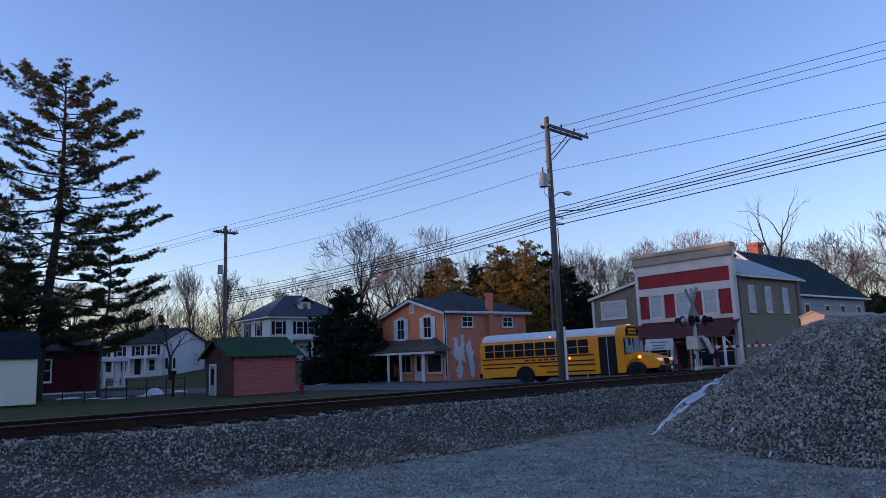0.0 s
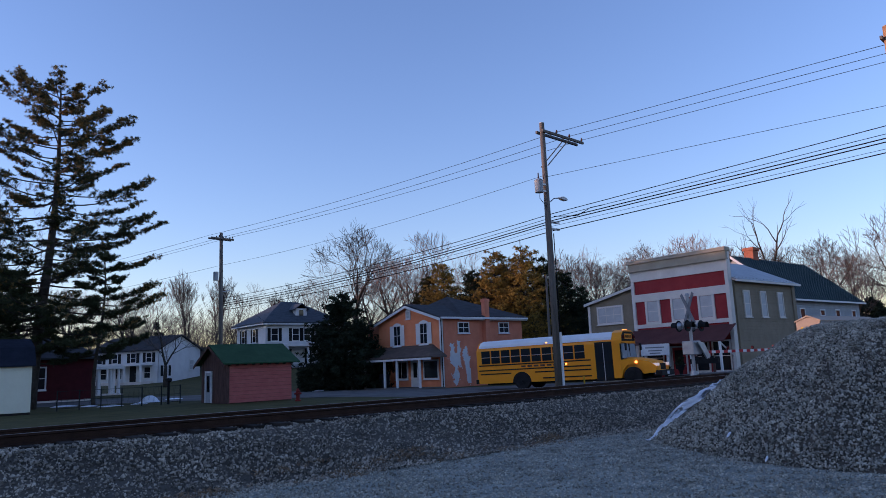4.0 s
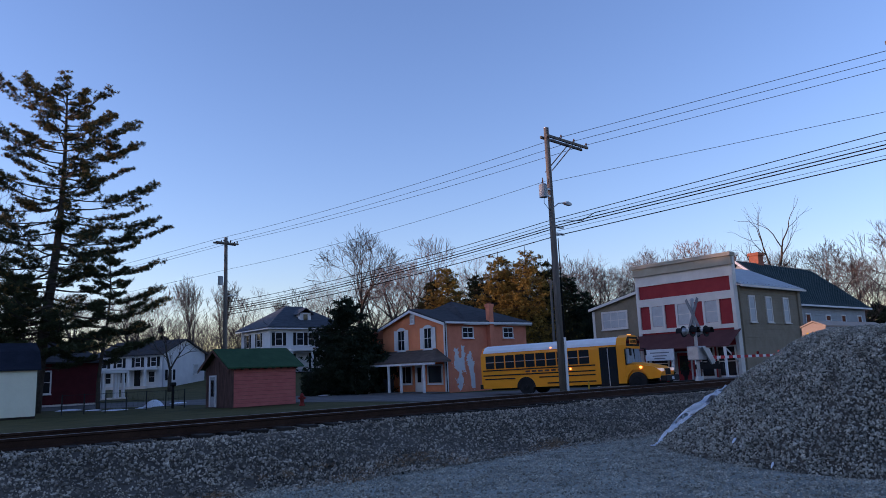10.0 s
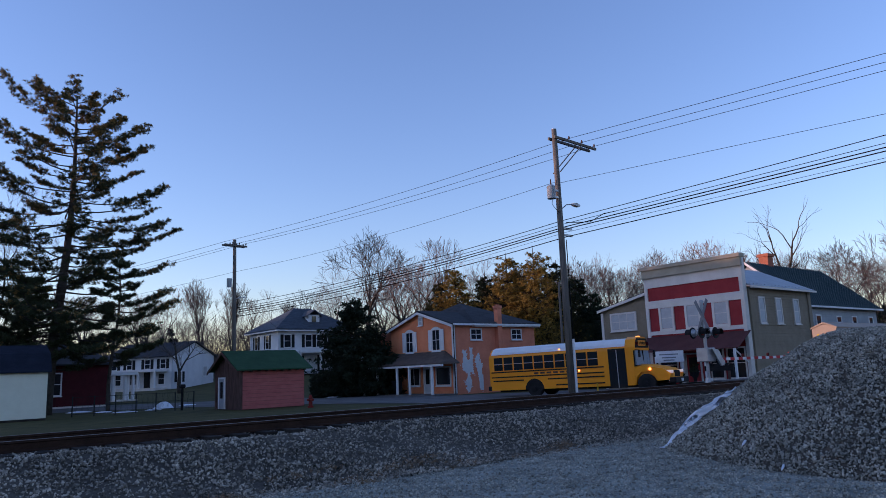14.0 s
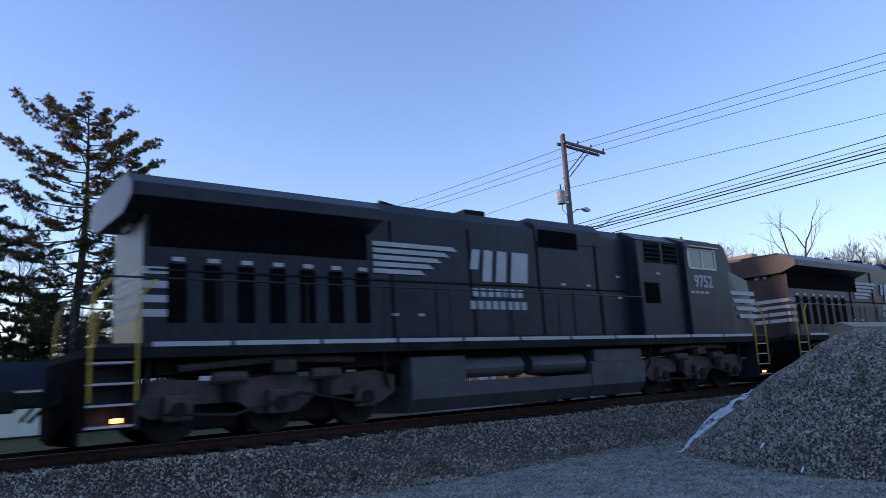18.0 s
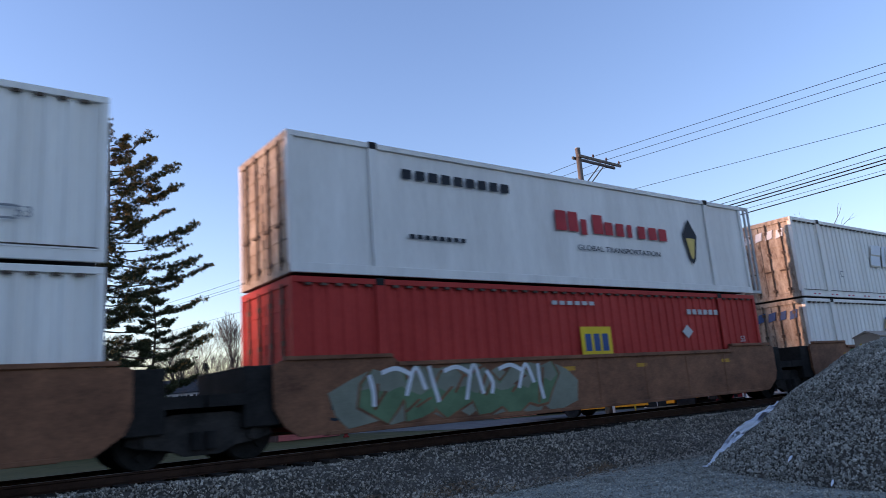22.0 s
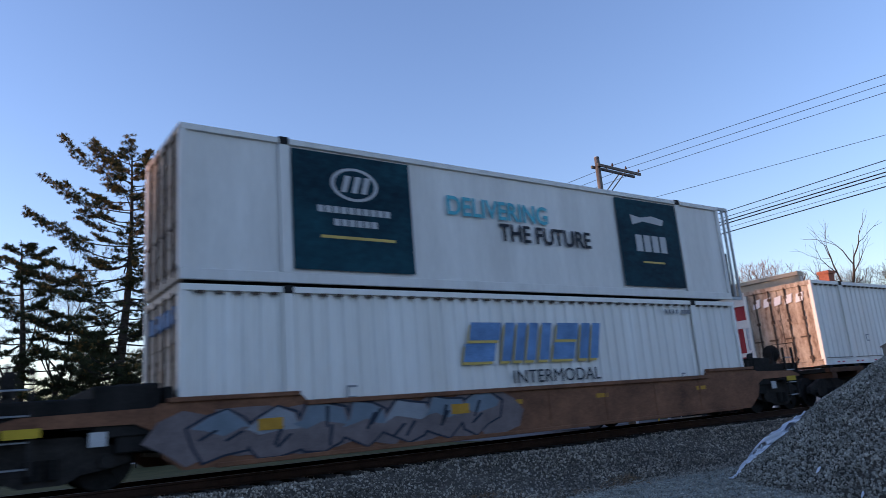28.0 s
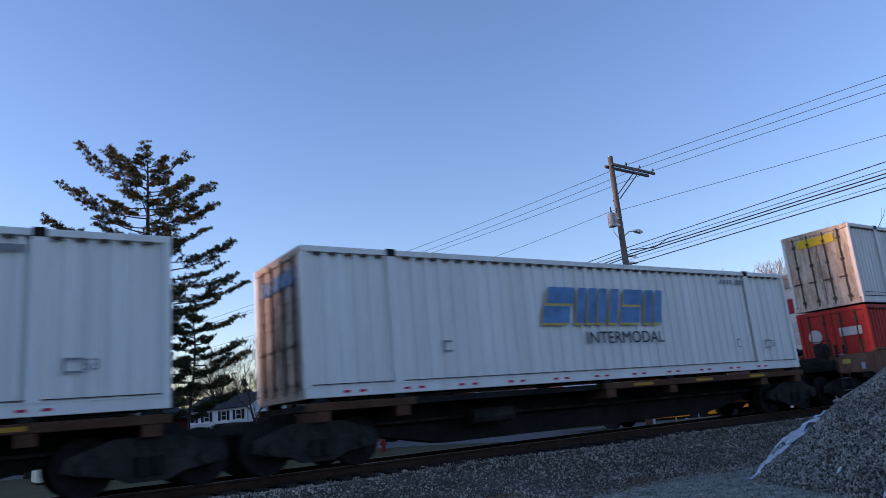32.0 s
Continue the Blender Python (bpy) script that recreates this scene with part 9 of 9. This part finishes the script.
Hy = thing("fire_hydrant", "red fire hydrant on the verge", "fire hydrant", pose(19.9, 36.6, -0.04))
part("barrel", Geo().cyl((0, 0, 0), (0, 0, 0.55), 0.11, n=12).cyl((0, 0, 0.55), (0, 0, 0.7), 0.13, 0.05, n=12).cyl((0, 0, 0), (0, 0, 0.08), 0.17, n=12), M["hydrant"], Hy)
part("outlet", Geo().cyl((-0.2, 0, 0.42), (0.2, 0, 0.42), 0.06, n=8).cyl((0, -0.2, 0.42), (0, 0, 0.42), 0.07, n=8), M["hydrant"], Hy)

hp = []
rng_ = random.Random(12)
for _ in range(900):
    hp.append((rng_.uniform(0, 4.6), rng_.gauss(0, 0.35), abs(rng_.gauss(0.55, 0.35))))
tagged(part("hedge", leaf_cloud(hp, 0.2, 12, 8, 0.8), M["hedge"], at=pose(28.2, 51.5, land(30, 51))), "low dark clipped hedge before the evergreen", "hedge")

rng_ = random.Random(33)
wp = []
for cx, cy in [(rng_.uniform(0.5, 12), rng_.uniform(9.7, 10.7)) for _ in range(16)]:
    wp += [(cx + rng_.gauss(0, 0.3), cy + rng_.gauss(0, 0.12), max(0.0, float(bed_height(cy))) + 0.02) for _ in range(26)]
tagged(part("dry_weeds", leaf_cloud(wp, 0.09, 33, 5, 0.6, -0.3, 0.35), M["straw"]), "flattened dry weeds and leaves at the foot of the ballast", "weeds", kind="stuff")

# chain-link fence and gate left of the red shed
F_ = thing("wire_fence", "thin wire fence with dark posts beside the red shed", "fence", pose(9.5, 45.2, -0.05))
for k in range(7):
    part("post", Geo().cyl((k * 1.15, 0, 0), (k * 1.15, 0, 1.15), 0.035, n=6), M["fence_dark"], F_)
for z in (0.15, 0.6, 1.1):
    part("fence_rail", Geo().cyl((0, 0, z), (6.9, 0, z), 0.012, n=5), M["fence_dark"], F_)
for k in range(46):
    x = k * 0.15
    part("wire", Geo().cyl((x, 0.01, 0.1), (x + 0.15 * (1 if k % 2 else -1), 0.01, 1.1), 0.004, n=3), M["fence_dark"], F_)
G_ = thing("mail_post", "dark post with a small box by the street", "post", pose(15.6, 45.0, -0.05))
part("post", Geo().box(-0.06, -0.06, 0, 0.06, 0.06, 1.35), M["black"], G_)
part("letter_box", Geo().box(-0.14, -0.24, 1.35, 0.14, 0.24, 1.58, 0.05), M["black"], G_)


def snow_patch(name, label, cx, cy, rx, ry, h, seed, base):
    g = Geo()
    n, rings = 22, 5
    rng = random.Random(seed)
    edge = [rng.uniform(0.65, 1.1) for _ in range(n)]
    g.v.append((cx, cy, base(cx, cy) + h))
    for r in range(1, rings + 1):
        f = r / rings
        for k in range(n):
            a = 2 * math.pi * k / n
            x, y = cx + rx * f * edge[k] * math.cos(a), cy + ry * f * edge[k] * math.sin(a)
            g.v.append((x, y, base(x, y) + h * (1 - f * f) - 0.01 * (r == rings)))
    g.f += [(0, 1 + k, 1 + (k + 1) % n) for k in range(n)]
    for r in range(rings - 1):
        o = 1 + r * n
        g.f += [(o + k, o + n + k, o + n + (k + 1) % n, o + (k + 1) % n) for k in range(n)]
    return tagged(part(name, g, M["snow"], smooth=True), label, "snow")


snow_patch("snow_heap", "small heap of old snow by the street", 16.2, 50.2, 0.7, 0.5, 0.45, 1, lambda x, y: land(x, y) + 0.03)
for k, (x, y, r) in enumerate([(13.0, 47.5, 0.8), (12.1, 49.0, 0.7), (14.9, 48.2, 0.6), (11.3, 52.0, 0.9), (18.8, 53.0, 0.7), (29.5, 50.6, 0.8), (26.0, 52.5, 0.6)]):
    snow_patch("snow_patch", "thin leftover patch of snow on the grass", x, y, r, r * 0.5, 0.08, 10 + k, lambda a, b: land(a, b) + 0.025)


# snow lying in the crease of the stone heap
rng_ = random.Random(21)
ridge = [(12.22, 8.49, 0.05), (12.5, 8.36, 0.10), (12.72, 8.2, 0.22), (12.86, 8.02, 0.42), (13.1, 7.84, 0.34), (13.25, 7.68, 0.2), (13.45, 7.64, 0.07), (13.7, 7.62, 0.035)]
g = Geo()
for (x0, y0, w0), (x1, y1, w1) in zip(ridge, ridge[1:]):
    for k in range(14):
        t = k / 14
        x, y, w = x0 + (x1 - x0) * t, y0 + (y1 - y0) * t, (w0 + (w1 - w0) * t) * rng_.uniform(0.25, 1.15)
        ox, oy = 0.55, 0.83
        for j in range(-3, 4):
            px, py = x + ox * w * j / 3 + rng_.gauss(0, 0.008), y - oy * w * j / 3 + rng_.gauss(0, 0.008)
            g.v.append((px, py, max(0, heap(px, py)) + (0.02 + 0.42 * w) * (1 - (abs(j) / 3.2) ** 1.5) + 0.06 * noise.noise((px * 7, py * 7, 0)) + 0.008))
rows_ = len(g.v) // 7
g.f += [(r * 7 + j, r * 7 + j + 1, r * 7 + 8 + j, r * 7 + 7 + j) for r in range(rows_ - 1) for j in range(6)]
tagged(part("heap_snow", g, M["snow"], smooth=True), "streak of old snow in a crease of the stone heap", "snow")
for k, (x, y, r) in enumerate([(11.4, 6.3, 0.07), (10.6, 5.3, 0.05)]):
    snow_patch("snow_patch", "scrap of snow among the stones", x, y, r, r * 0.4, 0.03, 40 + k, lambda a, b: max(0, heap(a, b)) + 0.02)
tagged(part("pale_rock", Geo().box(-0.16, -0.05, 0, 0.16, 0.05, 0.05, 0.018), M["snow"], at=pose(2.45, 10.9, 0.1, 0, 4, -18)), "pale flat stone on the ballast slope", "rock")

# ---- motion ----
motions()
